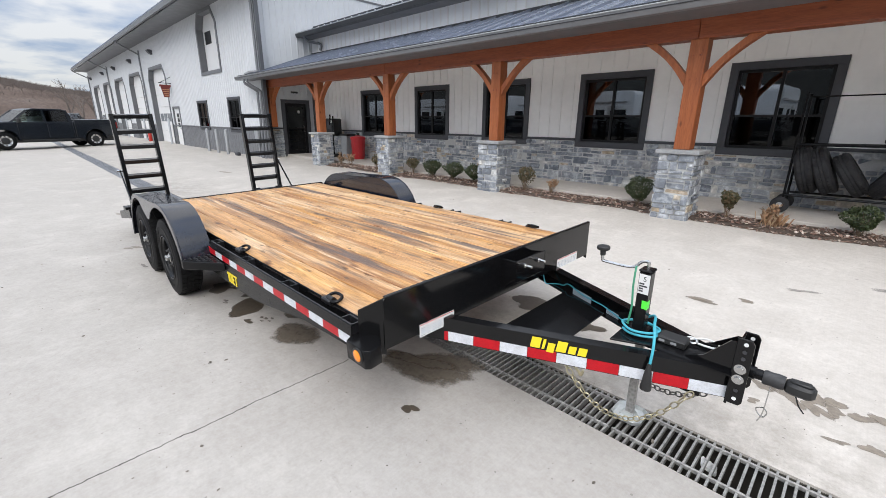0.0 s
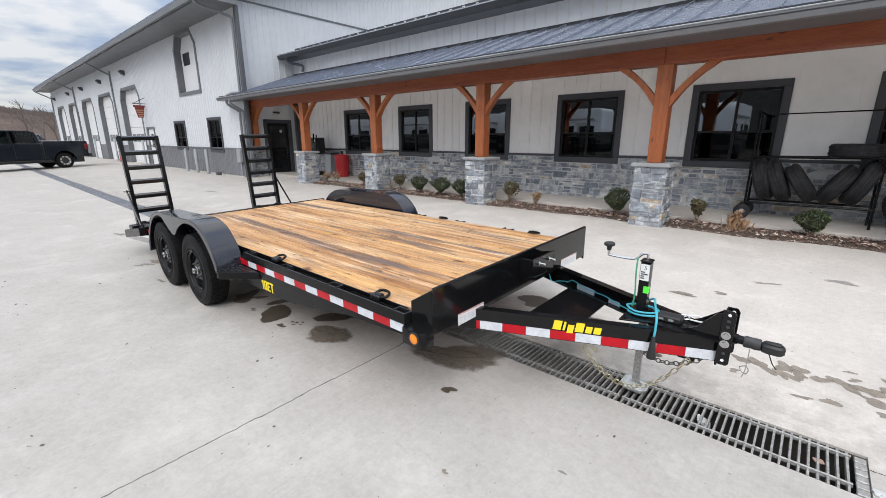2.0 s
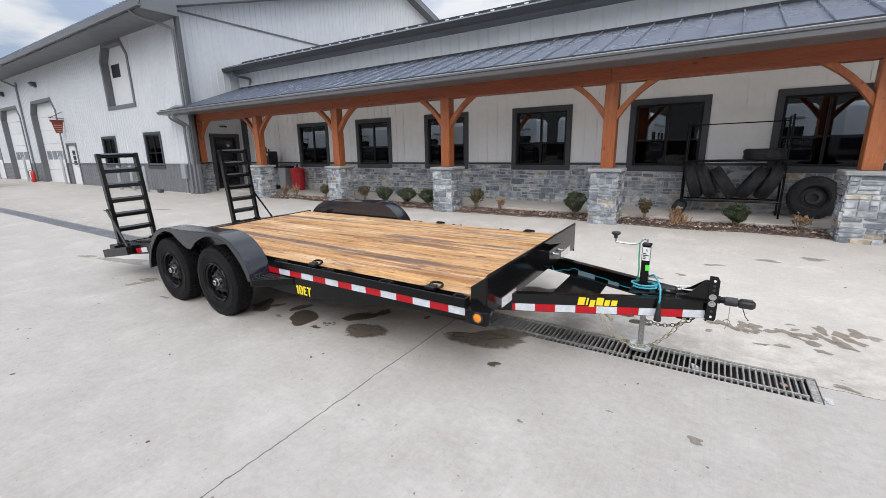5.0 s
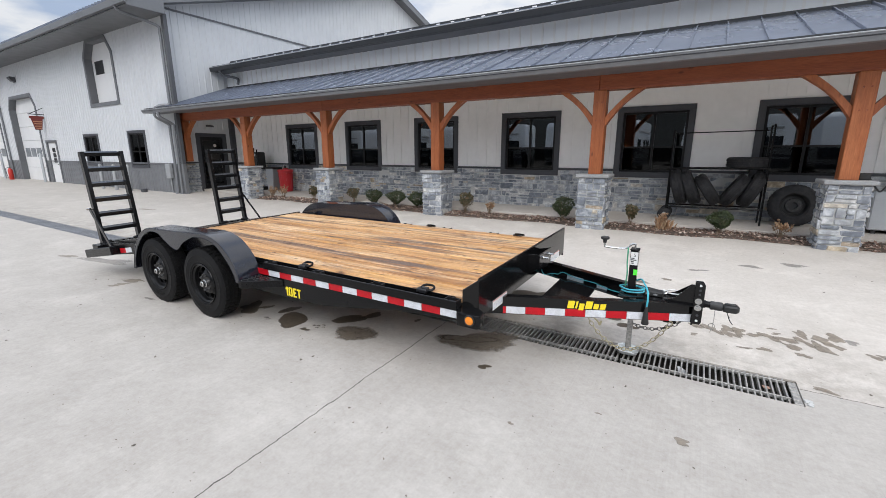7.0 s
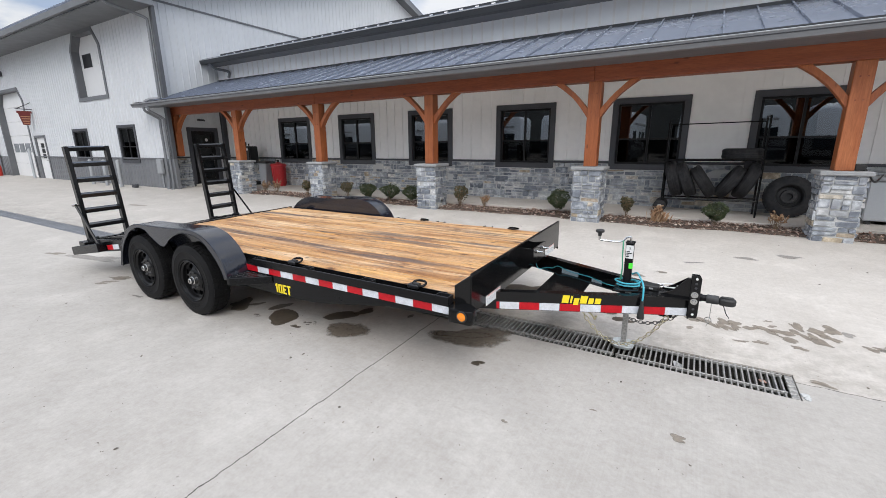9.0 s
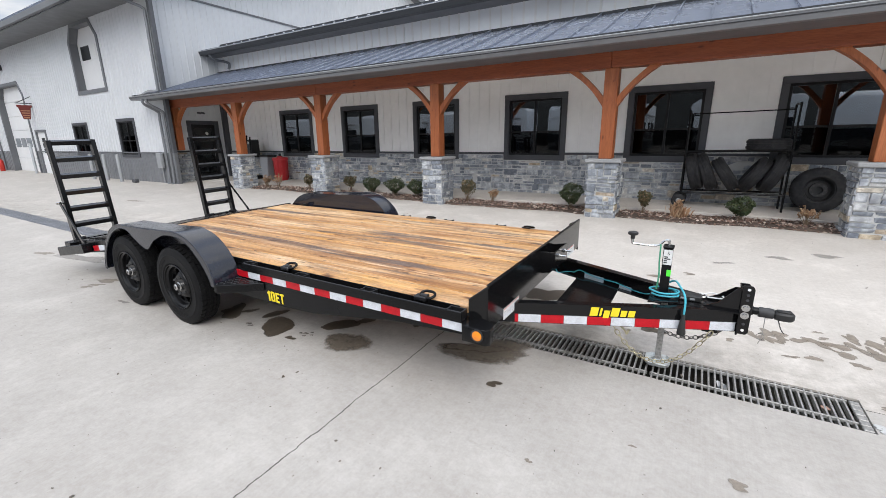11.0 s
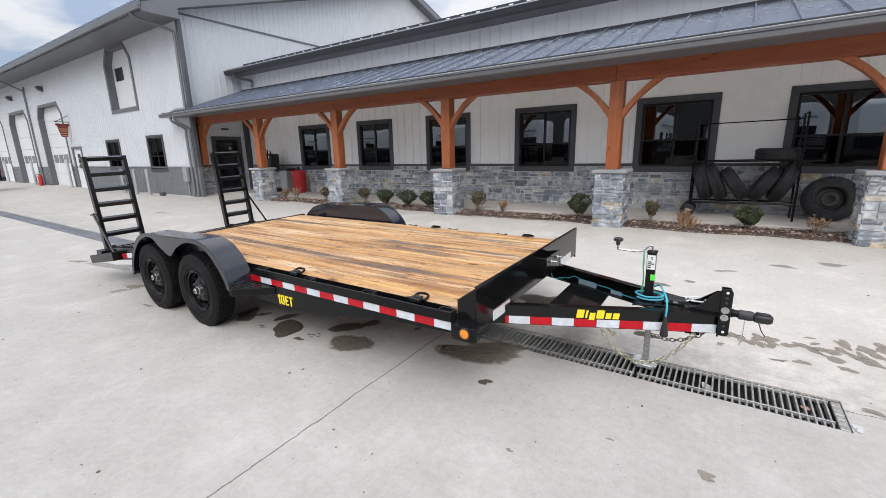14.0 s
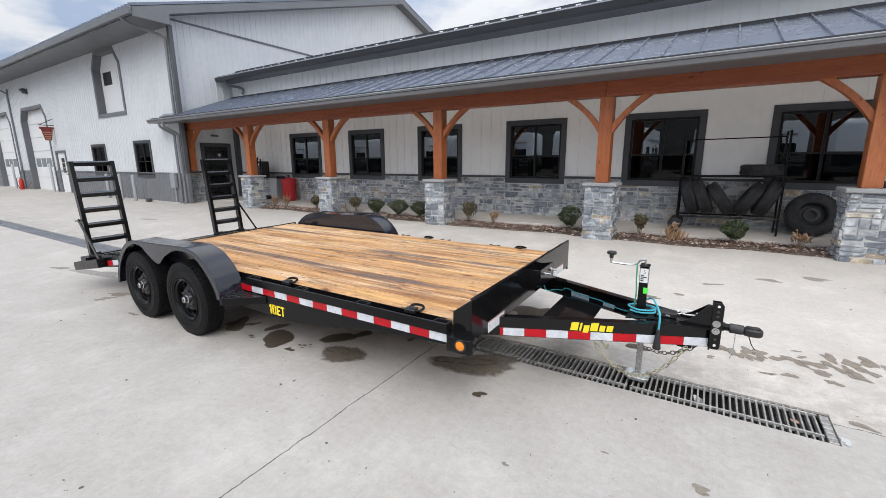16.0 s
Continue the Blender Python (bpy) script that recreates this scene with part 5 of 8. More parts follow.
tagged(part("ceiling_porch", boxed(GX1 + 0.02, OX1, PFY + PW + 0.02, OY - 0.03, 2.84, 2.88), siding_cream, None, "pale boarded porch ceiling", 0), "", "ceiling", "", "structure")

# porch roof: standing seams
EY, EZ = 6.25, 2.88
RT_Y, RT_Z = OY - 0.012, 3.80
SL = (RT_Z - EZ) / (RT_Y - EY)
proof = thing("roof_porch", "slate-blue standing-seam metal porch roof", "roof", (-4, EY, EZ), "", "structure")
RX0 = GX1 - 0.8
part("roof_sheet", prism(bmesh.new(), [(EY, EZ), (RT_Y, RT_Z), (RT_Y, RT_Z - 0.05), (EY, EZ - 0.05)], "x", GX1 + 0.03, OX1 + 0.4), roof_slate, proof)
part("roof_sheet", prism(bmesh.new(), [(EY, EZ), (GY - 0.04, EZ + SL * (GY - 0.04 - EY)), (GY - 0.04, EZ + SL * (GY - 0.04 - EY) - 0.05), (EY, EZ - 0.05)], "x", RX0, GX1 + 0.03), roof_slate, proof)
seam = None
x = -15.339
while x < OX1:
    if seam is None:
        ob = part("seam", prism(bmesh.new(), [(0, 0), (RT_Y - EY - 0.02, RT_Z - EZ - 0.01), (RT_Y - EY - 0.02, RT_Z - EZ + 0.03), (0, 0.04)], "x", -0.012, 0.012), roof_slate, None, "", 0)
        seam = ob.data
    else:
        ob = new("seam", seam)
    ob.parent = proof
    ob.location = Vector((x, EY, EZ)) - OFFSET[proof.name]
    x += 0.478
part("gutter", prism(bmesh.new(), [(EY - 0.12, EZ - 0.005), (EY - 0.115, EZ - 0.05), (EY - 0.085, EZ - 0.115), (EY + 0.01, EZ - 0.115), (EY + 0.01, EZ - 0.052), (EY - 0.01, EZ - 0.052), (EY - 0.01, EZ - 0.1), (EY - 0.075, EZ - 0.1),
                                   (EY - 0.1, EZ - 0.04), (EY - 0.105, EZ - 0.005)], "x", RX0, OX1 + 0.4), gutter_grey, proof)
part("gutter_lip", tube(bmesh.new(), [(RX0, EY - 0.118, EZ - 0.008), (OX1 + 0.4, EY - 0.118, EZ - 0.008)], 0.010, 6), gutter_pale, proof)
# drip edge near black, with the roof edge's shadow line in its colour
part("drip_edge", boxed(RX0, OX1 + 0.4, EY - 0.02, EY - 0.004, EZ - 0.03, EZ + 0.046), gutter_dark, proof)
# raised dark rod, drawn as a line along the gutter's face
part("gutter_face_line", tube(bmesh.new(), [(RX0, EY - 0.114, EZ - 0.048), (OX1 + 0.4, EY - 0.114, EZ - 0.048)], 0.008, 6), gutter_dark, proof)
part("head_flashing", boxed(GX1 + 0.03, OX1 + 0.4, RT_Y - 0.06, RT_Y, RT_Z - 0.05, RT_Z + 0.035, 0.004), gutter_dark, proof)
part("soffit", boxed(RX0 + 0.02, OX1, EY + 0.02, PFY - 0.02, EZ - 0.11, EZ - 0.08), soffit_grey, proof)
for i, x in enumerate((GX1 + 0.20, GX1 - 0.06)):
    line = [(x - 0.05, EY - 0.05, EZ - 0.1), (x - 0.05, EY - 0.03, EZ - 0.25), (x, GY - 0.08, EZ - 0.48), (x, GY - 0.08, EZ - 0.7), (x, GY - 0.08, 0.3), (x, GY - 0.16, 0.14)]
    solid("downspout", tube(bmesh.new(), smooth_line(line, 4), 0.042, 8), gutter_grey, "grey downspout bent from the porch gutter", "downspout", "structure", "downspouts")
solid("downspout", tube(bmesh.new(), smooth_line([(GX1 + 0.13, GY - 0.07, 3.06), (GX1 + 0.10, GY - 0.14, 3.02), (GX1 - 0.05, EY + 0.12, EZ + 0.12), (GX1 - 0.1, EY - 0.02, EZ + 0.03)], 4), 0.045, 8), gutter_grey,
      "grey downspout spilling into the porch gutter", "downspout", "structure", "downspouts")

# office main roof
MY, MZ = 8.26, 4.318
mroof = thing("roof_office", "charcoal metal main roof with gutter and snow guard", "roof", (-4, MY, MZ), "", "structure")
part("roof_sheet", prism(bmesh.new(), [(MY - 0.02, MZ + 0.16), (12.2, MZ + 0.16 + 4.1 * 0.29), (15.6, MZ + 0.3), (15.6, MZ + 0.22), (12.2, MZ + 0.08 + 4.1 * 0.29), (MY - 0.02, MZ + 0.10)], "x", GX1 + 0.03, OX1 + 0.5), roof_slate, mroof)
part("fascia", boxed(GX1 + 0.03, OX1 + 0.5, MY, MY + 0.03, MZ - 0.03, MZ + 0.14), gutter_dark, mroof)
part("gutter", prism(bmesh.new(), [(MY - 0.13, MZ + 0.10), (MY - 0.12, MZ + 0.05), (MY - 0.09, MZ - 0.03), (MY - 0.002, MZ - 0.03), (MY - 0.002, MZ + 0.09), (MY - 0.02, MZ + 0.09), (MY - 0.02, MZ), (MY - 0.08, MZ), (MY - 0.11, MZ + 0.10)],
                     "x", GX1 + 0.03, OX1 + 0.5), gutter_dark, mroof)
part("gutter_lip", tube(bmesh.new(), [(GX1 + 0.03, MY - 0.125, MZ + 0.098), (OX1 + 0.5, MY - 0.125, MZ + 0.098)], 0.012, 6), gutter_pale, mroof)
part("soffit", boxed(GX1 + 0.03, OX1 + 0.5, MY + 0.03, OY, MZ - 0.02, MZ + 0.01), soffit_grey, mroof)
bm = bmesh.new()
box(bm, GX1 + 1, OX1 + 0.5, MY + 0.06, MY + 0.075, MZ + 0.215, MZ + 0.235)
x = GX1 + 1
while x < OX1 + 0.4:
    box(bm, x, x + 0.29, MY + 0.05, MY + 0.09, MZ + 0.15, MZ + 0.215)
    x += 0.405
part("snow_guard", bm, gutter_dark, mroof, "", 0)
solid("downspout", tube(bmesh.new(), smooth_line([(GX1 + 0.5, MY - 0.05, MZ - 0.02), (GX1 + 0.5, MY + 0.1, MZ - 0.16), (GX1 + 0.62, OY - 0.12, MZ - 0.2), (GX1 + 0.8, OY - 0.08, MZ - 0.28), (GX1 + 0.8, OY - 0.12, RT_Z + 0.06)], 4), 0.045, 8), gutter_grey,
      "grey downspout from the main gutter to the porch roof", "downspout", "structure", "downspouts")

# ---- equipment trailer ----
YC = 2.12                                            # its middle line
DZ = 0.563                                           # top of the deck
D0, D1 = 1.152, 3.085                                  # deck boards between the side rails
PX = -1.27                                           # face of the front plate
TX = -5.27                                           # where the beavertail begins
tr = thing("equipment_trailer", "gloss black tandem-axle flatbed trailer with a pine plank deck", "trailer", (-3.9, 0.85, 0.0), "", "", pose(0, 0, 0, 1.15, 0, 0))


def mirror(y):
    return 2 * YC - y


# main frame rails, headboard and cross members
for s in (0, 1):
    f = (lambda y: mirror(y)) if s else (lambda y: y)
    y0, y1 = sorted((f(1.09), f(1.165)))
    fr = part("side_frame", prism(bmesh.new(), [(PX - 0.02, DZ - 0.065), (PX - 0.02, 0.43), (-1.886, 0.396), (-2.20, 0.344), (-2.555, 0.292), (-2.85, 0.279), (-5.0, 0.276), (-5.15, 0.40), (-6.55, 0.205), (-6.55, 0.36), (TX, DZ - 0.065)], "y", y0, y1, 0.004), black_satin, tr)
    ya, yb = sorted((f(1.122), f(1.165)))
    part("upper_web", boxed(TX, PX - 0.02, ya, yb, DZ - 0.101, DZ - 0.055), black_satin, tr)
    # rub rail: a flat bar with a folded top lip, held off the deck by open stake pockets
    ya, yb = sorted((f(1.080), f(1.087)))
    drop = 0.03 * s
    rt, rb = DZ - 0.008 - drop, DZ - 0.068 - drop
    rail = part("rub_rail", boxed(-3.29, -1.375, ya, yb, rb, rt, 0.002), black_satin, tr)
    ya, yb = sorted((f(1.087), f(1.096)))
    part("rail_lip", boxed(-3.29, -1.375, ya, yb, rt - 0.007, rt, 0.001), black_highlit, rail)
    ya, yb = sorted((f(1.087), f(1.144)))
    for x in (-3.235, -2.66, -2.05, -1.425):
        bm = bmesh.new()
        up = rt + 0.003 + 0.036 * s
        box(bm, x - 0.05, x - 0.042, ya, yb, rb + 0.004, up)
        box(bm, x + 0.042, x + 0.05, ya, yb, rb + 0.004, up)
        box(bm, x - 0.042, x + 0.042, *sorted((f(1.134), f(1.144))), rb + 0.004, up)
        part("stake_pocket", bm, black_highlit, tr)
    ya, yb = sorted((f(1.1445), f(1.1515)))
    part("deck_edge", boxed(TX, -1.42, ya, yb, DZ - 0.055, DZ - 0.001, 0.001), black_paint, tr)
    # reflective tape along the top of the frame, just below the rail
    for i in range(14):
        x0 = -3.385 + i * 0.1448
        x1 = min(x0 + 0.1448, -1.376)
        yt = sorted((f(1.0868), f(1.0888)))
        part("reflector_tape", boxed(x0 + 0.001, x1 - 0.001, yt[0], yt[1], DZ - 0.121, DZ - 0.0695), tape_red if i % 2 == 0 else tape_white, tr, "red reflective tape" if i % 2 == 0 else "silver reflective tape")
    for x in ((-1.655, -2.835, -4.9), (-1.74, -2.86, -4.9))[s]:
        yy = f(1.115)
        dr = part("tie_down", boxed(x - 0.062, x + 0.022, *sorted((f(1.122), f(1.172))), DZ - 0.014, DZ + 0.016, 0.006), black_highlit, tr)
        part("ring_clip", rod(bmesh.new(), (x - 0.02, f(1.147), DZ + 0.016), (x + 0.026, f(1.147), DZ + 0.016), 0.013, 12), black_highlit, dr)
        pts = []
        for i in range(20):
            a = 2 * math.pi * i / 20
            pts.append((x + 0.012 + 0.047 * math.copysign(abs(math.cos(a)) ** 0.7, math.cos(a)), f(1.163) + (0.028 * math.sin(a)) * (1 if s == 0 else -1), DZ + 0.019 + 0.010 * math.sin(a)))
        part("d_ring", tube(bmesh.new(), pts, 0.0085, 8, True), black_satin, dr)
for x in (-1.8, -2.3, -2.8, -3.3, -3.8, -4.3, -4.8):
    part("cross_member", boxed(x - 0.025, x + 0.025, 1.165, 3.075, DZ - 0.135, DZ - 0.045), black_satin, tr)
for x in (-3.972, -4.81):
    part("axle", rod(bmesh.new(), (x, 1.06, 0.30), (x, 3.18, 0.30), 0.036, 16), black_satin, tr)
for s in (1.13, 3.11):
    for x in (-3.972, -4.81):
        bm = bmesh.new()
        for i, L in enumerate((0.38, 0.3, 0.2)):
            pts = [(x - L, s, 0.30), (x - L * 0.4, s, 0.245 - 0.01 * i), (x + L * 0.4, s, 0.245 - 0.01 * i), (x + L, s, 0.30)]
            for p, q in zip(pts, pts[1:]):
                bar(bm, p, q, 0.045, 0.009)
        part("leaf_spring", bm, black_satin, tr)

# deck boards
NB = 11
bw = (D1 - D0) / NB
for i in range(NB):
    y0 = D0 + i * bw
    ob = part("deck_plank", boxed(-2.0, 2.0, 0.003, bw - 0.003, -0.04, 0, 0.0035), deck_wood, None, "", 25)
    ob.parent = tr
    ob.location = Vector((-3.32 + random.uniform(-0.004, 0.004), y0, DZ + 0.003 + random.uniform(-0.001, 0.001))) - OFFSET[tr.name]
    ob.scale = ((TX - (PX - 0.015)) / -4.0, 1, 1)
for i in range(NB):
    y0 = D0 + i * bw
    part("tail_plank", bar(bmesh.new(), (TX - 0.012, y0 + bw / 2, DZ - 0.02), (-6.50, y0 + bw / 2, 0.345), bw - 0.004, 0.038), black_satin, tr)
part("deck_end_angle", boxed(TX - 0.012, TX + 0.03, 1.1, 3.14, DZ - 0.03, DZ + 0.009, 0.003), black_satin, tr)

# headboard plate
hb = part("front_plate", prism(bmesh.new(), [(1.187, 0.425), (1.187, 0.672), (1.197, 0.685), (3.125, 0.685), (3.135, 0.675), (3.135, 0.425)], "x", PX - 0.008, PX, 0.003), black_paint, tr, "gloss black front plate")
for f in (lambda y: y, mirror):
    # folded wing at the plate's end, turned back and sloping down
    bm = bmesh.new()
    a_, b_ = (PX - 0.001, f(1.196 if f(1) == 1 else 1.106)), (-1.338 if f(1) == 1 else -1.36, f(1.098))
    out_ = [(a_[0], a_[1], 0.40), (a_[0], a_[1], 0.686), (b_[0], b_[1], 0.636), (b_[0], b_[1], 0.44)]
    lo = [bm.verts.new(p) for p in out_]
    hi = [bm.verts.new((p[0] - 0.006, p[1] + (0.006 if f(1) == 1 else -0.006), p[2])) for p in out_]
    bm.faces.new(lo)
    bm.faces.new(hi[::-1])
    for q in range(4):
        bm.faces.new((lo[q], lo[(q + 1) % 4], hi[(q + 1) % 4], hi[q]))
    part("return_flange", bm, black_paint, hb)
part("top_flange", boxed(PX - 0.018, PX + 0.002, 1.199, 3.13, 0.683, 0.691, 0.003), black_paint, hb)
for y0, y1, z0, z1 in ((1.40, 1.645, 0.405, 0.475), (2.69, 2.97, 0.425, 0.495)):
    lb = part("warning_label", boxed(PX + 0.0005, PX + 0.002, y0, y1, z0, z1), label_white, hb, "white printed warning label")
    part("print_head", boxed(PX + 0.0022, PX + 0.003, y0 + 0.004, y1 - 0.004, z1 - 0.006, z1 - 0.002), print_red, lb)
    for r in range(5):
        for q in range(6):
            w = (y1 - y0 - 0.02) / 6
            a = y0 + 0.01 + q * w
            part("print_bar", boxed(PX + 0.0022, PX + 0.003, a, a + w * random.uniform(0.5, 0.85), z0 + 0.007 + r * 0.0095, z0 + 0.0095 + r * 0.0095), label_blue if (r + q) % 4 else plastic_grey, lb)
# spare bracket with two studs
bk = part("spare_bracket", prism(bmesh.new(), [(PX, 0.66), (PX + 0.10, 0.66), (PX + 0.10, 0.56), (PX + 0.03, 0.50), (PX, 0.50)], "y", 2.06, 2.068, 0.002), black_paint, hb)
part("bracket_face", boxed(PX + 0.092, PX + 0.10, 2.06, 2.36, 0.53, 0.665, 0.003), black_paint, bk)
part("bracket_side", prism(bmesh.new(), [(PX, 0.64), (PX + 0.10, 0.66), (PX + 0.10, 0.54), (PX, 0.50)], "y", 2.352, 2.36), black_paint, bk)
for y in (2.13, 2.27):
    part("stud", rod(bmesh.new(), (PX + 0.09, y, 0.625), (PX + 0.155, y, 0.625), 0.007, 10), chrome, bk)
    part("nut", rod(bmesh.new(), (PX + 0.10, y, 0.625), (PX + 0.113, y, 0.625), 0.014, 6), chrome, bk)

# front corner marker box
for s in (0,):
    f = (lambda y: mirror(y)) if s else (lambda y: y)
    mk = part("marker_box", prism(bmesh.new(), [(-1.372, f(1.075)), (-1.348, f(1.035)), (-1.212, f(1.035)), (-1.194, f(1.055)), (-1.204, f(1.12)), (-1.262, f(1.16)), (-1.372, f(1.16))], "z", 0.422, 0.510, 0.003), black_satin, tr)
    part("bezel", lathe(bmesh.new(), [(0.036, 0), (0.036, -0.006), (0.029, -0.008), (0.029, 0)], (-1.258, f(1.0345), 0.473), "y", 28), plastic_black, mk)
    part("lens", lathe(bmesh.new(), [(0.028, 0.0), (0.027, -0.008), (0.016, -0.013), (0.0, -0.014)], (-1.258, f(1.0345), 0.473), "y", 28), amber, mk, "round amber marker lens")

# wheels
WR, WZ, WY = 0.338, 0.298, 0.905


def wheel(x, y, s):
    """A wheel whose outer face lies at y; s is -1 for the side towards the yard, 1 for the other."""
    w = part("wheel", lathe(bmesh.new(), [(0.07, 0), (0.07, 0.06), (0.0, 0.06)], (x, y - s * 0.12, WZ), "y", 20), black_satin, tr)
    d = lambda h: -s * h * 0.93                      # inwards from the outer face
    grown = lambda r: r if r <= 0.21 else 0.21 + (r - 0.21) * 1.095
    prof = [(0.190, d(0.024)), (0.196, d(0.010)), (0.206, d(0.006)), (0.209, d(0.001)), (0.214, d(0.003)), (0.235, d(0.0)), (0.262, d(0.0)), (0.266, d(-0.002)), (0.270, d(0.001)), (0.290, d(0.004)), (0.308, d(0.009)), (0.317, d(0.018)),
            (0.3195, d(0.045)), (0.3205, d(0.100)), (0.3195, d(0.155)), (0.316, d(0.178)), (0.29, d(0.197)), (0.235, d(0.205)), (0.20, d(0.19)), (0.190, d(0.024))]
    ty = part("tyre", lathe(bmesh.new(), [(grown(r), h) for r, h in prof], (x, y, WZ), "y", 64), tyre_mat, w)
    # tread: shoulder lugs that wrap over the edge, and two staggered inner ribs of blocks
    bm = bmesh.new()
    nb = 88
    for i in range(nb):
        a = 2 * math.pi * (i + 0.5) / nb
        for k, (h0, h1, wd, hgt, tw) in enumerate(((0.018, 0.052, 0.0175, 0.011, 10), (0.059, 0.084, 0.0205, 0.010, -22), (0.089, 0.109, 0.0205, 0.010, 18), (0.114, 0.139, 0.0205, 0.010, -22), (0.146, 0.174, 0.0175, 0.010, -10))):
            aa = a + (math.pi / nb if k in (1, 3) else 0) + (0.02 if i % 2 else 0)
            c = Vector((math.cos(aa), 0, math.sin(aa)))
            r = WR - hgt / 2 - (0.002 if k in (0, 4) else 0)
            lean = (-6 if k == 0 else 6 if k == 4 else 0) * -s
            m = Matrix.Translation((x + c.x * r, y + d((h0 + h1) / 2), WZ + c.z * r)) @ Matrix.Rotation(-aa, 4, 'Y') @ pose(0, 0, 0, tw, 0, lean)
            bmesh.ops.create_cube(bm, size=1, matrix=m @ Matrix.Diagonal((hgt, h1 - h0, wd, 1)))
    part("tread", bm, tyre_mat, ty, "", 0, "stuff")
    # raised bars on the sidewall
    bm = bmesh.new()
    for i in range(60):
        if i % 20 < 9:
            a = 2 * math.pi * i / 60
            m = Matrix.Translation((x + 0.243 * math.cos(a), y + d(-0.0008), WZ + 0.243 * math.sin(a))) @ Matrix.Rotation(-a, 4, 'Y')
            bmesh.ops.create_cube(bm, size=1, matrix=m @ Matrix.Diagonal((0.019, 0.003, 0.014 if i % 3 else 0.008, 1)))
    part("raised_mark", bm, tyre_mat, ty, "", 0, "stuff")
    part("rim", lathe(bmesh.new(), [(0.190, d(0.03)), (0.193, d(0.004)), (0.189, d(-0.001)), (0.184, d(0.002)), (0.181, d(0.014)), (0.172, d(0.020)), (0.167, d(0.024)), (0.163, d(0.04)), (0.160, d(0.09)), (0.156, d(0.13)), (0.156, d(0.18)), (0.188, d(0.18)), (0.19, d(0.03))],
                      (x, y, WZ), "y", 56), rim_paint, w, "gloss black steel modular rim")
    # disc with eight round-cornered openings, a raised ring and a hub boss
    bm = bmesh.new()
    segs = 96
    radii = [(0.163, 0.052), (0.152, 0.055), (0.142, 0.056), (0.130, 0.054), (0.118, 0.050), (0.107, 0.044), (0.098, 0.038), (0.088, 0.033), (0.078, 0.031), (0.060, 0.031), (0.050, 0.034), (0.044, 0.034), (0.0, 0.034)]
    front, back = [], []
    for r, h in radii:
        for store, e in ((front, 0.0), (back, 0.008)):
            store.append([bm.verts.new((x + r * math.cos(2 * math.pi * k / segs), y + d(h + e), WZ + r * math.sin(2 * math.pi * k / segs))) for k in range(segs)] if r else [bm.verts.new((x, y + d(h + e), WZ))])
    def gone(i, k):
        u = (k + 0.5) % 12 - 6
        return (i in (2, 3) and abs(u) < 3.6) or (i in (1, 4) and abs(u) < 2.6)
    for i in range(len(radii) - 1):
        for k in range(segs):
            k2 = (k + 1) % segs
            if i == len(radii) - 2:
                bm.faces.new((front[i][k], front[i][k2], front[i + 1][0]))
                continue
            if gone(i, k):
                for (ia, ka), (p_, q_) in (((i - 1, k), ((i, k), (i, k2))), ((i + 1, k), ((i + 1, k), (i + 1, k2))), ((i, k - 1), ((i, k), (i + 1, k))), ((i, k + 1), ((i, k2), (i + 1, k2)))):
                    if not gone(ia, ka):
                        bm.faces.new((front[p_[0]][p_[1]], front[q_[0]][q_[1]], back[q_[0]][q_[1]], back[p_[0]][p_[1]]))
                continue
            bm.faces.new((front[i][k], front[i][k2], front[i + 1][k2], front[i + 1][k]))
    part("disc", bm, rim_paint, w, "", 50)
    part("brake_drum", lathe(bmesh.new(), [(0.0, d(0.11)), (0.140, d(0.11)), (0.146, d(0.118)), (0.146, d(0.2)), (0.0, d(0.2))], (x, y, WZ), "y", 32), drum_dark, w)
    part("hub_cap", lathe(bmesh.new(), [(0.012, d(-0.014)), (0.022, d(-0.014)), (0.027, d(-0.009)), (0.029, d(0.014)), (0.037, d(0.018)), (0.037, d(0.04))], (x, y, WZ), "y", 24), chrome, w, "bright zinc hub cap with a black plug")
    part("plug", lathe(bmesh.new(), [(0.0, d(-0.0145)), (0.013, d(-0.0145)), (0.015, d(-0.013))], (x, y, WZ), "y", 16), plastic_black, w)
    for i in range(6):
        a = 2 * math.pi * i / 6 + 0.3
        c = (x + 0.071 * math.cos(a), WZ + 0.071 * math.sin(a))
        part("lug_nut", rod(bmesh.new(), (c[0], y + d(0.034), c[1]), (c[0], y + d(0.012), c[1]), 0.0115, 6, 0.008), worn_black, w)


for x in (-3.972, -4.81):
    wheel(x, WY, -1)
    wheel(x, mirror(WY), 1)

# fenders: flat top with round ends, and skirts that dip between the wheels
FY0, FY1 = 0.890, 1.10
F_TOP = [(-5.235, 0.27), (-5.19, 0.40), (-5.10, 0.545), (-4.96, 0.675), (-4.79, 0.745), (-4.60, 0.757), (-4.48, 0.759), (-4.30, 0.764), (-4.16, 0.769), (-3.96, 0.778), (-3.76, 0.780), (-3.58, 0.730), (-3.44, 0.62), (-3.365, 0.49), (-3.345, 0.405)]
F_LOW = [(-5.205, 0.27), (-5.160, 0.40), (-5.07, 0.53), (-4.93, 0.650), (-4.765, 0.718), (-4.60, 0.718), (-4.48, 0.652), (-4.30, 0.585), (-4.15, 0.675), (-3.98, 0.738), (-3.785, 0.746), (-3.63, 0.703), (-3.485, 0.58), (-3.41, 0.47), (-3.39, 0.405)]


def fine_line(pts):
    return [(p.x, p.z) for p in smooth_line([(x, 0, z) for x, z in pts], 7)]


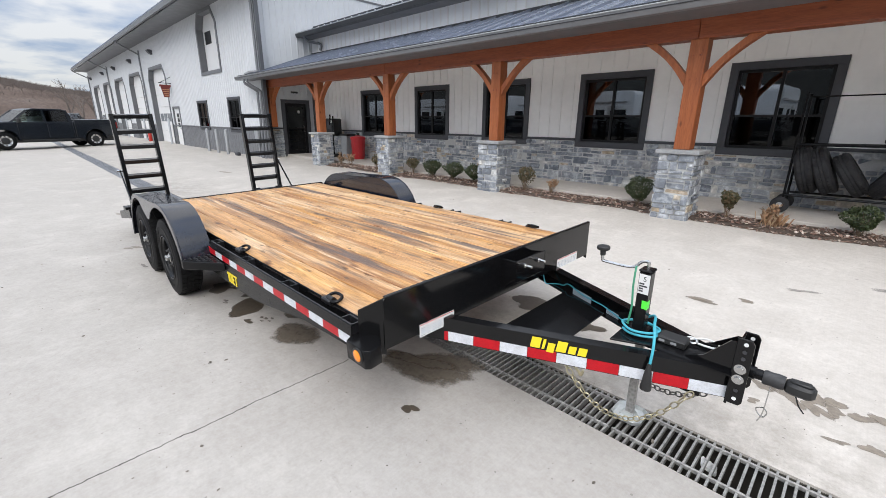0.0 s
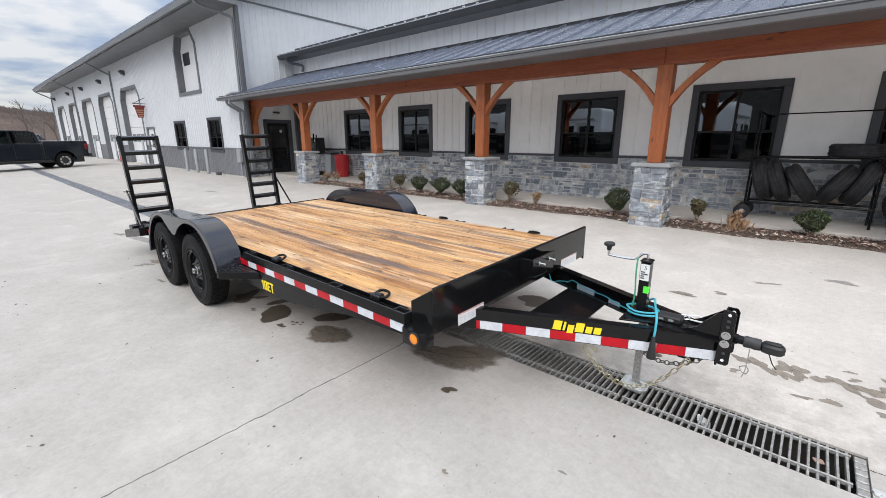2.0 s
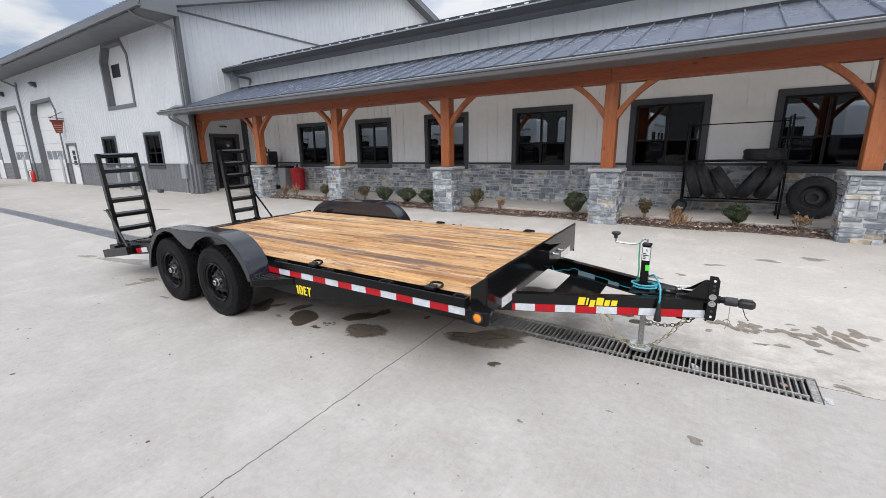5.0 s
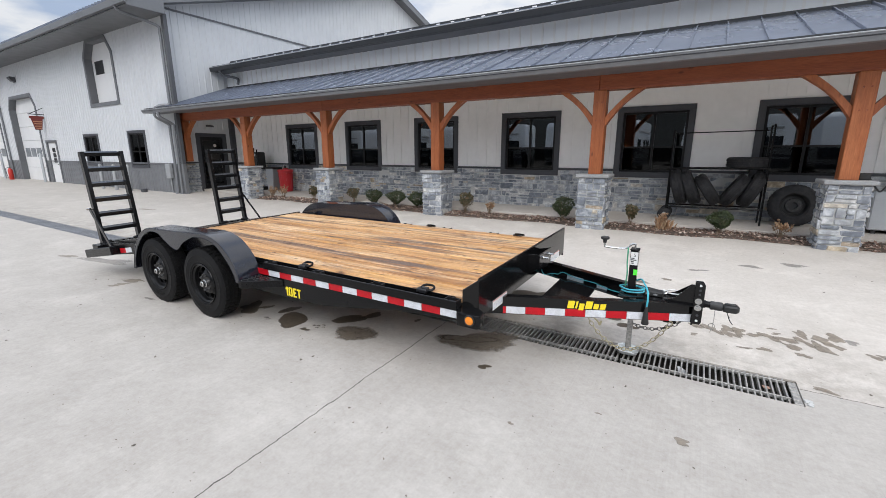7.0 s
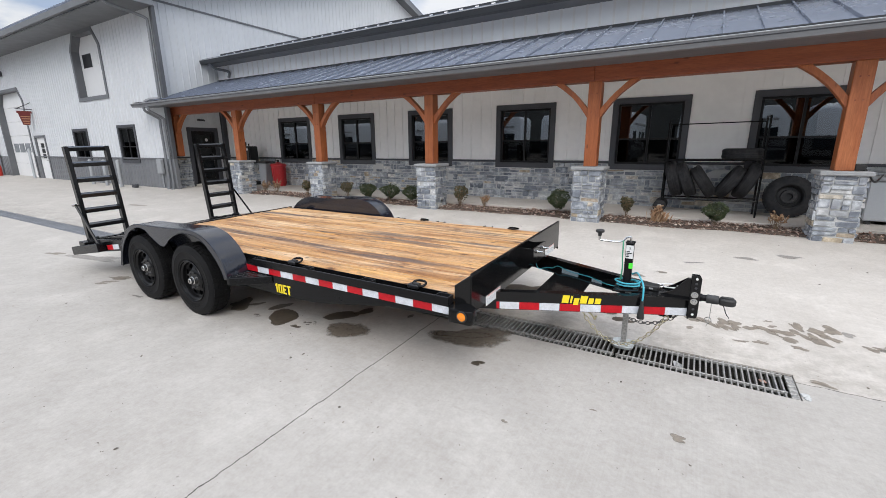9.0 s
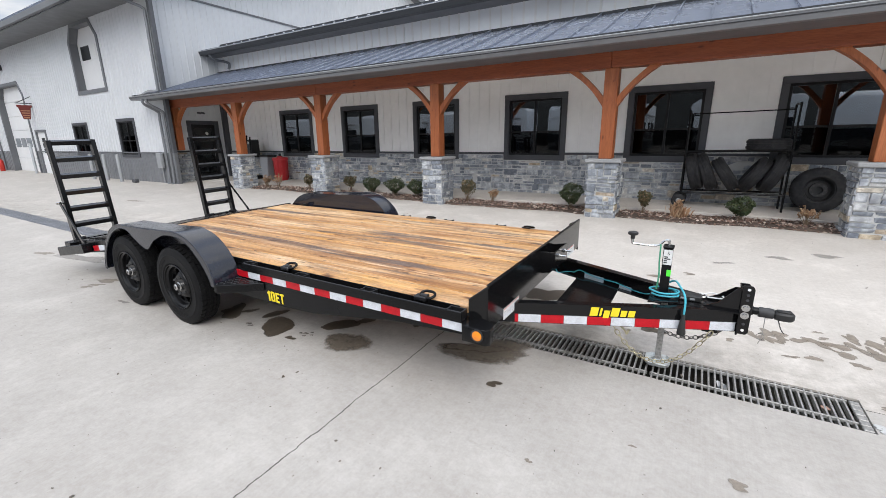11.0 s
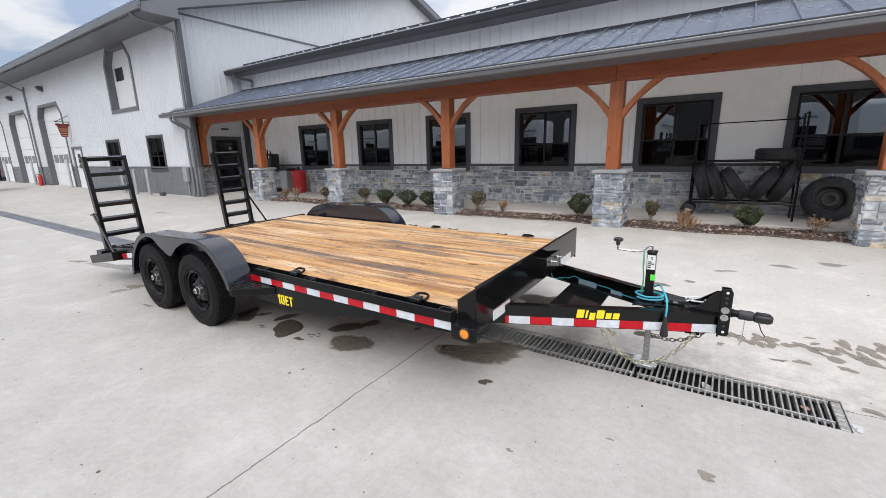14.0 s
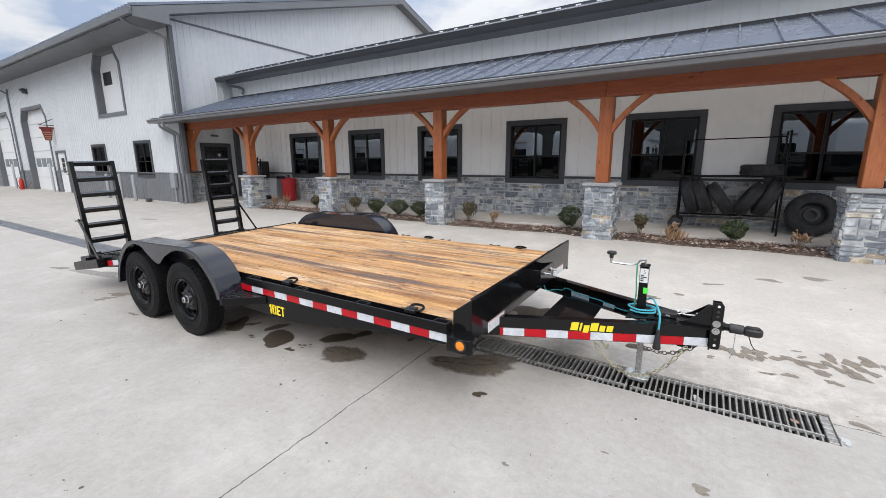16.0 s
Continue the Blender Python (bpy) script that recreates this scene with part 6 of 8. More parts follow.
def strip(bm, rows):
    """Faces between lines of equal length."""
    g = [[bm.verts.new(p) for p in r] for r in rows]
    for a, b in zip(g, g[1:]):
        for i in range(len(a) - 1):
            bm.faces.new((a[i], a[i + 1], b[i + 1], b[i]))
    return bm


for s in (0, 1):
    f = (lambda y: mirror(y)) if s else (lambda y: y)
    sh_ = -0.135 if s else -0.025
    top_line, low_line = ([(x + sh_, z - 0.026 * s) for x, z in ln] for ln in (fine_line(F_TOP), fine_line(F_LOW)))
    under = []
    for i, (x, z) in enumerate(top_line):
        a, b = top_line[max(i - 1, 0)], top_line[min(i + 1, len(top_line) - 1)]
        n_ = Vector((b[0] - a[0], 0, b[1] - a[1])).normalized()
        under.append((x + n_.z * 0.006, z - n_.x * 0.006))
    fe = part("fender", strip(bmesh.new(), [[(x, f(y), z - dz) for x, z in ln] for ln, y, dz in
                                           ((under, FY0 + 0.006, 0), (top_line, FY0 + 0.006, 0.0012), (top_line, FY0 + 0.014, 0), (top_line, (FY0 + FY1) / 2, 0), (top_line, FY1, 0), (under, FY1, 0), (under, FY0 + 0.006, 0))]), fender_paint, tr, "gloss black rounded fender", 50)
    # outer skirt with two arches and a point between them
    part("skirt", strip(bmesh.new(), [[(x, f(y), z) for x, z in ln] for ln, y in ((top_line, FY0 + 0.004), (top_line, FY0), (low_line, FY0), (low_line, FY0 + 0.005), (top_line, FY0 + 0.005))]), fender_paint, fe, "", 50)
    inner = [(x, z - 0.003) for x, z in top_line if z > DZ - 0.04]
    part("inner_side", strip(bmesh.new(), [[(x, f(y), z) for x, z in ln] for ln, y in
                                          ((inner, FY1), (inner, FY1 + 0.006), ([(x, DZ - 0.05) for x, z in inner], FY1 + 0.006), ([(x, DZ - 0.05) for x, z in inner], FY1), (inner, FY1))]), fender_paint, fe)
    part("rolled_edge", tube(bmesh.new(), [(x, f(FY0 + 0.003), z - 0.001) for x, z in top_line], 0.006, 6), fender_paint, fe)
    part("rolled_edge", tube(bmesh.new(), [(x, f(FY0 + 0.003), z) for x, z in low_line], 0.0045, 6), fender_paint, fe)
    # step bracket
    st = part("step", prism(bmesh.new(), [(-3.365, f(0.878)), (-3.325, f(0.878)), (-3.055, f(1.085)), (-3.365, f(1.085))], "z", 0.368, 0.432, 0.004), black_satin, tr, "black tread-plate step")
    bm = bmesh.new()
    for i in range(8):
        for j in range(6):
            x, y = -3.35 + i * 0.036, 0.90 + j * 0.034
            if (y - 0.878) / 0.207 > (x + 3.325) / 0.27 + 0.12:
                q_ = 0.009 if (i + j) % 2 else -0.009
                bar(bm, (x - 0.009, f(y - q_), 0.4335), (x + 0.009, f(y + q_), 0.4335), 0.006, 0.004)
    part("tread_pattern", bm, worn_black, st, "", 0, "stuff")

# model plate on the side frame
LH, LS = 0.078, 0.0155                               # height and stroke of the condensed figures
lx = -3.036


def stroke_box(bm, u0, u1, w0, w1):
    box(bm, lx + u0, lx + u1, 1.0862, 1.0892, 0.299 + w0, 0.299 + w1, 0.0006)


for letter in "10ET":
    bm = bmesh.new()
    wide = {"1": 0.029, "0": 0.047, "E": 0.040, "T": 0.044}[letter]
    if letter == "1":
        stroke_box(bm, wide - 0.018, wide, 0, LH)
        stroke_box(bm, 0, wide - 0.018, LH - 0.024, LH - 0.010)
    if letter in "0E":
        stroke_box(bm, 0, LS + 0.001, 0.004 if letter == "0" else 0, LH - (0.004 if letter == "0" else 0))
    if letter == "0":
        stroke_box(bm, wide - LS - 0.001, wide, 0.004, LH - 0.004)
        for w in (0, LH - 0.013):
            stroke_box(bm, 0.006, wide - 0.006, w, w + 0.013)
    if letter == "E":
        for w in (0, LH / 2 - 0.007, LH - 0.014):
            stroke_box(bm, LS, wide - (0.005 if 0 < w < 0.05 else 0), w, w + 0.014)
    if letter == "T":
        stroke_box(bm, wide / 2 - LS / 2, wide / 2 + LS / 2, 0, LH - 0.013)
        stroke_box(bm, 0, wide, LH - 0.014, LH)
    part("figure" if letter in "10" else "letter", bm, yellow, tr)
    lx += wide + 0.0085

# tongue
for s in (0, 1):
    f = (lambda y: mirror(y)) if s else (lambda y: y)
    a, b = Vector((-1.9, f(1.30), 0.41)), Vector((-0.08, f(2.068), 0.41))
    d = (b - a).normalized()
    side = Vector((-d.y, d.x, 0)) * (1 if s == 0 else -1)      # towards the middle
    bm = bmesh.new()
    ring = [(0.0, -0.065), (0.0, 0.065), (0.055, 0.065), (0.055, 0.057), (0.008, 0.057), (0.008, -0.057), (0.055, -0.057), (0.055, -0.065)]
    ends_ = [[bm.verts.new(e + side * u + Vector((0, 0, w))) for u, w in ring] for e in (a, b)]
    for q in range(8):
        r = (q + 1) % 8
        bm.faces.new((ends_[0][q], ends_[0][r], ends_[1][r], ends_[1][q]))
    for e in ends_:
        bm.faces.new(e)
    tb = part("tongue_beam", bm, black_paint, tr, "gloss black tongue channel")
    along = lambda x: (x - a.x) / d.x
    for i in range(11):
        x0, x1 = max(PX + 0.005, -1.372 + 0.1275 * i), min(-0.098, -1.372 + 0.1275 * (i + 1))
        if x1 - x0 < 0.01:
            continue
        p, q = (a + d * along(x) - side * 0.001 - Vector((0, 0, 0.035)) for x in (x0 + 0.0008, x1 - 0.0008))
        part("reflector_tape", bar(bmesh.new(), p, q, 0.0015, 0.053), tape_red if i % 2 == 0 else tape_white, tb, "red reflective tape" if i % 2 == 0 else "silver reflective tape")
    if s == 0:
        # maker's mark as plain yellow shapes
        um = along(-0.852)
        for w, h, z in ((0.046, 0.056, 0.0), (0.013, 0.053, 0.0), (0.034, 0.050, -0.012), (0.046, 0.056, 0.0), (0.034, 0.040, 0.0), (0.038, 0.040, 0.0)):
            p = a + d * um - side * 0.0012 + Vector((0, 0, -0.001 + z))
            q = a + d * (um + w) - side * 0.0012 + Vector((0, 0, -0.001 + z))
            lean_ = d * (0.16 * h) + Vector((0, 0, h))
            bm = bmesh.new()
            n_ = side * -0.0014
            vs = [bm.verts.new(v + o) for o in (Vector(), n_) for v in (p, q, q + lean_, p + lean_)]
            for fc in ((0, 1, 2, 3), (7, 6, 5, 4), (0, 4, 5, 1), (1, 5, 6, 2), (2, 6, 7, 3), (3, 7, 4, 0)):
                bm.faces.new([vs[k_] for k_ in fc])
            part("maker_mark", bm, yellow, tb)
            um += w + 0.0095

# coupler head: channel with holes, gussets, coupler
hd = part("hitch_channel", boxed(-0.095, -0.085, 2.035, 2.205, 0.335, 0.60, 0.002), black_paint, tr, "black adjustable hitch channel")
for y, zt in ((2.035, 0.640), (2.197, 0.602)):
    pl = part("channel_plate", prism(bmesh.new(), [(-0.095, 0.345), (-0.046, 0.345), (-0.036, 0.36), (-0.036, zt - 0.018), (-0.048, zt), (-0.095, zt)], "y", y, y + 0.008, 0.002), black_paint, hd)
    # flat discs drawn as holes: white for daylight through, dark for shade inside
    for z in (0.372, 0.41, zt - 0.085, zt - 0.055, zt - 0.022):
        part("hole", lathe(bmesh.new(), [(0.008, 0), (0.008, -0.001), (0.0, -0.001)], (-0.064, y - 0.0005, z), "y", 14), label_white if z in (0.372, zt - 0.022) else ink, pl)
    for z in (0.463, 0.509):
        part("washer", lathe(bmesh.new(), [(0.021, 0), (0.021, -0.004), (0.0, -0.004)], (-0.066, y - 0.0005, z), "y", 20), chrome, pl)
        part("bolt_head", rod(bmesh.new(), (-0.066, y - 0.004, z), (-0.066, y - 0.014, z), 0.0125, 6), chrome, pl)
for y, zt in ((2.05, 0.612), (2.186, 0.575)):
    part("gusset", prism(bmesh.new(), [(-0.095, 0.475), (-0.27, 0.475), (-0.20, 0.51), (-0.115, zt), (-0.095, zt)], "y", y, y + 0.008), black_paint, hd)
part("nose_plate", boxed(-0.42, -0.09, 2.02, 2.22, 0.468, 0.476), black_satin, tr)
cp = part("coupler", lathe(bmesh.new(), [(0.0, 0.0), (0.026, 0.0), (0.027, 0.028), (0.022, 0.03), (0.022, 0.055), (0.0, 0.055)], (-0.05, 2.12, 0.470), "x", 20), black_satin, tr, "black cast coupler with a worn neck")
part("neck", lathe(bmesh.new(), [(0.0, 0.0), (0.027, 0.0), (0.030, 0.008), (0.028, 0.03), (0.030, 0.045), (0.028, 0.07), (0.0, 0.07)], (0.004, 2.12, 0.468), "x", 20), worn_black, cp, "scuffed grey-black neck")
part("ball_socket", prism(bmesh.new(), [(0.072, 2.097), (0.10, 2.087), (0.145, 2.086), (0.166, 2.098), (0.172, 2.12), (0.166, 2.142), (0.145, 2.154), (0.10, 2.153), (0.072, 2.143)], "z", 0.441, 0.488, 0.010), plastic_black, cp)
part("latch", prism(bmesh.new(), [(0.085, 2.105), (0.150, 2.102), (0.158, 2.12), (0.150, 2.138), (0.085, 2.135)], "z", 0.486, 0.496, 0.004), plastic_black, cp)
part("latch_pin", tube(bmesh.new(), smooth_line([(0.035, 2.085, 0.45), (0.035, 2.075, 0.40), (0.032, 2.072, 0.33), (0.022, 2.075, 0.29)]), 0.0022, 6), chrome, cp)
part("pin_clip", tube(bmesh.new(), smooth_line([(0.032, 2.072, 0.36), (0.046, 2.075, 0.34), (0.036, 2.075, 0.315), (0.018, 2.075, 0.325), (0.010, 2.075, 0.345), (0.032, 2.072, 0.36)]), 0.0025, 6), chrome, cp)
part("clip_loop", tube(bmesh.new(), smooth_line([(0.10, 2.16, 0.44), (0.115, 2.17, 0.40), (0.13, 2.18, 0.36), (0.15, 2.19, 0.33)]), 0.003, 6), plastic_black, cp)
# tread plate and cross plates between the beams
part("tongue_plate", prism(bmesh.new(), [(-1.12, 1.665), (-0.79, 1.80), (-0.79, 2.43), (-1.12, 2.565)], "z", 0.358, 0.366, 0.002), black_paint, tr, "flat black plate across the tongue")
part("jack_mount", prism(bmesh.new(), [(-0.56, 1.955), (-0.40, 2.02), (-0.40, 2.22), (-0.56, 2.285)], "z", 0.474, 0.484, 0.002), black_paint, tr)

# jack
JX, JY = -0.488, 2.112
LX = -0.472                                          # the leg stands a little aslant
jk = part("jack", boxed(JX - 0.026, JX + 0.026, JY - 0.030, JY + 0.031, 0.484, 0.795, 0.006), black_satin, tr, "black drop-leg jack")
part("cap", boxed(JX - 0.031, JX + 0.031, JY - 0.034, JY + 0.036, 0.793, 0.806, 0.006), black_satin, jk)
part("collar", boxed(JX - 0.044, JX + 0.044, JY - 0.044, JY + 0.044, 0.484, 0.51, 0.004), black_satin, jk)
part("drop_leg", boxed(LX - 0.018, LX + 0.018, JY - 0.018, JY + 0.018, 0.03, 0.474, 0.004), galv, jk, "galvanised drop leg")
part("leg_sleeve", boxed(LX - 0.0225, LX + 0.0225, JY - 0.0225, JY + 0.0225, 0.30, 0.36, 0.004), galv, jk)
bm = bmesh.new()
rim8 = [(-0.092, -0.058), (-0.058, -0.092), (0.058, -0.092), (0.092, -0.058), (0.092, 0.058), (0.058, 0.092), (-0.058, 0.092), (-0.092, 0.058)]
rings_ = [[bm.verts.new((LX + u * k_ * 0.82, JY + v * k_ * 0.82, z)) for u, v in rim8] for k_, z in ((0.72, 0.008), (0.90, 0.010), (1.0, 0.032), (0.975, 0.034), (0.87, 0.016), (0.70, 0.014))]
for a, b in zip(rings_, rings_[1:]):
    for q in range(8):
        bm.faces.new((a[q], a[(q + 1) % 8], b[(q + 1) % 8], b[q]))
bm.faces.new(rings_[0])
bm.faces.new(rings_[-1])
part("foot", bm, zinc, jk, "bright galvanised jack foot with turned-up rim")
for u in (-1, 1):
    part("foot_gusset", prism(bmesh.new(), [(LX - 0.045, 0.014), (LX + 0.045, 0.014), (LX + 0.02, 0.04), (LX - 0.02, 0.04)], "y", JY + u * 0.021 - 0.003, JY + u * 0.021 + 0.003), zinc, jk)
hn = part("crank", tube(bmesh.new(), smooth_line([(JX, JY, 0.80), (JX, JY, 0.832), (JX - 0.012, JY - 0.003, 0.838), (JX - 0.03, JY - 0.005, 0.832), (JX - 0.07, JY - 0.012, 0.800), (JX - 0.19, JY - 0.028, 0.803), (JX - 0.203, JY - 0.030, 0.812), (JX - 0.205, JY - 0.030, 0.846)], 4), 0.0075, 8), chrome, jk, "bright zinc crank arm")
part("knob", lathe(bmesh.new(), [(0.0, 0.0), (0.012, 0.0), (0.014, 0.02), (0.012, 0.026), (0.028, 0.028), (0.031, 0.034), (0.030, 0.042), (0.026, 0.046), (0.0, 0.046)], (JX - 0.205, JY - 0.030, 0.832), "z", 20), plastic_black, hn, "black crank knob")
lb = part("stock_label", boxed(JX - 0.022, JX + 0.0255, JY - 0.0315, JY - 0.0298, 0.69, 0.785), label_white, jk, "white stock label")
text_part("lettering", "5", 0.032, Matrix.Translation((JX + 0.004, JY - 0.0318, 0.752)) @ pose(0, 0, 0, 90, 0, 0), ink, lb, 0.0004)
for i in range(4):
    part("print_bar", boxed(JX - 0.018, JX + random.uniform(0.0, 0.018), JY - 0.0325, JY - 0.0314, 0.70 + i * 0.012, 0.707 + i * 0.012), ink, lb)
part("lime_tag", boxed(JX + 0.004, JX + 0.0268, JY - 0.0318, JY - 0.0298, 0.618, 0.658, 0.0), lime, jk, "lime green tape tag")
part("lime_tag", boxed(JX + 0.0255, JX + 0.0275, JY - 0.0298, JY + 0.004, 0.615, 0.655, 0.0), lime, jk)
part("strap", tube(bmesh.new(), smooth_line([(JX - 0.045, JY - 0.02, 0.812), (JX - 0.042, JY - 0.036, 0.77), (JX - 0.04, JY - 0.04, 0.70), (JX - 0.034, JY - 0.042, 0.62), (JX - 0.04, JY - 0.044, 0.53)]), 0.005, 6), green_strap, jk)

# wiring: teal cable looped round the jack with a black plug
loop = []
for i in range(32):
    a = -2.6 + i * 0.36
    loop.append((JX + 0.006 + (0.078 + 0.008 * math.sin(i * 1.3)) * math.cos(a), JY + (0.072 + 0.005 * math.cos(i)) * math.sin(a), 0.497 + 0.0011 * i * (0.6 + 0.4 * math.sin(a * 0.5))))
tail = [(JX + 0.05, JY + 0.03, 0.575), (JX + 0.09, JY - 0.09, 0.582), (JX + 0.120, JY - 0.165, 0.555), (JX + 0.128, JY - 0.19, 0.50), (JX + 0.126, JY - 0.194, 0.44)]
cb = part("trailer_cable", tube(bmesh.new(), smooth_line(loop[::2] + tail, 4), 0.0060, 8), teal, tr, "teal cable looped round the jack")
part("plug", lathe(bmesh.new(), [(0.0, 0.062), (0.009, 0.060), (0.011, 0.035), (0.015, 0.02), (0.019, -0.02), (0.024, -0.055), (0.023, -0.064), (0.0, -0.064)], (JX + 0.126, JY - 0.198, 0.392), "z", 18), plastic_black, cb, "black moulded plug")
# cable along the inside of the far channel, over two pale labels
inner_web = lambda x: 2.94 - 0.422 * (x + 1.9) - 0.013
hp = [(-1.34, inner_web(-1.34) - 0.05, 0.40), (-1.30, inner_web(-1.30) - 0.06, 0.352), (-1.25, inner_web(-1.25) - 0.02, 0.358), (-1.20, inner_web(-1.20), 0.368), (-1.17, inner_web(-1.17), 0.372)]
hp += [(x, inner_web(x) - 0.006, 0.400 - 0.03 * (x + 1.15) / 0.6 + 0.006 * math.sin(x * 21)) for x in (-1.12, -1.05, -0.97, -0.89, -0.82, -0.75, -0.68)]
hp += [(-0.60, inner_web(-0.60) - 0.01, 0.375), (-0.555, 2.30, 0.42), (-0.54, 2.22, 0.48), (-0.54, 2.17, 0.505)]
part("harness", tube(bmesh.new(), smooth_line(hp, 5), 0.0036, 6), teal, tr, "thin teal cable along the tongue")
for x0, x1, z0, z1 in ((-1.075, -0.917, 0.325, 0.395), (-0.794, -0.706, 0.330, 0.382)):
    p, q = Vector((x0, inner_web(x0) + 0.0018, (z0 + z1) / 2)), Vector((x1, inner_web(x1) + 0.0018, (z0 + z1) / 2))
    lb = part("cable_label", bar(bmesh.new(), p, q, 0.002, z1 - z0), label_blue, tr, "pale blue-grey label on the tongue beam")
    for r in range(4):
        zz = z0 + 0.010 + (z1 - z0 - 0.016) * r / 4
        part("print_bar", bar(bmesh.new(), p + (q - p) * 0.08 + Vector((0, -0.0016, zz - p.z)), p + (q - p) * (0.55 + 0.12 * (r % 3)) + Vector((0, -0.0016, zz - p.z)), 0.001, 0.004), plastic_grey, lb)
# breakaway battery box and cable
bx = part("breakaway_switch", boxed(-0.40, -0.28, 2.09, 2.17, 0.476, 0.51, 0.006), plastic_black, tr)
for i in range(2):
    part("print_bar", boxed(-0.39 + 0.05 * i, -0.365 + 0.05 * i, 2.0885, 2.0895, 0.486, 0.498), plastic_grey, bx)
part("breakaway_cable", tube(bmesh.new(), smooth_line([(-0.30, 2.17, 0.49), (-0.26, 2.19, 0.505), (-0.215, 2.20, 0.512), (-0.175, 2.19, 0.506), (-0.165, 2.175, 0.497), (-0.20, 2.17, 0.492), (-0.25, 2.17, 0.492)]), 0.0045, 6), label_white, tr)
part("snap_hook", tube(bmesh.new(), smooth_line([(-0.31, 2.17, 0.49), (-0.29, 2.185, 0.503), (-0.265, 2.185, 0.503), (-0.255, 2.17, 0.495), (-0.275, 2.16, 0.49), (-0.31, 2.17, 0.49)]), 0.005, 6), chrome, tr)


def chain(p, q, sag, count, parent, metal, label):
    """A hanging chain of separate links from p to q."""
    p, q = Vector(p), Vector(q)
    c = part("safety_chain", bmesh.ops.create_icosphere(bm0 := bmesh.new(), subdivisions=1, radius=0.006, matrix=Matrix.Translation(p)) and bm0, metal, parent, label)
    me = None
    line = [p + (q - p) * (i / count) - Vector((0, 0, sag * 4 * (i / count) * (1 - i / count))) for i in range(count + 1)]
    off = root_offset(parent)
    for i in range(count):
        a, b = line[i], line[i + 1]
        L = (b - a).length
        if me is None:
            pts = []
            for k in range(12):
                t = 2 * math.pi * k / 12
                pts.append((0.0115 * math.sin(t), (0.5 * 1.18) * math.cos(t) if abs(math.cos(t)) > 0.5 else 0.59 * math.cos(t), 0))
            ob = part("link", tube(bmesh.new(), [(x_ * 1.1, y_ * L, 0) for x_, y_, z_ in pts], 0.0034, 6, True), metal, None)
            me, L0_ = ob.data, L
        else:
            ob = new("link", me)
        ob.parent = c
        d = (b - a).normalized()
        rot = d.to_track_quat('Y', 'Z').to_matrix().to_4x4() @ Matrix.Rotation(math.pi / 2 * (i % 2), 4, 'Y')
        ob.matrix_basis = Matrix.Translation((a + b) / 2 - off) @ rot @ Matrix.Diagonal((1, L / L0_, 1, 1))


chain((-0.735, 1.87, 0.325), (-0.205, 2.02, 0.335), 0.232, 24, tr, brass_chain, "pale zinc safety chain hanging below the tongue")
chain((-0.455, 2.15, 0.22), (-0.15, 2.13, 0.31), 0.05, 13, tr, dark_chain, "grey steel safety chain hanging below the tongue")
part("chain_hook", tube(bmesh.new(), smooth_line([(-0.74, 1.86, 0.375), (-0.72, 1.86, 0.335), (-0.69, 1.87, 0.325), (-0.66, 1.885, 0.29), (-0.65, 1.89, 0.27), (-0.64, 1.89, 0.30)]), 0.007, 6), brass_chain, tr)
part("chain_lug", boxed(-0.26, -0.18, 2.02, 2.05, 0.325, 0.35, 0.004), black_satin, tr)

# rear beam, tail ends and stand-up ramps
part("rear_beam", boxed(-6.66, -6.50, 1.02, 3.22, 0.24, 0.345, 0.004), black_satin, tr)
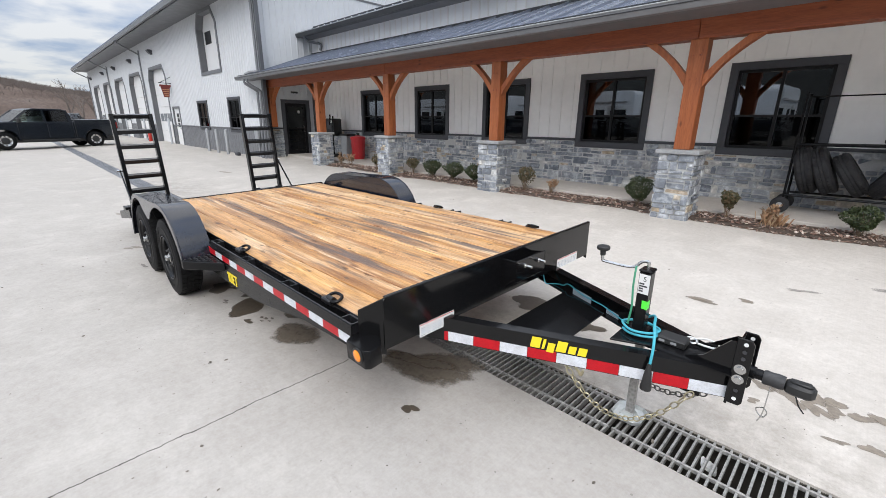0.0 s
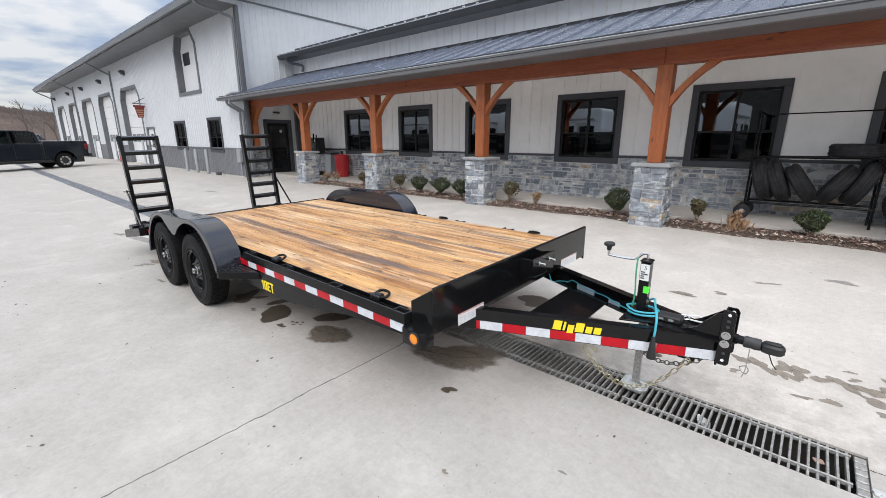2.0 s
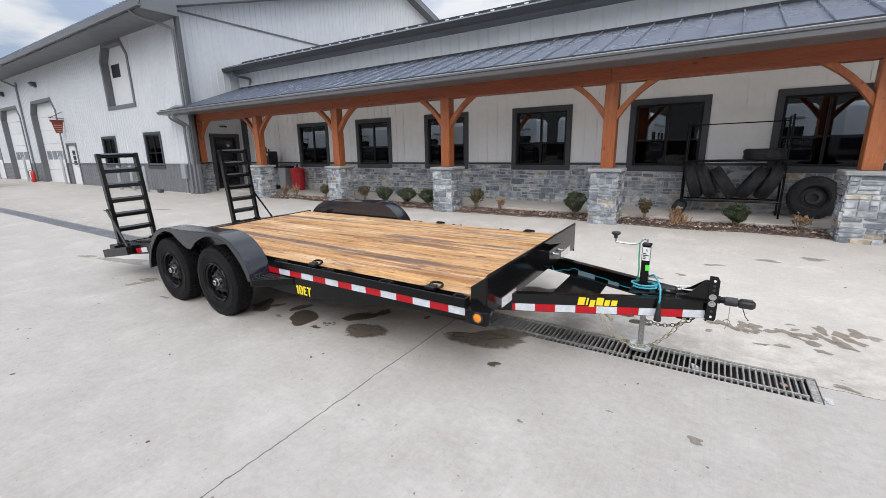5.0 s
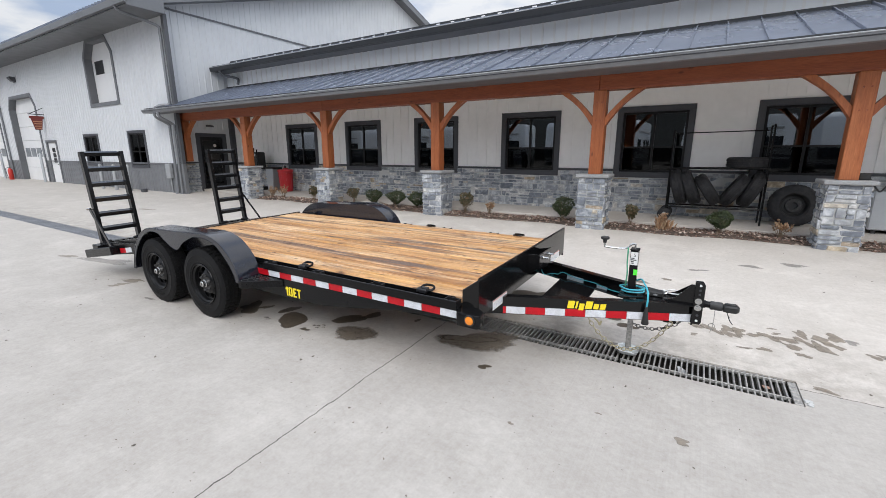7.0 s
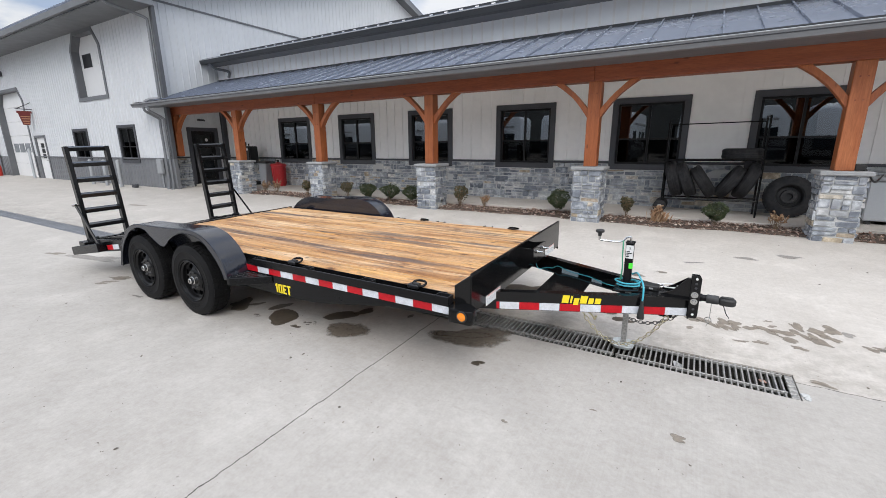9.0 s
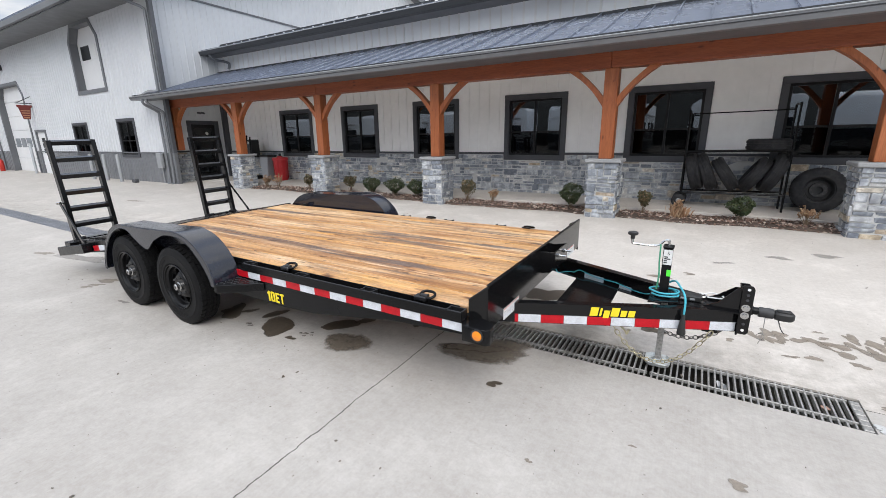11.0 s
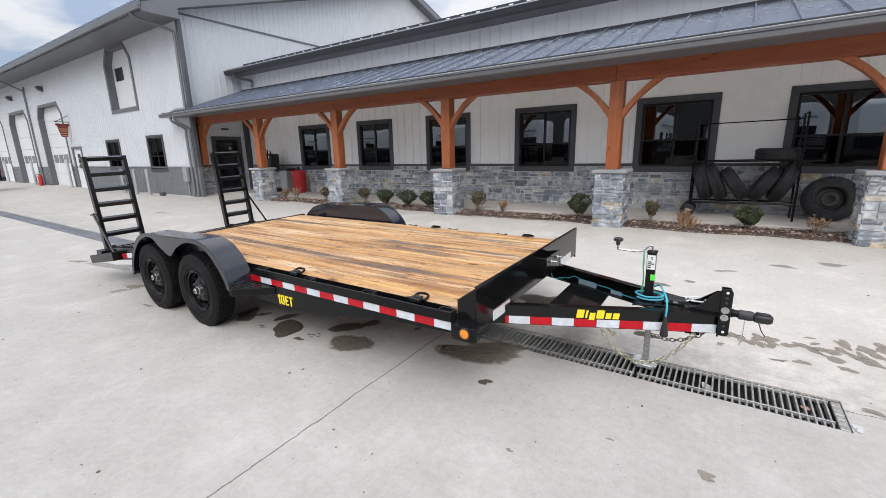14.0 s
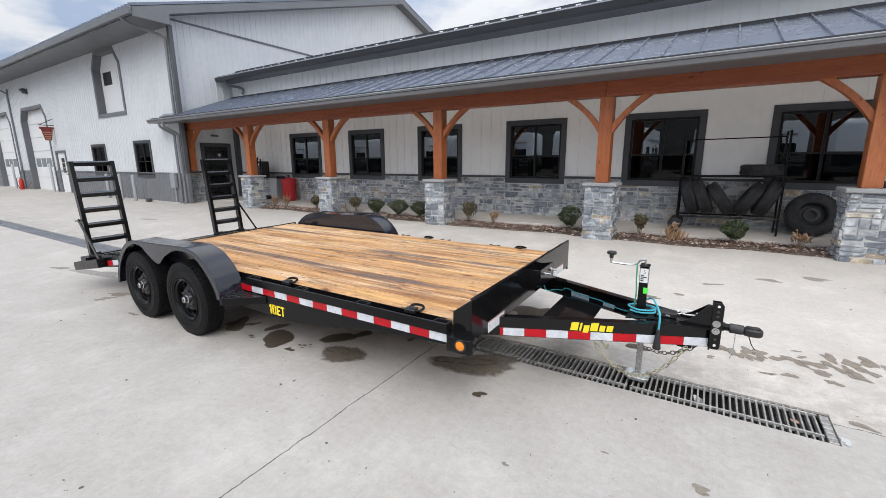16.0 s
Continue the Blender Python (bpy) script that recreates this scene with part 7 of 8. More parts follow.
for s in (0, 1):
    f = (lambda y: mirror(y)) if s else (lambda y: y)
    part("tail_box", bar(bmesh.new(), (-6.87, f(1.045), 0.199), (-6.10, f(1.045), 0.330), 0.088, 0.105, (0, 0, 1), 0.006), black_satin, tr)
    for i in range(2):
        xa, xb = -6.06 + i * 0.15, -5.912 + i * 0.15
        part("reflector_tape", bar(bmesh.new(), (xa, f(1.0885), 0.322 + 0.155 * (xa + 6.06)), (xb, f(1.0885), 0.322 + 0.155 * (xb + 6.06)), 0.004, 0.058), tape_red if i == 0 else tape_white, tr)
    # ramp: two uprights and rungs of angle
    y0, y1 = sorted((f(1.10), f(1.56)))
    lean = lambda z: -6.60 - 0.105 * (z - 0.33) / 1.14
    rp = part("ramp", boxed(-6.64, -6.56, y0, y1, 0.325, 0.365, 0.004), black_paint, tr, "black ladder ramp folded upright")
    zt = 1.49
    for y in (y0 + 0.022, y1 - 0.022):
        part("ramp_rail", bar(bmesh.new(), (lean(0.335), y, 0.335), (lean(zt), y, zt), 0.044, 0.075, (1, 0, 0), 0.003), black_paint, rp)
    for i in range(6):
        z = zt - 0.012 - 0.187 * i
        part("rung", prism(bmesh.new(), [(lean(z) + u, z + w) for u, w in ((-0.035, 0.016), (0.035, 0.0), (0.035, -0.045), (0.024, -0.045), (0.024, -0.010), (-0.035, 0.005))], "y", y0 + 0.04, y1 - 0.04, 0.002), black_paint, rp, "black angle-iron rung")
    arm_x, arm_z = (-6.20, 0.34) if s else (-6.245, 0.318)
    ab = part("assist_arm", bar(bmesh.new(), (lean(0.78) - 0.03, f(1.078), 0.79), (arm_x, f(1.078), arm_z), 0.012, 0.045 - 0.017 * s), black_paint, rp)
    part("pivot_bolt", rod(bmesh.new(), (arm_x, f(1.09), arm_z), (arm_x, f(1.05), arm_z), 0.020, 12), chrome, ab)
    part("pivot_bolt", rod(bmesh.new(), (lean(0.78) - 0.03, f(1.10), 0.79), (lean(0.78) - 0.03, f(1.045), 0.79), 0.014, 10), chrome, ab)
    for y in (y0 + 0.05, y1 - 0.05):
        part("hinge", lathe(bmesh.new(), [(0.0, -0.05), (0.026, -0.05), (0.026, 0.05), (0.0, 0.05)], (-6.57, y, 0.36), "y", 14), black_satin, rp)

# the tongue rides a little low
for ob in tr.children:
    if ob.name.split(".")[0] in ("tongue_beam", "hitch_channel", "nose_plate", "coupler", "tongue_plate", "tongue_cross_bar", "jack_mount", "jack", "trailer_cable", "harness", "cable_label", "breakaway_switch",
                                 "breakaway_cable", "snap_hook", "safety_chain", "chain_hook", "chain_lug", "brass_hook"):
        ob.location.z -= 0.020

# ---- ledge stone ----
def stone_meshes(n):
    out = []
    rng = random.Random(11)
    for i in range(n):
        bm = bmesh.new()
        vs = bmesh.ops.create_cube(bm, size=1)["verts"]
        for v in vs:
            v.co.x += rng.uniform(-0.06, 0.05)
            v.co.z += rng.uniform(-0.13, 0.07)
            v.co.y += rng.uniform(-0.22, 0.22) if v.co.y < 0 else 0
        deep_edges = [e for e in bm.edges if (e.verts[0].co.y < 0) != (e.verts[1].co.y < 0)]
        bmesh.ops.bevel(bm, geom=deep_edges, offset=0.075, segments=1, affect='EDGES')
        front = [e for e in bm.edges if all(v.co.y < 0 for v in e.verts)]
        bmesh.ops.bevel(bm, geom=front, offset=0.085, segments=2, affect='EDGES', profile=0.5)
        bmesh.ops.recalc_face_normals(bm, faces=bm.faces)
        me = bpy.data.meshes.new("stone")
        bm.to_mesh(me)
        bm.free()
        me.materials.append(stone)
        out.append(me)
    return out


STONES = stone_meshes(10)


def stone_cells(u0, u1, z0, z1, rng, holes=(), hs=(0.06, 0.08, 0.10, 0.125, 0.15), ws=(0.10, 0.14, 0.19, 0.26, 0.34)):
    """Random coursed stones over a face: yields (u, z, width, height)."""
    z = z0
    while z < z1 - 0.03:
        h = min(rng.choice(hs), z1 - z)
        if z1 - z - h < 0.05:
            h = z1 - z
        u = u0
        while u < u1 - 0.01:
            w = min(rng.choice(ws) * rng.uniform(0.85, 1.15), u1 - u)
            if u1 - u - w < 0.07:
                w = u1 - u
            if h > 0.10 and rng.random() < 0.5:
                k = rng.uniform(0.38, 0.62)
                cells = [(u, z, w, h * k), (u, z + h * k, w, h * (1 - k))]
            else:
                cells = [(u, z, w, h)]
            for c in cells:
                for (a, b, lo, hi) in holes:
                    if c[0] + c[2] > a and c[0] < b and c[1] + c[3] > lo and c[1] < hi:
                        x0, x1 = c[0], c[0] + c[2]
                        if c[1] >= lo - 0.02:
                            if x0 < a and a - x0 > 0.05:
                                yield (x0, c[1], a - x0, c[3])
                            if x1 > b and x1 - b > 0.05:
                                yield (b, c[1], x1 - b, c[3])
                        elif lo - c[1] > 0.03:
                            yield (c[0], c[1], c[2], lo - c[1])
                        break
                else:
                    yield c
            u += w
        z += h


def lay(parent, cells, frame_m, rng, joined=None, deep=0.06):
    """Lays stones on a face. frame_m: u along x, depth along y (outwards is -y), z up."""
    off = root_offset(parent)
    for u, z, w, h in cells:
        g = 0.0085
        m = frame_m @ Matrix.Translation((u + w / 2, -0.014 + rng.uniform(-0.011, 0.008), z + h / 2)) @ pose(0, 0, 0, 0, rng.uniform(-1.6, 1.6), 0) @ Matrix.Diagonal((w - 2 * g, deep, h - 2 * g, 1))
        me = rng.choice(STONES)
        if rng.random() < 0.5:
            m = m @ Matrix.Diagonal((-1, 1, -1, 1))
        if joined is not None:
            joined.from_mesh(me)
            joined.verts.ensure_lookup_table()
            new_vs = joined.verts[len(joined.verts) - len(me.vertices):]
            bmesh.ops.transform(joined, matrix=m, verts=new_vs)
        else:
            ob = new("stone", me)
            ob.parent = parent
            ob.matrix_basis = Matrix.Translation(-off) @ m


def mortar_bed(parent, u0, u1, z0, z1, frame_m, openings=()):
    """Pale mortar close behind the stone faces."""
    cuts = sorted({u0, u1, *[c for h in openings for c in h[:2] if u0 < c < u1]})
    for a, b in zip(cuts, cuts[1:]):
        top = min([z1] + [h[2] for h in openings if h[0] <= a and h[1] >= b])
        bm = boxed(a, b, -0.030, -0.004, z0, top)
        bmesh.ops.transform(bm, matrix=frame_m, verts=bm.verts)
        part("mortar_bed", bm, mortar, parent)


rng = random.Random(21)
holes = [(a - 0.005, b + 0.005, WZ0 - 0.005, 9) for a, b in WINS]
cells = list(stone_cells(GX1 + 0.17, OX1, SLAB - 0.02, 1.083, rng, holes))
near = [c for c in cells if -3.2 < c[0] < 2.6]
near_set = set(near)
lay(office, near, Matrix.Translation((0, OY, 0)), rng)
mortar_bed(office, GX1 + 0.18, OX1, SLAB - 0.02, 1.081, Matrix.Translation((0, OY, 0)), [(a - 0.005, b + 0.005, WZ0 - 0.006) for a, b in WINS])


def joined_stones(name, parent, cells, frame_m, rng):
    """The far stones of a wall as one mesh."""
    vs, fs = [], []
    for u, z, w, h in cells:
        g = 0.0085
        m = frame_m @ Matrix.Translation((u + w / 2, -0.014 + rng.uniform(-0.011, 0.008), z + h / 2)) @ pose(0, 0, 0, 0, rng.uniform(-1.6, 1.6), 0) @ Matrix.Diagonal((w - 2 * g, 0.06, h - 2 * g, 1))
        me = rng.choice(STONES)
        k = len(vs)
        vs += [m @ v.co - root_offset(parent) for v in me.vertices]
        fs += [[k + i for i in p.vertices] for p in me.polygons]
    me = bpy.data.meshes.new(name)
    me.from_pydata(vs, [], fs)
    me.materials.append(stone)
    ob = new(name, me)
    ob.parent = parent
    return tagged(ob, "", "", "", "stuff")


joined_stones("far_stones", office, [c for c in cells if c not in near_set], Matrix.Translation((0, OY, 0)), rng)
gm = Matrix.Translation((GX1, 0, 0)) @ pose(0, 0, 0, 0, 0, 90)
lay(gab, list(stone_cells(GY + 0.085, DO0 - 0.005, 0.12, 1.13, rng)), gm, rng)
part("ledge_trim", boxed(GX1 - 0.02, GX1 + 0.045, GY + 0.08, DO0, 1.13, 1.18, 0.006), trim_grey, gab)


def pier(x):
    p = thing("stone_pier", "grey ledge-stone porch pier with a cut stone cap", "pier", (x, 6.955, 0.1), "porch piers")
    part("core", boxed(x - 0.230, x + 0.230, PY0 + 0.004, PY1 - 0.004, 0.08, CAPZ - 0.002), mortar, p)
    part("cap", boxed(x - 0.285, x + 0.285, PY0 - 0.05, PY1 + 0.05, CAPZ, CAPZ + 0.06, 0.012), cap_stone, p, "cut grey stone cap")
    r = random.Random(int(x * 100))
    w = 0.235
    for ang, cx, cy in ((0, x, PY0), (90, x + w, 6.955), (-90, x - w, 6.955), (180, x, PY1)):
        m = Matrix.Translation((cx, cy, 0)) @ pose(0, 0, 0, 0, 0, ang) @ Matrix.Translation((0, 0.03, 0))
        lay(p, list(stone_cells(-w, w, 0.10, CAPZ, r, (), (0.07, 0.09, 0.12, 0.15), (0.10, 0.14, 0.19, 0.25))), m, r)


for x in POSTS[:5]:
    pier(x)
pier(POSTS[5])

# ---- planting bed ----
rng = random.Random(3)


def bed_edge(x):
    return 6.86 + 0.05 * math.sin(x * 1.7) + 0.03 * math.sin(x * 4.1)


BX0, BX1 = -11.6, 5.0
bm = bmesh.new()
n = 120
rows = []
for i in range(n + 1):
    x = BX0 + (BX1 - BX0) * i / n
    y0 = bed_edge(x)
    rows.append([bm.verts.new((x, y, max(gz(y), 0) + h)) for y, h in ((y0, 0.004), (y0 + 0.06, 0.03), (y0 + 0.28, 0.045), (7.43, 0.03))])
for a, b in zip(rows, rows[1:]):
    for k in range(3):
        bm.faces.new((a[k], b[k], b[k + 1], a[k + 1]))
tagged(part("planting_bed", bm, soil, None, "narrow planting bed of dark soil along the porch"), "", "planting bed", "", "structure")
bm = bmesh.new()
vs, fs = [], []
for i in range(5200):
    x = rng.uniform(BX0, BX1)
    if any(abs(x - q) < 0.26 for q in POSTS) and rng.random() < 0.8:
        continue
    y = bed_edge(x) + rng.uniform(-0.03, 0.52) ** 1.0
    z = gz(y) + 0.035 + rng.uniform(0, 0.02)
    if y < bed_edge(x) + 0.05:
        z = gz(y) + 0.012
    L, W = rng.uniform(0.015, 0.045), rng.uniform(0.008, 0.022)
    m = Matrix.Translation((x, y, z)) @ Euler((rng.uniform(-0.7, 0.7), rng.uniform(-0.7, 0.7), rng.uniform(0, 6.28))).to_matrix().to_4x4()
    k = len(vs)
    vs += [m @ Vector(p) for p in ((-L, 0, 0), (0, -W, 0.006), (L, 0, 0), (0, W, 0.006), (0, 0, -0.008))]
    fs += [[k, k + 1, k + 2, k + 3], [k, k + 4, k + 1], [k + 1, k + 4, k + 2], [k + 2, k + 4, k + 3], [k + 3, k + 4, k]]
me = bpy.data.meshes.new("mulch")
me.from_pydata(vs, [], fs)
me.materials.append(mulch_mat)
tagged(new("mulch", me), "bark mulch and dry brown leaves on the bed", "mulch", "", "stuff")


def bush(x, y, w, h, kind, seed):
    """A small shrub: stems from the ground and a crown of separate leaves. kind: green, mixed or dry."""
    r = random.Random(seed)
    base = gz(y) + 0.03
    lab = {"green": "small clipped green boxwood shrub in the mulch bed", "mixed": "half-bare shrub with green and brown leaves", "dry": "small dried brown shrub in the mulch bed"}[kind]
    th = thing("shrub", lab, "shrub", (x, y, base), "shrubs of the porch bed")
    bm = bmesh.new()
    tips = []
    for i in range({"green": 9, "mixed": 12, "dry": 16}[kind]):
        a, o = r.uniform(0, 6.28), r.uniform(0.1, 1.0)
        top = Vector((x + 0.5 * w * o * math.cos(a) * 0.9, y + 0.5 * w * o * math.sin(a) * 0.9, base + h * r.uniform(0.55, 0.98)))
        mid = Vector((x, y, base)).lerp(top, 0.5) + Vector((r.uniform(-0.03, 0.03), r.uniform(-0.03, 0.03), 0.02))
        tube(bm, smooth_line([(x + r.uniform(-0.02, 0.02), y + r.uniform(-0.02, 0.02), base - 0.02), mid, top], 3), 0.0035, 4)
        tips.append((mid, top))
    part("woody_base", bm, twig, th)
    vs, fs = [], []
    count = {"green": 2000, "mixed": 800, "dry": 260}[kind]
    lump = [(r.uniform(0, 6.28), r.uniform(-0.6, 1.0), r.uniform(0.75, 1.1)) for _ in range(9)]
    for i in range(count):
        if kind == "green" or (kind == "mixed" and i % 3):
            while True:
                d = Vector((r.gauss(0, 1), r.gauss(0, 1), r.gauss(0, 1))).normalized()
                rad = r.uniform(0.55, 1.0) ** 0.5
                k = 1.0 + 0.13 * math.sin(3 * math.atan2(d.y, d.x) + seed) + 0.10 * math.sin(5 * d.z + seed * 2 + 2 * d.x)
                flare = 0.58 + 0.42 * min(1.0, max(0.0, (d.z * rad + 0.75) / 1.0))
                p = Vector((d.x * w / 2 * flare, d.y * w / 2 * flare, d.z * h * 0.40)) * rad * k
                break
            c = Vector((x, y, base + h * (0.60 if kind == "green" else 0.68))) + (p if kind == "green" else p * 0.8)
        else:
            m_, t_ = r.choice(tips)
            c = m_.lerp(t_, r.uniform(0.2, 1.08)) + Vector((r.gauss(0, 0.012), r.gauss(0, 0.012), r.gauss(0, 0.012)))
        L = r.uniform(0.012, 0.022) * (1.0 if kind == "green" else 1.25)
        m = Matrix.Translation(c) @ Euler((r.uniform(-1.2, 1.2), r.uniform(-1.2, 1.2), r.uniform(0, 6.28))).to_matrix().to_4x4()
        k0 = len(vs)
        vs += [m @ Vector(q) - Vector((x, y, base)) for q in ((-L, 0, 0), (0, -L * 0.55, 0.003), (L, 0, 0), (0, L * 0.55, 0.003))]
        fs.append([k0, k0 + 1, k0 + 2, k0 + 3])
    me = bpy.data.meshes.new("crown")
    me.from_pydata(vs, [], fs)
    me.materials.append({"green": leaf_green, "mixed": leaf_mixed, "dry": leaf_dry}[kind])
    ob = new("crown", me)
    ob.parent = th


for i, (x, y, w, h, k) in enumerate([(-9.42, 7.12, 0.34, 0.40, "mixed"), (-8.0, 7.2, 0.40, 0.40, "mixed"), (-7.22, 7.14, 0.46, 0.42, "green"), (-6.48, 7.1, 0.50, 0.42, "green"), (-5.9, 7.15, 0.46, 0.40, "green"),
                                     (-4.58, 7.15, 0.40, 0.46, "mixed"), (-4.02, 7.2, 0.30, 0.30, "dry"), (-2.40, 7.14, 0.42, 0.46, "green"), (-1.16, 7.2, 0.30, 0.40, "mixed"), (-0.63, 7.1, 0.30, 0.30, "dry"),
                                     (0.22, 7.12, 0.40, 0.37, "green"), (1.03, 7.15, 0.30, 0.30, "dry"), (-11.2, 7.1, 0.36, 0.36, "dry"), (-10.75, 7.15, 0.42, 0.40, "dry"), (2.6, 7.1, 0.4, 0.4, "green")]):
    bush(x, y, w, h, k, i + 1)

# tufts of dry grass by one shrub
r = random.Random(8)
vs, fs = [], []
for i in range(130):
    x, y = -0.62 + r.gauss(0, 0.06), 7.08 + r.gauss(0, 0.05)
    a, L = r.uniform(0, 6.28), r.uniform(0.08, 0.24)
    z = gz(y) + 0.03
    d = Vector((math.cos(a), math.sin(a), 0)) * L * 0.45
    k = len(vs)
    vs += [(x - 0.003, y, z), (x + 0.003, y, z), (x + d.x * 0.5, y + d.y * 0.5, z + L * 0.7), (x + d.x, y + d.y, z + L * 0.85)]
    fs.append([k, k + 1, k + 2]); fs.append([k + 1, k + 3, k + 2])
me = bpy.data.meshes.new("dry_grass")
me.from_pydata(vs, [], fs)
me.materials.append(leaf_dry)
tagged(new("dry_grass", me), "tuft of dry straw-coloured grass", "grass", "", "stuff")

# ---- things on the porch ----
def loose_tyre(name, R, W, bore, m, label, cat="tyre", rim=False, group=""):
    """A tyre round the local y axis, placed by m."""
    base = m.translation
    ob = new(name)
    ob.matrix_world = m
    tagged(ob, label, cat, group)
    OFFSET[ob.name] = Vector((0, 0, 0))
    prof = [(bore, -W * 0.42), (bore * 1.06, -W * 0.5), (R * 0.86, -W * 0.5), (R * 0.95, -W * 0.44), (R, -W * 0.34), (R, -W * 0.12), (R - 0.008, -W * 0.11), (R - 0.008, -W * 0.07), (R, -W * 0.06), (R, W * 0.06), (R - 0.008, W * 0.07),
            (R - 0.008, W * 0.11), (R, W * 0.12), (R, W * 0.34), (R * 0.95, W * 0.44), (R * 0.86, W * 0.5), (bore * 1.06, W * 0.5), (bore, W * 0.42), (bore * 1.02, 0), (bore, -W * 0.42)]
    part("carcass", lathe(bmesh.new(), prof, (0, 0, 0), "y", 44), tyre_dusty, ob)
    bm = bmesh.new()
    for i in range(40):
        a = 2 * math.pi * i / 40
        for h in (-0.23, 0.23):
            m2 = Matrix.Rotation(-a, 4, 'Y') @ Matrix.Translation((R + 0.001, W * h, 0))
            bmesh.ops.create_cube(bm, size=1, matrix=m2 @ Matrix.Diagonal((0.008, W * 0.18, R * 0.10, 1)))
    part("tread", bm, tyre_dusty, ob, "", 0, "stuff")
    if rim:
        part("rim", lathe(bmesh.new(), [(bore * 0.0, W * 0.11), (bore * 1.0, W * 0.11), (bore * 1.04, -W * 0.45), (bore * 0.98, -W * 0.43), (bore * 0.9, -W * 0.30), (bore * 0.86, W * 0.02), (bore * 0.62, -W * 0.02), (bore * 0.58, -W * 0.14), (bore * 0.30, -W * 0.14), (bore * 0.28, W * 0.1), (bore * 0.0, W * 0.1)],
                          (0, 0, 0), "y", 40), plastic_black, ob, "dusty black steel rim")
        for i in range(8):
            a = 2 * math.pi * i / 8
            part("bolt_hole", rod(bmesh.new(), (bore * 0.45 * math.cos(a), -W * 0.13, bore * 0.45 * math.sin(a)), (bore * 0.45 * math.cos(a), -W * 0.15, bore * 0.45 * math.sin(a)), 0.012, 8), interior, ob)
    return ob


RK0, RK1, RY0, RY1 = -0.655, 0.825, 7.98, 8.42
rk = thing("tyre_rack", "black steel tyre rack on wheels with two levels", "rack", (0.1, 8.0, SLAB), "", "")
for x, top in ((RK0, 1.87), (RK1, 1.93)):
    for y in (RY0, RY1):
        part("upright", tube(bmesh.new(), [(x, y, SLAB + (0.12 if x < 0 else 0.0)), (x, y, top)], 0.016, 8), black_satin, rk)
    part("cross_tube", tube(bmesh.new(), [(x, RY0, top), (x, RY1, top)], 0.016, 8), black_satin, rk)
for z in (0.475, 1.185):
    for y in (RY0, RY1):
        part("rail", tube(bmesh.new(), [(RK0, y, z + 0.0), (RK1, y, z + 0.02)], 0.016, 8), black_satin, rk)
    for x in (RK0, RK1):
        part("cross_tube", tube(bmesh.new(), [(x, RY0, z), (x, RY1, z)], 0.014, 8), black_satin, rk)
part("top_rail", tube(bmesh.new(), [(RK0, RY1, 1.84), (RK1, RY1, 1.86)], 0.010, 8), black_satin, rk)
for y in (RY0 - 0.03, RY1 + 0.03):
    w = part("caster", lathe(bmesh.new(), [(0.0, -0.025), (0.10, -0.025), (0.115, -0.015), (0.115, 0.015), (0.10, 0.025), (0.0, 0.025)], (RK0 - 0.02, y, SLAB + 0.115), "y", 28), tyre_dusty, rk)
    part("hub", lathe(bmesh.new(), [(0.0, -0.03), (0.035, -0.03), (0.04, -0.024)], (RK0 - 0.02, y, SLAB + 0.115), "y", 16), plastic_grey, w)
# tyres leaning inside: tread towards the yard
for x, lean_ in ((-0.50, 17), (-0.30, 23), (-0.01, 34), (0.40, -33), (0.66, -24)):
    R = 0.33 if abs(lean_) < 28 else 0.31
    top = abs(math.sin(radians(lean_))) * 0.1
    m = Matrix.Translation((x, 8.20, 0.49 + R * math.cos(radians(lean_)) + 0.09 * abs(math.sin(radians(lean_))) + 0.005)) @ Matrix.Rotation(radians(-lean_), 4, 'Y') @ Matrix.Rotation(radians(90), 4, 'Z')
    loose_tyre("tyre", R, 0.20, 0.2, m, "worn black tyre leaning in the rack", group="tyres in the rack")
loose_tyre("tyre", 0.31, 0.19, 0.19, pose(0.53, 8.20, 1.207 + 0.095, 90, 0, 0), "black tyre lying flat on top of the rack", group="tyres in the rack")
loose_tyre("truck_wheel", 0.358, 0.24, 0.2, pose(1.295, 8.34, SLAB + 0.355, -6, 0, 0), "large black truck wheel standing against the stone wall", "wheel", True)

# bins and equipment by the door
b = thing("waste_bin", "round red plastic waste bin with a lid on the porch", "bin", (-12.1, 8.35, SLAB))
part("body", lathe(bmesh.new(), [(0.0, 0.0), (0.18, 0.0), (0.195, 0.03), (0.225, 0.62), (0.24, 0.63), (0.24, 0.66), (0.22, 0.66), (0.0, 0.6)], (-12.1, 8.35, SLAB), "z", 36), plastic_red, b)
part("lid", lathe(bmesh.new(), [(0.255, 0.66), (0.255, 0.69), (0.22, 0.73), (0.08, 0.75), (0.08, 0.77), (0.0, 0.77)], (-12.1, 8.35, SLAB), "z", 36), plastic_red, b, "faded red lid")
part("lid_knob", lathe(bmesh.new(), [(0.04, 0.77), (0.045, 0.85), (0.0, 0.86)], (-12.1, 8.35, SLAB), "z", 16), plastic_black, b)
for i in range(12):
    a = 2 * math.pi * i / 12
    part("rib", bar(bmesh.new(), (-12.1 + 0.202 * math.cos(a), 8.35 + 0.202 * math.sin(a), SLAB + 0.05), (-12.1 + 0.228 * math.cos(a), 8.35 + 0.228 * math.sin(a), SLAB + 0.6), 0.02, 0.01, (math.cos(a), math.sin(a), 0)), plastic_red, b)
b = thing("grey_tote", "tall grey plastic bin standing beside the red one", "bin", (-12.85, 8.4, SLAB))
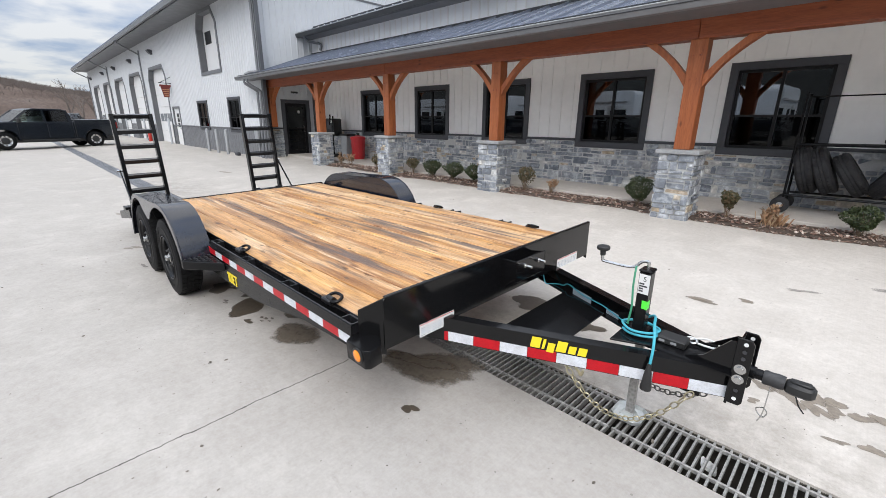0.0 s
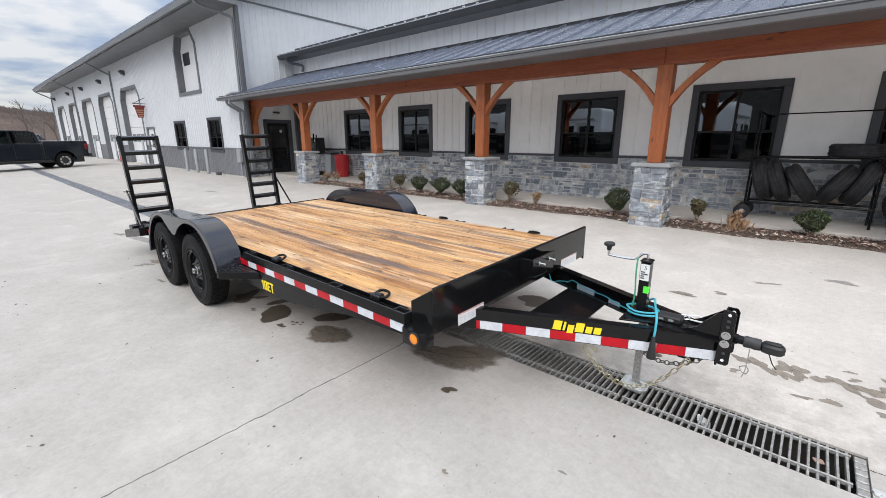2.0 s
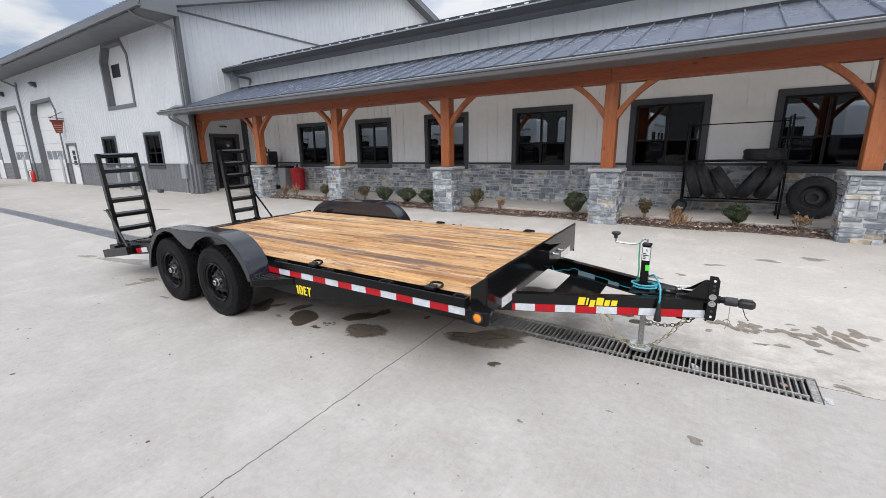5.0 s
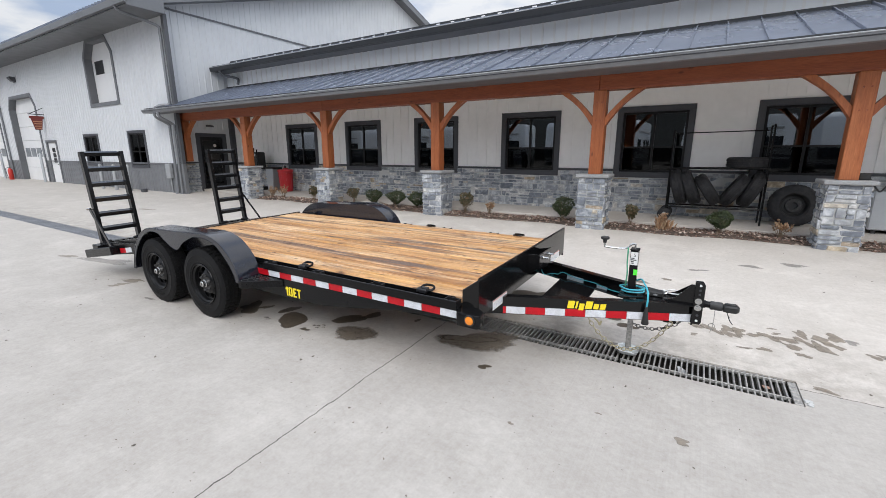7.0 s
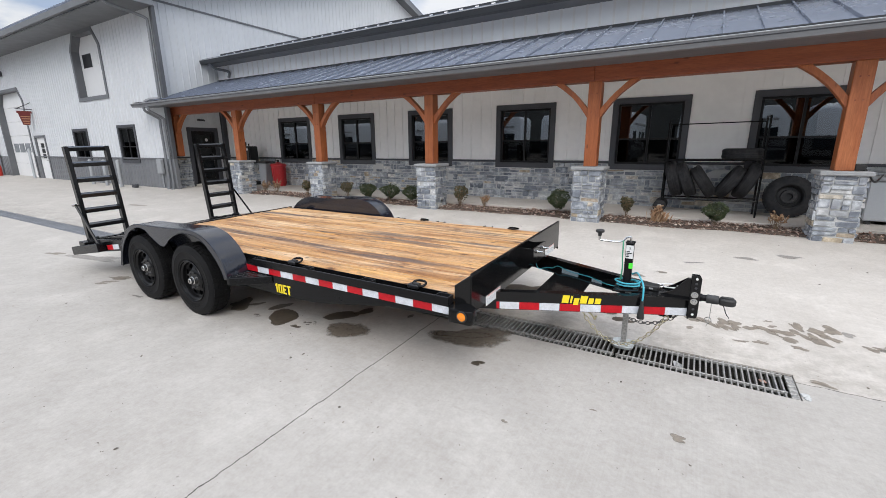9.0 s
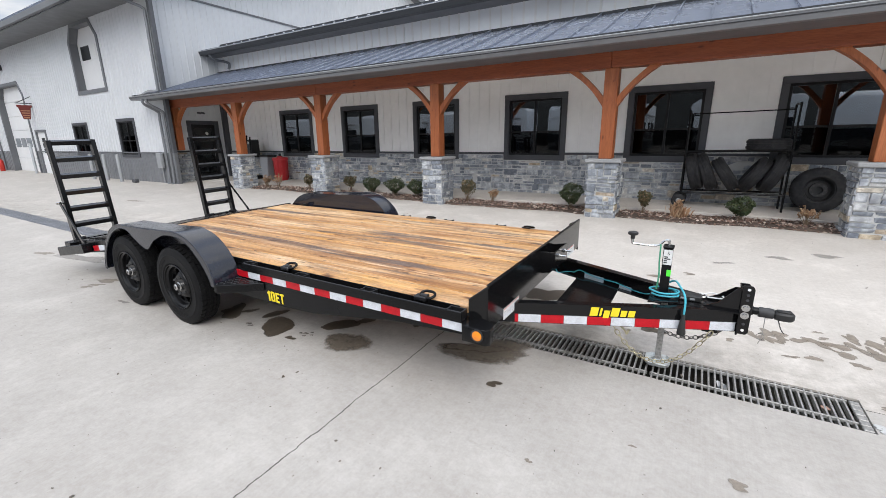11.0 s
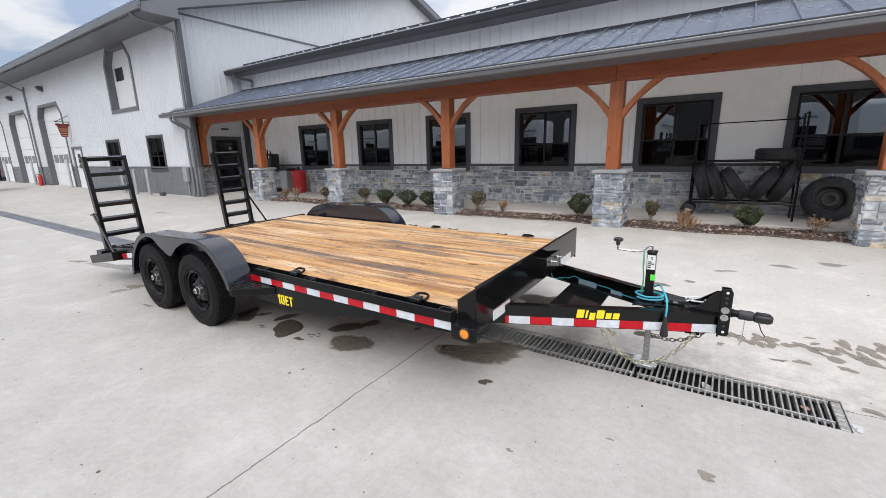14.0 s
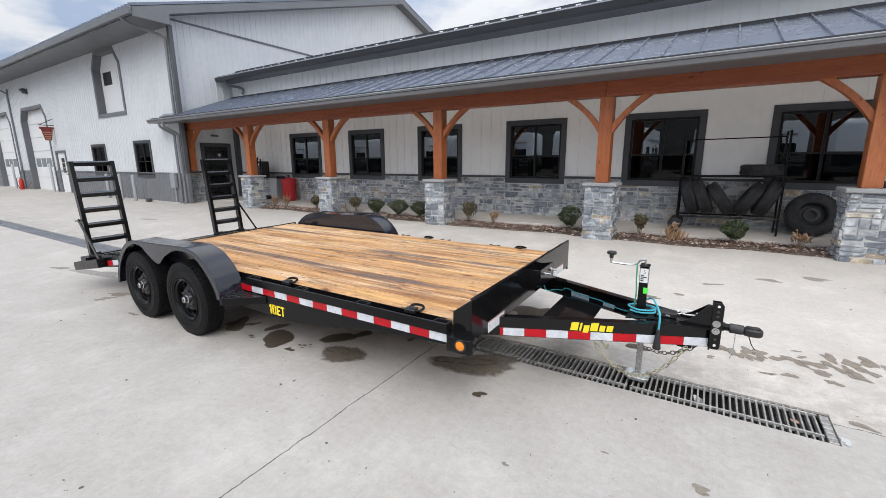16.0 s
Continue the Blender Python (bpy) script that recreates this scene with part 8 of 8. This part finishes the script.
part("body", prism(bmesh.new(), [(-12.90, SLAB), (-12.60, SLAB), (-12.54, SLAB + 0.76), (-12.95, SLAB + 0.76)], "y", 8.2, 8.55, 0.02), plastic_grey, b)
part("bag", boxed(-12.97, -12.52, 8.18, 8.57, SLAB + 0.73, SLAB + 0.80, 0.02), plastic_black, b)
b = thing("air_pump_cart", "black cart-mounted machine with a tall handle on the porch", "machine", (-13.4, 8.2, SLAB))
part("body", boxed(-13.72, -13.2, 8.1, 8.45, SLAB + 0.72, SLAB + 1.30, 0.03), plastic_black, b)
part("panel", boxed(-13.58, -13.34, 8.085, 8.1, SLAB + 0.95, SLAB + 1.2, 0.005), trim_grey, b)
part("dial", lathe(bmesh.new(), [(0.0, -0.01), (0.04, -0.01), (0.045, 0.0)], (-13.3, 8.09, SLAB + 1.2), "y", 18), label_white, b)
part("base", boxed(-13.7, -13.15, 8.0, 8.5, SLAB, SLAB + 0.12, 0.02), plastic_black, b)
part("frame", tube(bmesh.new(), smooth_line([(-13.62, 8.2, SLAB + 0.1), (-13.62, 8.2, SLAB + 0.75), (-13.2, 8.0, SLAB + 1.35), (-13.12, 7.95, SLAB + 1.4)], 4), 0.025, 8), black_satin, b)
part("handle", tube(bmesh.new(), smooth_line([(-13.18, 8.1, SLAB + 1.38), (-13.1, 8.02, SLAB + 0.9), (-12.98, 7.95, SLAB + 0.3), (-12.95, 7.93, SLAB + 0.02)], 4), 0.022, 8), black_satin, b)
part("hose", tube(bmesh.new(), smooth_line([(-13.7, 8.05, SLAB + 0.85), (-13.85, 8.0, SLAB + 0.7), (-13.8, 7.95, SLAB + 0.45), (-13.6, 7.98, SLAB + 0.5)], 4), 0.02, 6), plastic_black, b)
b = thing("entry_lamp", "small dark lamp above the entrance door", "lamp", (GX1, 7.9, 2.42))
part("plate", boxed(GX1, GX1 + 0.03, 7.78, 8.02, 2.40, 2.46, 0.005), trim_grey, b)
for y in (7.83, 7.97):
    part("head", rod(bmesh.new(), (GX1 + 0.03, y, 2.43), (GX1 + 0.12, y, 2.41), 0.03, 12), trim_grey, b)
b = thing("cooler_cabinet", "pale grey panel cabinet standing on the porch", "cabinet", (2.7, 8.2, SLAB))
part("body", boxed(2.20, 3.3, 8.0, 8.6, SLAB + 0.06, 0.90, 0.02), panel_grey, b)
part("top", boxed(2.16, 3.34, 7.96, 8.62, 0.90, 0.96, 0.015), plastic_grey, b)
for x in (2.26, 3.2):
    part("foot", boxed(x, x + 0.06, 8.04, 8.1, SLAB, SLAB + 0.06), plastic_black, b)
b = thing("battery_charger", "small black charger resting on the pier cap", "charger", (1.78, 7.0, CAPZ + 0.06))
part("body", boxed(1.73, 1.86, 6.93, 7.09, CAPZ + 0.06, CAPZ + 0.15, 0.015), plastic_black, b)
part("lead", tube(bmesh.new(), smooth_line([(1.86, 7.0, CAPZ + 0.09), (1.95, 7.1, CAPZ - 0.02), (2.1, 7.4, 0.92), (2.3, 7.9, 1.0)], 4), 0.012, 6), plastic_black, b)

# ---- parked pickup ----
def pickup(m, label, paint_mat):
    """A four-door pickup, nose towards local -y, its yard side at local x = 0; metres from the front wheel's foot."""
    th = new("pickup_truck")
    th.matrix_world = m
    OFFSET[th.name] = Vector((0, 0, 0))
    tagged(th, label, "truck", "parked vehicles")
    WB, R, Wd = 3.57, 0.40, 1.95

    def arch(cy, r=0.49, n=12):
        return [(cy - r * math.cos(math.pi * i / n), 0.42 + r * math.sin(math.pi * i / n)) for i in range(n + 1)]
    low = [(-0.98, 0.52), (-0.98, 1.10), (-0.90, 1.17), (-0.5, 1.20), (0.42, 1.24), (2.72, 1.26), (2.74, 1.37), (4.66, 1.37), (4.68, 1.30), (4.66, 0.60), (4.2, 0.56)]
    under = [(4.06, 0.50)] + arch(WB)[::-1] + [(3.0, 0.46), (0.62, 0.46)] + arch(0.0)[::-1] + [(-0.52, 0.46)]
    body = part("body", prism(bmesh.new(), low + under, "x", -Wd, 0.0, 0.02), paint_mat, th)
    for cy in (0.0, WB):
        for x in (0.012, -Wd - 0.012):
            bm = bmesh.new()
            a, b = arch(cy, 0.56), arch(cy, 0.485)
            for i in range(12):
                prism(bm, [a[i], a[i + 1], b[i + 1], b[i]], "x", x - 0.02, x + 0.02)
            part("flare", bm, paint_mat, th)
    # cab: tapered greenhouse as pillars, roof and glass
    prof = [(0.30, 1.22), (1.05, 1.80), (1.35, 1.85), (2.35, 1.85), (2.55, 1.80), (2.74, 1.24)]
    cab = part("cab", prism(bmesh.new(), [(1.05, 1.77), (1.0, 1.79), (1.30, 1.86), (2.38, 1.86), (2.58, 1.79), (2.56, 1.76)], "x", -Wd + 0.17, -0.17, 0.02), paint_mat, th)
    for x in (-0.10, -Wd + 0.10):
        s = 1 if x > -1 else -1
        for p, q, w in (((0.36, 1.24), (1.03, 1.78), 0.07), ((1.62, 1.24), (1.60, 1.80), 0.09), ((2.62, 1.24), (2.52, 1.79), 0.13)):
            part("pillar", bar(bmesh.new(), (x + 0.02 * s, p[0], p[1]), (x - 0.09 * s, q[0], q[1]), 0.05, w, (0, 1, 0.4)), paint_mat, cab)
        part("side_glass", prism(bmesh.new(), [(0.48, 1.25), (1.06, 1.75), (1.56, 1.78), (1.57, 1.25)], "x", x - 0.045 * s, x - 0.04 * s), truck_glass_clear, cab)
        part("side_glass", prism(bmesh.new(), [(1.67, 1.25), (1.66, 1.78), (2.45, 1.76), (2.54, 1.25)], "x", x - 0.045 * s, x - 0.04 * s), truck_glass, cab)
        for y0 in (1.36, 2.36):
            part("door_handle", boxed(x + 0.085 * s, x + 0.12 * s, y0, y0 + 0.2, 1.10, 1.14, 0.01), paint_mat, body)
        for y0 in (0.52, 1.63, 2.66):
            part("door_gap", boxed(x + 0.097 * s, x + 0.102 * s, y0, y0 + 0.012, 0.52, 1.22), plastic_black, body)
    part("windscreen", bar(bmesh.new(), (-Wd / 2, 0.33, 1.24), (-Wd / 2, 1.02, 1.78), Wd - 0.34, 0.01), truck_glass_clear, cab)
    part("rear_glass", bar(bmesh.new(), (-Wd / 2, 2.60, 1.26), (-Wd / 2, 2.53, 1.76), Wd - 0.4, 0.01, (0, 1, 0)), truck_glass, cab)
    part("seat_row", boxed(-Wd + 0.25, -0.25, 1.5, 1.75, 0.9, 1.5, 0.08), interior, cab)
    part("bed_gap", boxed(-0.02, 0.004, 2.735, 2.76, 0.5, 1.36), plastic_black, body)
    part("tonneau", boxed(-Wd + 0.1, -0.1, 2.82, 4.6, 1.36, 1.385, 0.01), plastic_grey, body)
    part("mirror", boxed(0.04, 0.24, 0.50, 0.62, 1.20, 1.42, 0.03), plastic_black, body)
    part("bumper", boxed(-Wd + 0.02, -0.02, 4.64, 4.84, 0.55, 0.74, 0.03), plastic_black, body)
    part("tail_light", boxed(-0.10, 0.012, 4.52, 4.69, 0.92, 1.24, 0.02), tail_red, body, "red tail light")
    part("front_bumper", boxed(-Wd + 0.02, -0.02, -1.12, -0.92, 0.48, 0.72, 0.04), plastic_black, body)
    part("headlight", boxed(-0.30, 0.01, -0.99, -0.82, 0.92, 1.08, 0.02), panel_grey, body)
    part("chassis", boxed(-Wd + 0.2, -0.2, -0.6, 4.5, 0.30, 0.56), plastic_black, th)
    part("step_bar", tube(bmesh.new(), [(0.03, 0.60, 0.40), (0.03, 2.9, 0.40)], 0.04, 10), plastic_black, body)
    for cy in (0.0, WB):
        for x, s in ((-0.02, 1), (-Wd + 0.02, -1)):
            w = part("wheel", lathe(bmesh.new(), [(0.0, -0.20 * s), (0.2, -0.20 * s), (0.2, -0.1 * s), (0.0, -0.1 * s)], (x, cy, R), "x", 20), plastic_black, th)
            part("tyre", lathe(bmesh.new(), [(0.235, -0.02 * s), (0.25, 0.0), (0.33, 0.0), (0.38, -0.03 * s), (0.40, -0.07 * s), (0.40, -0.21 * s), (0.37, -0.26 * s), (0.25, -0.27 * s), (0.235, -0.02 * s)], (x, cy, R), "x", 40), tyre_mat, w)
            rim = part("rim", lathe(bmesh.new(), [(0.24, -0.015 * s), (0.232, -0.008 * s), (0.215, -0.02 * s), (0.16, -0.028 * s), (0.155, -0.06 * s), (0.24, -0.08 * s), (0.24, -0.015 * s)], (x, cy, R), "x", 36), chrome, w, "bright alloy rim with dark slots")
            for q in range(8):
                a = 2 * math.pi * q / 8
                c1, c2 = 0.178, 0.214
                part("slot", bar(bmesh.new(), (x - 0.02 * s, cy + c1 * math.cos(a), R + c1 * math.sin(a)), (x - 0.02 * s, cy + c2 * math.cos(a), R + c2 * math.sin(a)), 0.045, 0.03, (1, 0, 0)), plastic_black, rim)
            part("centre", lathe(bmesh.new(), [(0.158, -0.03 * s), (0.145, -0.022 * s), (0.11, -0.018 * s), (0.06, -0.005 * s), (0.0, -0.005 * s)], (x, cy, R), "x", 24), plastic_black, w)
    return th


truck = pickup(pose(-28.05, -0.02, 0.0, 0, 0, 17.9), "dark grey four-door pickup truck parked across the yard", truck_paint)
for x, y, a in ((-58, -9.5, 60), (-62, 6.0, 80), (-66, -3.0, 70), (-61, 9.5, 75)):
    copy_thing(truck, pose(x, y, gz(y), 0, 0, a))

# ---- campers parked on the far side of the yard, seen in the windows ----
def camper(x, y, L, label):
    th = thing("travel_trailer", label, "camper", (x, y, 0), "campers across the yard")
    h0, h1 = 0.75, 3.75
    part("body", prism(bmesh.new(), [(x - L / 2, h0), (x - L / 2 - 0.35, h0 + 0.9), (x - L / 2 - 0.2, h1 - 0.3), (x - L / 2 + 0.3, h1), (x + L / 2 - 0.2, h1), (x + L / 2, h1 - 0.2), (x + L / 2, h0)], "y", y - 1.2, y + 1.2, 0.04), camper_white, th)
    part("skirt", boxed(x - L / 2, x + L / 2, y - 1.18, y + 1.205, h0 - 0.25, h0 + 0.35), camper_blue, th)
    part("stripe", prism(bmesh.new(), [(x - L / 2, 1.5), (x + L / 2, 1.2), (x + L / 2, 1.32), (x - L / 2, 1.75)], "y", y + 1.2, y + 1.207), camper_blue, th)
    for a, w in ((-0.32, 1.1), (0.05, 0.7), (0.30, 1.2)):
        part("window", boxed(x + a * L - w / 2, x + a * L + w / 2, y + 1.2, y + 1.215, 1.75, 2.45, 0.02), truck_paint, th)
    part("door", boxed(x + 0.16 * L, x + 0.16 * L + 0.7, y + 1.2, y + 1.212, 0.85, 2.7, 0.02), panel_grey, th)
    part("awning", tube(bmesh.new(), [(x - L * 0.35, y + 1.28, 2.95), (x + L * 0.4, y + 1.28, 2.95)], 0.07, 8), plastic_grey, th)
    for dx in (-0.4, 0.4):
        w = part("wheel", lathe(bmesh.new(), [(0.0, 0.0), (0.2, 0.02), (0.3, 0.0), (0.35, -0.05), (0.35, -0.2), (0.0, -0.2)], (x + dx, y + 1.2, 0.35), "y", 24), tyre_mat, th)
    part("jack_leg", boxed(x - L / 2 + 0.3, x - L / 2 + 0.36, y - 0.03, y + 0.03, 0, h0), plastic_black, th)
    part("tongue", boxed(x - L / 2 - 1.3, x - L / 2 + 0.3, y - 0.06, y + 0.06, h0 - 0.2, h0 - 0.08), plastic_black, th)
    part("gas_cover", boxed(x - L / 2 - 0.95, x - L / 2 - 0.4, y - 0.35, y + 0.35, h0 - 0.08, h0 + 0.45, 0.06), plastic_grey, th)
    part("nose_band", boxed(x - L / 2 - 0.36, x - L / 2 + 0.1, y - 1.205, y + 1.205, h0 + 0.35, h0 + 1.0, 0.03), camper_blue, th)
    return th


first = camper(-15.5, -16.0, 5.6, "white travel trailer with dark graphics parked in a row")
for x, y in ((1.6, -15.6), (16.5, -16.0), (-33.5, -16.4)):
    copy_thing(first, pose(x, y, 0))
# others stand nose out towards the building
for x, y in ((-46.5, -17.4), (-42.6, -17.0), (-38.6, -17.5), (-28.4, -17.2), (-24.5, -17.6), (-20.6, -17.1), (-9.6, -17.3), (-5.4, -17.6), (6.9, -17.2), (11.0, -17.5), (22.6, -17.3), (26.6, -17.0)):
    copy_thing(first, pose(x, y, 0, 0, 0, -90 + 4 * math.sin(x)))

# ---- wooded hill and bare trees ----
rng = random.Random(77)


def ridge(y):
    return 0.62 * (17 + 7 * math.exp(-((y + 30) / 60) ** 2) + 3.5 * math.sin(y * 0.021 + 1.0) + 2.0 * math.sin(y * 0.057) - 0.03 * max(0, y)) + 6.5 / (1 + math.exp((y - 8) / 7))


bm = bmesh.new()
grid = []
for i in range(61):
    y = -320 + i * 11
    grid.append([bm.verts.new((-230 - d + 6 * math.sin(y * 0.03), y, z)) for d, z in ((0, -0.5), (25, ridge(y) * 0.35), (60, ridge(y) * 0.75), (95, ridge(y)), (160, ridge(y) * 0.6), (220, -1))])
for a, b in zip(grid, grid[1:]):
    for k in range(5):
        bm.faces.new((a[k], b[k], b[k + 1], a[k + 1]))
solid("hill", bm, hill_woods, "low brown wooded hill in the distance", "hill", "structure")
vs, fs = [], []
for i in range(26000):
    y = rng.uniform(-120, 150) if i % 4 else rng.uniform(-320, 330)
    u = rng.random() ** 0.16
    d = 97 * u
    steps = ((0, -0.5), (25, 0.35), (60, 0.75), (97, 1.0))
    for (d0, k0), (d1, k1) in zip(steps, steps[1:]):
        if d0 <= d <= d1:
            z = ridge(y) * (max(k0, 0) + (k1 - max(k0, 0)) * (d - d0) / (d1 - d0))
    x = -230 - d + 6 * math.sin(y * 0.03)
    h = rng.uniform(0.8, 2.6) * (0.5 + 0.5 * u)
    # a stem and slender upward limbs
    for q in range(4):
        a = rng.gauss(0, 0.38)
        L = h * rng.uniform(0.55, 1.0)
        b0 = h * (0.0 if q == 0 else rng.uniform(0.1, 0.4))
        w = rng.uniform(0.010, 0.026)
        k = len(vs)
        ty, tz = y + math.sin(a) * L, z + b0 + math.cos(a) * L * 0.8
        vs += [(x, y - w, z + b0 - 0.6), (x, y + w, z + b0 - 0.6), (x, (y + ty) / 2 + w * 1.6, (z + b0 + tz) / 2), (x, ty, tz), (x, (y + ty) / 2 - w * 1.6, (z + b0 + tz) / 2)]
        fs.append([k, k + 1, k + 2, k + 3, k + 4])
me = bpy.data.meshes.new("far_woods")
me.from_pydata(vs, [], fs)
me.materials.append(hill_mat)
tagged(new("far_woods", me), "bare brown winter woods on the hillside", "woods", "", "stuff")


# an unseen dark hill is added behind the campers, to darken the reflections
bm = bmesh.new()
grid = []
for i in range(45):
    x = -330 + i * 15
    top = 25 + 3 * math.sin(x * 0.031) + 1.6 * math.sin(x * 0.11 + 2)
    grid.append([bm.verts.new((x, -62 - d, z)) for d, z in ((0, -0.5), (10, top * 0.5), (35, top * 0.9), (60, top), (130, -1))])
for a, b in zip(grid, grid[1:]):
    for k in range(4):
        bm.faces.new((a[k], a[k + 1], b[k + 1], b[k]))
solid("hill", bm, dark_backdrop, "unseen dark hill added behind the campers", "hill", "structure")


# another unseen hill, added to darken reflections in door and roof seams
bm = bmesh.new()
grid = []
for i in range(30):
    y = -150 + i * 12
    top = 12 + 2.5 * math.sin(y * 0.043 + 1) + 1.5 * math.sin(y * 0.13)
    grid.append([bm.verts.new((62 + d + 4 * math.sin(y * 0.05), y, z)) for d, z in ((0, -0.5), (10, top * 0.5), (30, top * 0.9), (50, top), (110, -1))])
for a, b in zip(grid, grid[1:]):
    for k in range(4):
        bm.faces.new((a[k], b[k], b[k + 1], a[k + 1]))
solid("hill", bm, dark_backdrop, "unseen dark hill added beyond the office", "hill", "structure")


def bare_tree(x, y, h, seed):
    r = random.Random(seed)
    th = thing("bare_tree", "leafless grey-brown tree beyond the yard", "tree", (x, y, 0), "bare trees")
    bm, bt = bmesh.new(), bmesh.new()

    def grow(p, d, L, rad, depth):
        q = p + d * L
        tube(bt if depth else bm, [p, p.lerp(q, 0.5) + Vector((r.gauss(0, L * 0.04), r.gauss(0, L * 0.04), 0)), q], rad, 5 if depth < 2 else 3)
        if depth < 4:
            for _ in range(3 if depth < 3 else 2):
                nd = (d + Vector((r.gauss(0, 0.45), r.gauss(0, 0.45), r.gauss(0.1, 0.25)))).normalized()
                grow(p.lerp(q, r.uniform(0.55, 1.0)), nd, L * r.uniform(0.55, 0.8), rad * 0.58, depth + 1)
    grow(Vector((x, y, -0.1)), Vector((0, 0, 1)), h * 0.34, h * 0.018, 0)
    part("trunk", bm, bark_grey, th)
    part("crown", bt, bark_grey, th)


for i, (x, y, h) in enumerate(((-80, 8.2, 8.0), (-90, 10.5, 8.5), (-78, 10.0, 7.0), (-96, 8.0, 9.0))):
    bare_tree(x, y, h, i)
